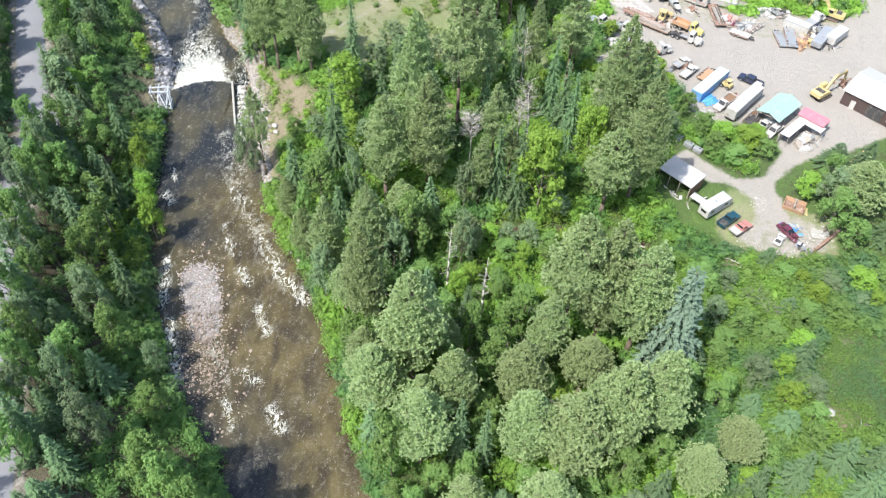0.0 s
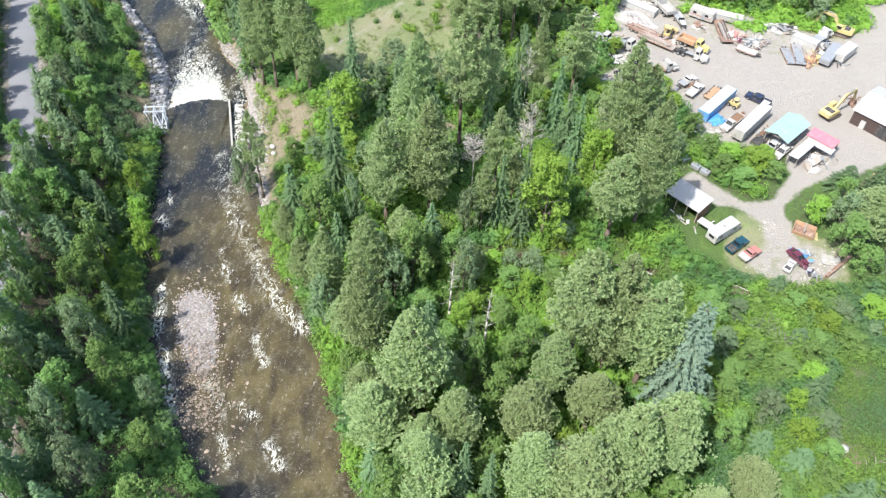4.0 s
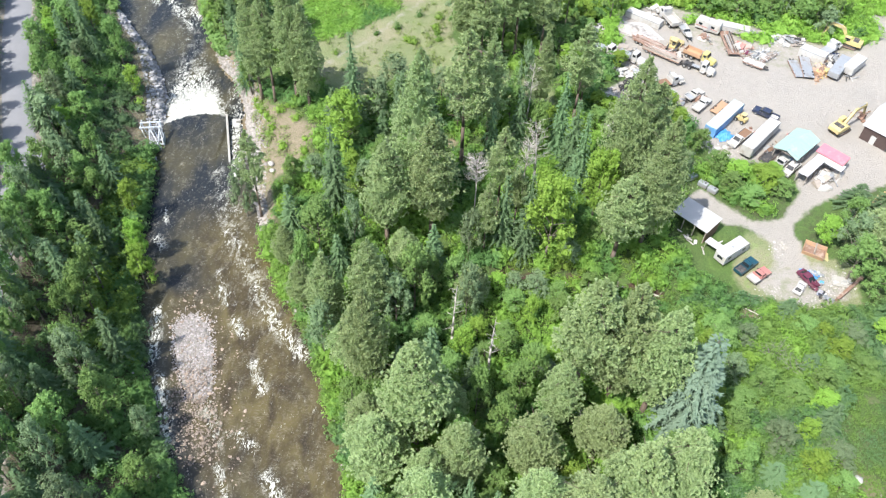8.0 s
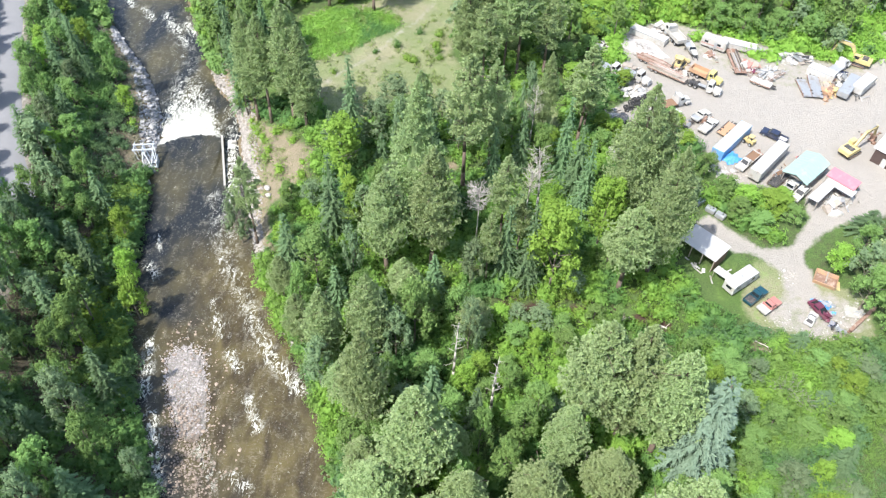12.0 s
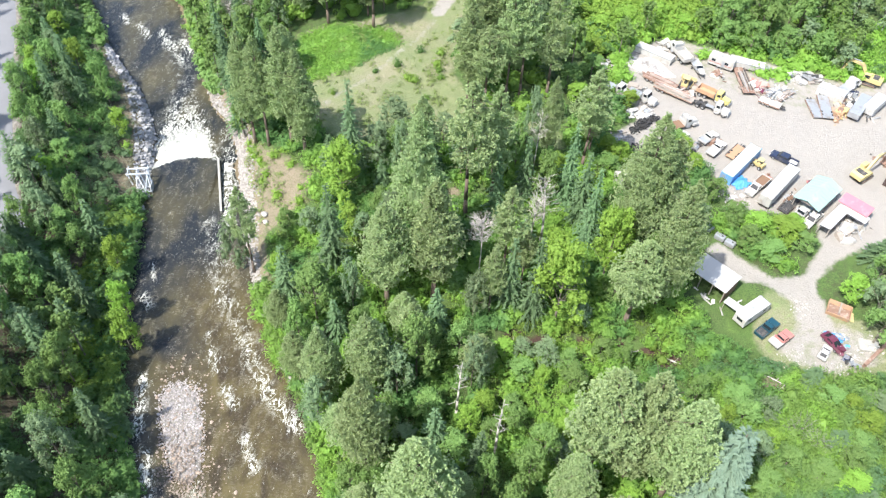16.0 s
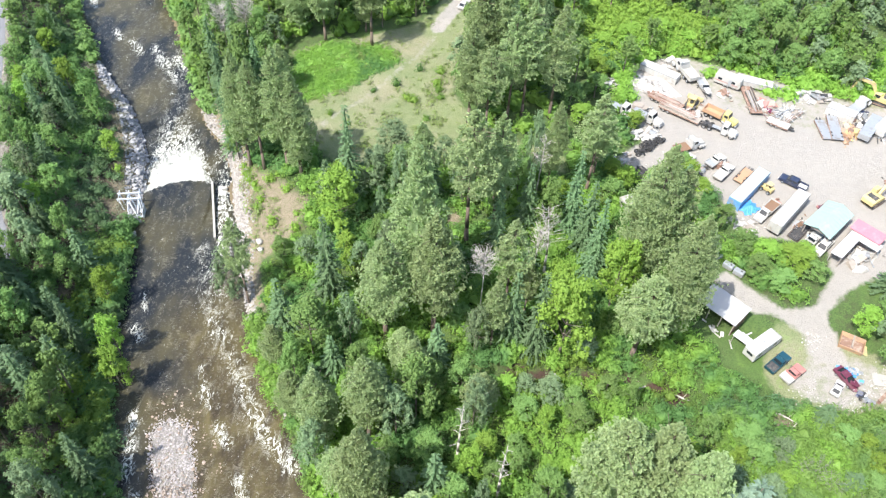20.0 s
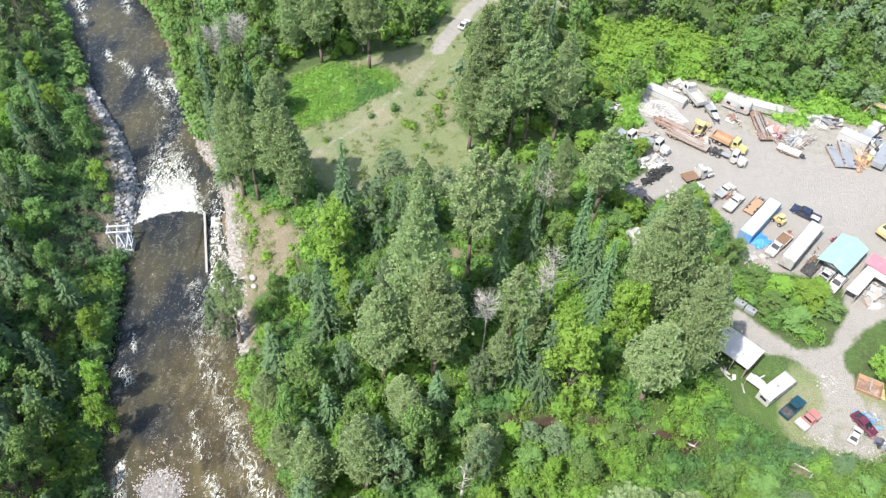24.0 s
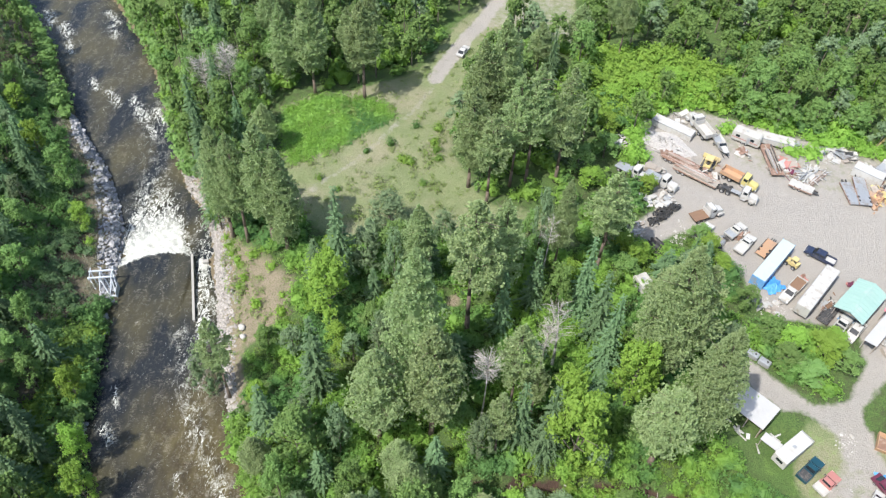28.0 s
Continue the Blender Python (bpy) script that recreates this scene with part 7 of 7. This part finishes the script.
beam_stack(48.2, 170.9, -36, 8.6, 18, [RUST, TIMBER, OFFWHITE, PINKISH], "rusty and bleached beams stacked on the flatbed", 1.03)
beam_stack(46.0, 174.5, -37, 7.4, 16, [RUST, PINKISH, TIMBER], "faded red steel beams stacked on the flatbed", 1.03)
beam_stack(73.6, 172.0, 42, 6.0, 20, [MINT, OFFWHITE, WHITE, RUST], "mint, white and rusty pipes laid side by side", 0.0, 0.3, True)
beam_stack(65.6, 176.6, 92, 8.4, 9, [GREYM, TIMBER, STEEL_DK], "grey planks and channels on the lowboy", 0.88)
beam_stack(91.0, 170.4, 48, 6.4, 14, [WHITE, OFFWHITE, GREYM], "long white ducts lying on the gravel", 0.0, 0.34, True)
beam_stack(86.0, 167.4, 62, 4.6, 12, [ORANGE, RUST, YELLOW], "orange steel frames beside the crusher parts", 0.0, 0.34)
beam_stack(75.6, 178.6, -28, 6.5, 7, [WHITE, OFFWHITE], "long white boards at the bushes' edge", 0.0, 0.3)

# ---- the machinery yard: middle ----
pickup(68.2, 149.9, 142, NAVY, "dark navy crew-cab pickup with a pale load in its bed", bedmat=WHITE, length=5.8)
excavator(83.2, 145.9, 36, 1.03, "yellow tracked excavator with boom and stick stretched forward", 1.15)
pile("excavator_parts", "rusty buckets and couplers on the gravel", "machine parts", 89.6, 151.6, 30, 4.0, 3.0, 16, [RUST, STEEL_DK, RUST], "rbr", (0.5, 1.6), h=0.7)
heavy_truck(48.6, 159.6, 24, WHITE, "white flatbed truck with brown plank bed", "flat", BROWN, 6.6)
pickup(53.4, 155.4, 40, OFFWHITE, "white pickup with its hood up beside parts", crew=False, length=5.0, bed="flat", bedmat=GREYM)
pickup(47.0, 155.0, 44, WHITE, "white utility pickup under the trees", crew=False, length=5.4)
pickup(54.4, 152.0, 48, WHITE, "white pickup with dark front end", crew=False, length=5.8, bed="flat", bedmat=OFFWHITE)
flat_trailer(58.3, 151.3, 48, 5.0, "small orange-sided utility trailer", ORANGE, 1.9, 0.7, True)
box_trailer(58.2, 147.0, 49, 12.0, MINT, "blue shipping container with a pale mint roof", wheels=False, side=BLUE_P, name="shipping_container", category="container")
small_loader(62.3, 148.0, 130)
pickup(60.7, 141.4, 226, WHITE, "white flatbed truck with a brown stake bed", crew=False, length=6.8, bed="flat", bedmat=BROWN)
box_trailer(64.3, 140.4, 49, 12.2, OFFWHITE, "long chalky white semi trailer with a grey side")
flat_trailer(65.9, 136.6, 46, 5.4, "low dark car trailer with tools on its deck", STEEL_DK, 2.0, 0.6, True)
pile("machine_parts", "small red machine on the gravel", "machine parts", 64.3, 145.3, 49, 1.6, 0.9, 7, [RED, RUST], "rb", (0.5, 1.1), h=0.4)


def tarp_heap(x, y):
    e = thing("tarpaulin", "crumpled bright blue tarpaulin over a heap beside the container", "tarpaulin", x, y, 30)
    bm = bmesh.new()
    bmesh.ops.create_grid(bm, x_segments=14, y_segments=12, size=1.0)
    rng = np.random.default_rng(3)
    for v in bm.verts:
        r = math.hypot(v.co.x, v.co.y)
        v.co.z = max(0.03, 0.9 * (1 - r * 0.95)) + rng.uniform(0, 0.22)
        v.co.x *= 1.9 + 0.25 * math.sin(v.co.y * 7)
        v.co.y *= 1.5 + 0.2 * math.sin(v.co.x * 5)
    part("sheet", bm, TARP_BLUE, e)


# loose junk of the far rank
JUNK = [OFFWHITE, GREYM, WHITE, STEEL_DK, TIMBER]
for x, y, a, lx, ly, n, mats, label in (
        (74.0, 173.4, 31, 5.0, 3.0, 16, [OFFWHITE, TIMBER, WHITE], "pale boards thrown across the pipe stack"),
        (68.2, 175.2, 80, 4.0, 3.5, 22, [RUST, MAROON, OFFWHITE, RED], "rusty frames and pipes beside the lowboy"),
        (81.6, 179.6, -20, 5.0, 3.4, 26, JUNK, "white and grey sheet metal heaped against the bushes"),
        (78.0, 180.2, 15, 4.5, 2.4, 18, [OFFWHITE, GREYM, WHITE], "bleached boards and pipes by the bushes"),
        (86.4, 175.0, -35, 4.0, 2.6, 20, JUNK, "white panels beside the box body"),
        (89.6, 173.0, 40, 3.4, 2.6, 18, [STEEL_DK, GREYM, NAVY, OFFWHITE], "dark engines and axles behind the lorry"),
        (88.6, 170.2, 45, 4.6, 2.4, 24, [OFFWHITE, GREYM, WHITE, STEEL_DK], "long pale beams and ducts on the gravel"),
        (86.2, 169.4, 60, 3.6, 2.4, 18, [ORANGE, RUST, YELLOW, TIMBER], "rust-orange hoppers and chutes"),
        (91.6, 166.6, 40, 3.6, 2.0, 14, [GREYM, OFFWHITE, STEEL_DK], "grey pipes beside the cargo trailer"),
        (50.0, 172.0, -36, 7.0, 2.0, 24, [RUST, TIMBER, OFFWHITE, STEEL_DK], "timbers and rusty beams between the flatbeds"),
        (55.0, 173.0, -36, 4.0, 2.2, 18, [YELLOW, RUST, TIMBER, STEEL_DK], "worn machine parts beside the bulldozer"),
        (45.4, 176.0, -36, 4.6, 1.8, 16, [RUST, OFFWHITE, TIMBER], "rusty racks at the edge of the white rock"),
        (49.6, 190.4, 20, 4.0, 2.0, 12, [WHITE, OFFWHITE, GREYM], "white sheets lying at the wood's edge"),
        (39.6, 172.6, -40, 3.6, 2.4, 18, JUNK, "crates and sheets beside the old trucks"),
        (41.8, 163.6, 45, 3.0, 2.6, 18, [WHITE, OFFWHITE, GREYM], "white buckets and boxes on the gravel"),
        (60.4, 178.6, -70, 3.0, 1.8, 12, [OFFWHITE, RUST, GREYM], "wheels and boards beside the boat"),
        (71.6, 181.6, -15, 3.4, 1.8, 12, JUNK, "pale odds and ends under the bushes")):
    pile("scrap_heap", label, "scrap", x, y, a, lx, ly, n, mats, "bprsb", (0.6, 3.0), h=0.9)
for x, y, a, lx, ly, n, mats, label in (
        (54.6, 154.8, 44, 3.4, 2.2, 22, [STEEL_DK, GREYM, OFFWHITE, RUST], "engines and axles between the pickups"),
        (50.6, 153.2, 44, 3.0, 1.8, 14, [STEEL_DK, GREYM, TIMBER], "dark parts and boards beside the pickup"),
        (66.6, 138.6, 47, 5.0, 1.6, 22, [STEEL_DK, GREYM, OFFWHITE, RUST, BROWN], "tools and parts heaped on the car trailer"),
        (68.9, 135.6, 45, 2.6, 2.0, 18, [BLUE_P, WHITE, STEEL_DK, OFFWHITE], "blue and white odds and ends under the carport"),
        (72.0, 143.4, 45, 1.4, 0.8, 6, [MAROON, RED], "small dark red parts on the gravel"),
        (79.2, 133.4, -40, 3.4, 2.0, 18, [WHITE, OFFWHITE, GREYM], "white frames under the red-roofed shed"),
        (56.0, 137.6, 40, 3.0, 2.6, 16, [OFFWHITE, WHITE, TIMBER], "pale rubble at the edge of the trees"),
        (73.4, 104.6, 10, 2.6, 1.8, 14, [OFFWHITE, WHITE, GREYM], "pale broken slabs on the straw")):
    pile("scrap_heap", label, "scrap", x, y, a, lx, ly, n, mats, "brs", (0.4, 1.8), h=0.7)
for x, y, a in ((47.7, 131.9, -20), (48.7, 129.5, 30), (50.5, 127.5, -40), (52.1, 126.0, -40)):
    e = thing("water_tank", "pale blue-grey plastic tank lying on the dirt beside the trees", "tank", x, y, a, "tanks under the trees")
    part("tank", box(-1.0, 1.0, -0.6, 0.6, 0.1, 1.1, 0.2), GREYM, e)
    part("cap", rod((0.4, 0, 1.08), (0.4, 0, 1.2), 0.18), STEEL_DK, e)
    part("cradle", box(-0.8, 0.8, -0.5, 0.5, 0, 0.12), TIMBER, e)

def pipe_bundle(x, y, rz):
    """Black pipes lying side by side in two uneven layers."""
    e = thing("pipe_stack", "black plastic pipes laid side by side", "pipes", x, y, rz, "scrap heaps")
    rng = np.random.default_rng(4)
    for layer, n in ((0, 11), (1, 7)):
        for i in range(n):
            ln, sh = rng.uniform(5.0, 6.4), rng.normal() * 0.25
            yy, z = (i - (n - 1) / 2) * 0.36, 0.16 + layer * 0.28
            part("pipe", rod((-ln / 2 + sh, yy, z), (ln / 2 + sh, yy + rng.normal() * 0.06, z), 0.16, seg=8), RUBBER if i % 3 else STEEL_DK, e)


tarp_heap(57.6, 142.6)
tyre_pile(41.0, 160.6, 44, 5.4, 2.2, 40, "long heap of black tyres")
tyre_pile(38.6, 157.6, 20, 3.6, 1.6, 16, "black tyres and hoses heaped in a row")
pipe_bundle(38.2, 150.2, -52)
pile("scrap_heap", "pale grey broken concrete and boards", "scrap", 34.6, 154.6, 40, 4.5, 3.4, 36, [GREYM, OFFWHITE, TIMBER], "brs", (0.4, 1.4), h=0.7)
pile("scrap_heap", "grey heap of weathered boards and sheet metal", "scrap", 33.8, 181.4, 12, 7.0, 3.4, 44, [GREYM, OFFWHITE, TIMBER, STEEL_DK], "bps", (0.8, 3.6), h=0.9)
pile("scrap_heap", "white drums and boxes among the trees", "scrap", 38.3, 163.2, 50, 3.0, 5.0, 26, [WHITE, OFFWHITE, GREYM], "rrs", (0.5, 1.6), h=0.8)
pile("scrap_heap", "white sheets stacked at the yard's corner", "scrap", 47.6, 187.4, 30, 4.0, 2.0, 12, [WHITE, OFFWHITE], "s", (0.8, 1.8), h=0.4)
camper(33.3, 140.5, -66, 3.6, OFFWHITE, "small old grey trailer among the trees", name="travel_trailer")


def gravel_pile():
    rng = np.random.default_rng(21)
    n0 = 5200
    a = rng.uniform(0, 6.283, n0)
    q = np.sqrt(rng.uniform(0, 1, n0))
    u, v = 6.0 * q * np.cos(a) + 0.7 * np.sin(3 * a), 3.3 * q * np.sin(a) + 0.5 * np.cos(4 * a)
    c, s = math.cos(radians(-40)), math.sin(radians(-40))
    pts = np.stack([44.6 + u * c - v * s, 180.6 + u * s + v * c], 1)
    vs, fs, n = [], [], 0
    for (x, y), r, base in zip(pts, q, ground_z(pts[:, 0], pts[:, 1])):
        sv, sf = STONES[int(rng.integers(5))]
        vs.append(sv * rng.uniform(0.14, 0.38) + (x, y, base + 1.3 * (1 - r) + 0.02))
        fs.append(sf + n)
        n += len(sv)
    tagged(new("gravel_pile", np_mesh("gravel_pile", np.concatenate(vs), np.concatenate(fs), [island_stone("crushed_white_rock", (0.36, 0.34, 0.325), (0.47, 0.455, 0.435))])),
           "broad heap of crushed white rock beside the trailer", "gravel", kind="stuff")


gravel_pile()


# ---- the machinery yard: roofs ----
def carport():
    e = thing("carport", "open carport with a pale green gabled metal roof", "carport", 71.1, 137.9, 45, "sheds of the yard")
    gable_roof(e, 8.8, 4.9, 2.9, 0.9, GREEN_ROOF, ribs=9)
    for xx in (-4.2, -1.4, 1.4, 4.2):
        for s in (-1, 1):
            part("post", box(xx - 0.07, xx + 0.07, s * 2.4 - 0.07, s * 2.4 + 0.07, 0, 2.9), TIMBER, e)
    for s in (-1, 1):
        part("eave_beam", box(-4.4, 4.4, s * 2.4 - 0.08, s * 2.4 + 0.08, 2.7, 2.9), TIMBER, e)
    for xx in (-4.2, 4.2):
        part("tie_beam", box(xx - 0.07, xx + 0.07, -2.3, 2.3, 2.702, 2.88), TIMBER, e)
    part("fence_rail", box(-4.4, 5.2, -2.62, -2.52, 1.0, 1.2), TIMBER, e)


def lean_tos():
    e = thing("open_shed", "sun-faded red roofed open shed", "shed", 77.9, 135.2, -45, "sheds of the yard")
    part("roof", box(-3.0, 3.0, -1.5, 1.5, 0, 0.09, m=pose(0, 0, 2.9, 8, 0, 0)), PINK_ROOF, e, "faded red sheet metal roof")
    for i in range(7):
        xx = -2.8 + 5.6 * i / 6
        part("roof_rib", box(xx - 0.03, xx + 0.03, -1.5, 1.5, 0.093, 0.13, m=pose(0, 0, 2.9, 8, 0, 0)), PINK_ROOF, e)
    for xx in (-2.8, 0, 2.8):
        for s in (-1, 1):
            part("post", box(xx - 0.07, xx + 0.07, s * 1.35 - 0.07, s * 1.35 + 0.07, 0, 2.7), TIMBER, e)
    w = thing("open_shed", "L-shaped white metal roofed lean-to", "shed", 73.3, 132.4, 45, "sheds of the yard")
    part("roof", box(-4.4, 4.4, -1.1, 1.1, 0, 0.09, m=pose(0, 0, 2.5, -6, 0, 0)), WHITE_ROOF, w, "white sheet metal roof")
    for xx in (-4.1, 0, 4.1):
        for s in (-1, 1):
            part("post", box(xx - 0.07, xx + 0.07, s * 0.95 - 0.07, s * 0.95 + 0.07, 0, 2.42 - 0.1 * s), TIMBER, w)
    part("back_wall", box(-4.2, 4.2, 0.98, 1.04, 0.1, 2.3), OFFWHITE, w)
    v = thing("open_shed", "white awning joining the red-roofed shed", "shed", 77.2, 133.2, -45, "sheds of the yard")
    part("roof", box(-2.6, 2.6, -1.0, 1.0, 0, 0.08, m=pose(0, 0, 2.45, 6, 0, 0)), WHITE_ROOF, v)
    for xx in (-2.4, 2.4):
        for s in (-1, 1):
            part("post", box(xx - 0.06, xx + 0.06, s * 0.9 - 0.06, s * 0.9 + 0.06, 0, 2.3), TIMBER, v)
    pile("scrap_heap", "clutter of pale pipes and frames inside the lean-to", "scrap", 76.0, 131.2, 45, 4.5, 3.0, 44, [OFFWHITE, GREYM, TIMBER, WHITE], "bprs", (0.5, 2.6), h=0.9)
    part_tarp = thing("tarpaulin", "white sheet thrown over a heap", "tarpaulin", 75.4, 128.4, 10)
    bm = bmesh.new()
    bmesh.ops.create_icosphere(bm, subdivisions=2, radius=1.0)
    rng = np.random.default_rng(9)
    for q in bm.verts:
        q.co = Vector((q.co.x * 1.7, q.co.y * 0.9, max(0.0, q.co.z) * 0.9)) * rng.uniform(0.88, 1.1)
    part("sheet", bm, WHITE, part_tarp)


def workshop():
    e = thing("workshop", "dark brown workshop with a broad white metal roof", "building", 95.6, 143.6, -44, "sheds of the yard")
    L, W, H = 13.0, 11.5, 3.6
    for s, nm in ((-1, "wall"), (1, "wall")):
        part(nm, box(-L / 2, L / 2, s * W / 2 - 0.1, s * W / 2 + 0.1, 0, H), DARK_BOARDS, e)
        part("gable_wall", extrude([(-W / 2 + 0.1, 0), (W / 2 - 0.1, 0), (W / 2 - 0.1, H), (0, H + 1.5), (-W / 2 + 0.1, H)], -0.1, 0.1), DARK_BOARDS, e).matrix_local = pose(s * (L / 2 - 0.1), 0, 0, 0, 0, 90)
    gable_roof(e, L, W, H, 1.6, WHITE_ROOF, over=0.5, ribs=12)
    for i in range(9):
        xx = -L / 2 + L * (i + 0.5) / 9
        part("batten", box(xx - 0.05, xx + 0.05, -W / 2 - 0.14, -W / 2 - 0.103, 0.1, H - 0.1), DARK_BOARDS, e)
    part("door", box(-4.4, -3.3, -W / 2 - 0.16, -W / 2 - 0.103, 0, 2.1), WHITE, e, "plain white door")
    part("roll_door", box(-0.8, 2.8, -W / 2 - 0.16, -W / 2 - 0.103, 0, 3.0), STEEL_DK, e)
    for xx in (3.9, 4.55):
        part("window_frame", box(xx - 0.04, xx + 0.04, -W / 2 - 0.19, -W / 2 - 0.152, 1.15, 2.15), WHITE, e)
    for z in (1.15, 2.15):
        part("window_frame", box(3.86, 5.3, -W / 2 - 0.19, -W / 2 - 0.152, z - 0.05, z + 0.05), WHITE, e)
    part("window", box(4.0, 5.2, -W / 2 - 0.15, -W / 2 - 0.103, 1.2, 2.1), GLASS, e)


def pole_shed():
    e = thing("pole_shed", "pole shed with a white metal shed roof", "shed", 46.9, 116.8, -45, "sheds of the yard")
    m = pose(0, 0, 3.3, 5, 0, 0)
    part("roof", box(-3.9, 3.9, -2.5, 2.5, 0, 0.09, m=m), WHITE_ROOF, e, "clean white sheet metal roof")
    for i in range(9):
        xx = -3.7 + 7.4 * i / 8
        part("roof_rib", box(xx - 0.03, xx + 0.03, -2.5, 2.5, 0.093, 0.13, m=m), WHITE_ROOF, e)
    for xx in (-3.6, -1.2, 1.2, 3.6):
        for s in (-1, 1):
            part("post", box(xx - 0.08, xx + 0.08, s * 2.25 - 0.08, s * 2.25 + 0.08, -0.3, 3.2 + 0.17 * s), TIMBER, e)
    part("back_wall", box(-3.7, 3.7, 2.33, 2.38, 0, 3.1), BROWN, e)
    part("end_wall", box(3.68, 3.74, -2.2, 2.25, 0, 2.9), BROWN, e)
    for i in range(5):
        part("shelf_box", box(-3.2 + i * 1.3, -2.3 + i * 1.3, 0.9, 1.9, -0.2, 0.7 + 0.2 * (i % 3), 0.03), (TIMBER, GREYM, RUST)[i % 3], e)
    a = thing("awning", "small white sheet awning beside the pole shed", "awning", 49.4, 111.0, -45)
    part("roof", box(-1.5, 1.5, -0.8, 0.8, 0, 0.07, m=pose(0, 0, 2.0, 6, 0, 0)), WHITE_ROOF, a)
    for xx in (-1.3, 1.3):
        for s in (-1, 1):
            part("post", box(xx - 0.05, xx + 0.05, s * 0.7 - 0.05, s * 0.7 + 0.05, -0.2, 1.95), TIMBER, a)
    pile("board_stack", "row of white boards beside the pole shed", "boards", 46.0, 113.0, -50, 4.5, 0.8, 9, [WHITE, OFFWHITE], "bs", (0.8, 2.0), h=0.3)
    pile("board_stack", "two white boards on the grass", "boards", 50.9, 112.4, 40, 1.0, 1.0, 3, [WHITE], "b", (1.6, 2.4), h=0.2)


carport()
lean_tos()
workshop()
pole_shed()
pickup(67.6, 134.3, 45, WHITE, "white pickup parked under the carport's open end", crew=False, length=5.0)
pickup(69.5, 133.0, 225, OFFWHITE, "white van-like pickup nosing out of the carport", crew=True, length=5.2)

# ---- the near lot ----
camper(52.8, 110.2, 37, 7.0, WHITE, "white-roofed travel trailer with a dark open end")
pickup(55.1, 107.4, 40, TEAL, "dark teal pickup with an empty bed", crew=False, length=5.2)
pickup(57.0, 105.2, 37, RED, "faded red pickup with a pale rusted bed", crew=False, length=4.8, bed="flat", bedmat=OFFWHITE)
car_hulk(66.0, 104.9, -62, MAROON, "maroon car buried in odds and ends")
pile("scrap_heap", "blue and white bags heaped beside the maroon car", "scrap", 67.4, 106.3, -30, 2.6, 2.0, 26, [TARP_BLUE, WHITE, GREYM], "rs", (0.4, 1.2), h=0.8)
pile("scrap_heap", "white panels lying on the maroon car", "scrap", 66.6, 103.6, -60, 1.8, 1.2, 9, [WHITE, MAROON], "bs", (0.6, 1.4), h=1.6)
car_hulk(64.0, 102.9, 52, WHITE, "small white car with dark windows").scale = (0.78, 0.85, 0.85)
pile("scrap_heap", "dark engines and frames on the ground", "scrap", 68.0, 101.6, -50, 2.8, 1.8, 18, [STEEL_DK, NAVY, GREYM], "rp", (0.4, 1.3), h=0.6)


def steel_bin():
    e = thing("steel_bin", "open rusty orange steel hopper bin", "bin", 68.9, 111.8, -27)
    for s in (-1, 1):
        part("side_plate", box(-2.0, 2.0, s * 1.35 - 0.05, s * 1.35 + 0.05, 0.1, 1.25, m=pose(0, 0, 0, s * -14, 0, 0)), ORANGE, e)
        part("end_plate", box(s * 1.95 - 0.05, s * 1.95 + 0.05, -1.3, 1.3, 0.1, 1.1), ORANGE, e)
    part("floor_plate", box(-1.9, 1.9, -1.2, 1.2, 0.1, 0.2), RUST, e)
    part("cross_beam", box(-0.12, 0.12, -1.3, 1.3, 1.1, 1.3), TIMBER, e)
    part("side_wing", box(2.05, 3.0, -1.0, 1.0, 0.5, 0.58, m=pose(0, 0, 0, 0, 12, 0)), YELLOW, e)
    b = thing("steel_beam", "long rusty brown steel beam propped on blocks", "beam", 73.3, 103.4, 41)
    part("web", box(-4.2, 4.2, -0.06, 0.06, 0.1, 0.8), RUST, b)
    for z in (0.1, 0.8):
        part("flange", box(-4.2, 4.2, -0.3, 0.3, z - 0.05, z + 0.05), RUST, b)
    s = thing("concrete_slab", "broken pale concrete slab on the ground", "slab", 72.4, 105.0, -10)
    part("slab", box(-1.7, 1.6, -1.2, 1.2, 0, 0.25, 0.05), CONCRETE, s)


steel_bin()


def strewn_rubble():
    rng = np.random.default_rng(31)
    spots = [(72.5, 106.2, 2.6), (61.5, 98.9, 2.4), (66.5, 99.6, 2.6), (58.6, 101.8, 2.2), (57.0, 136.6, 2.2), (54.6, 138.8, 1.8), (50.6, 148.6, 2.0), (62.5, 112.6, 2.0), (44.0, 156.4, 2.6), (41.5, 153.4, 2.4), (70.6, 103.4, 2.0)]
    p = np.concatenate([rng.normal((x, y), r * 0.5, (70, 2)) for x, y, r in spots])
    stone_field("strewn_rubble", p, rng.gamma(1.6, 0.09, len(p)) + 0.07, island_stone("chalky_rubble", (0.3, 0.28, 0.25), (0.5, 0.48, 0.45)), "chalky rubble and scraps strewn over the dirt", rng)


strewn_rubble()
excavator(84.4, 124.2, 48, 0.62, "small yellow backhoe with its arm lowered beside the trees", 0.9)
car_hulk(0.5, 210.5, 65, WHITE, "small white car parked where the track leaves the meadow")
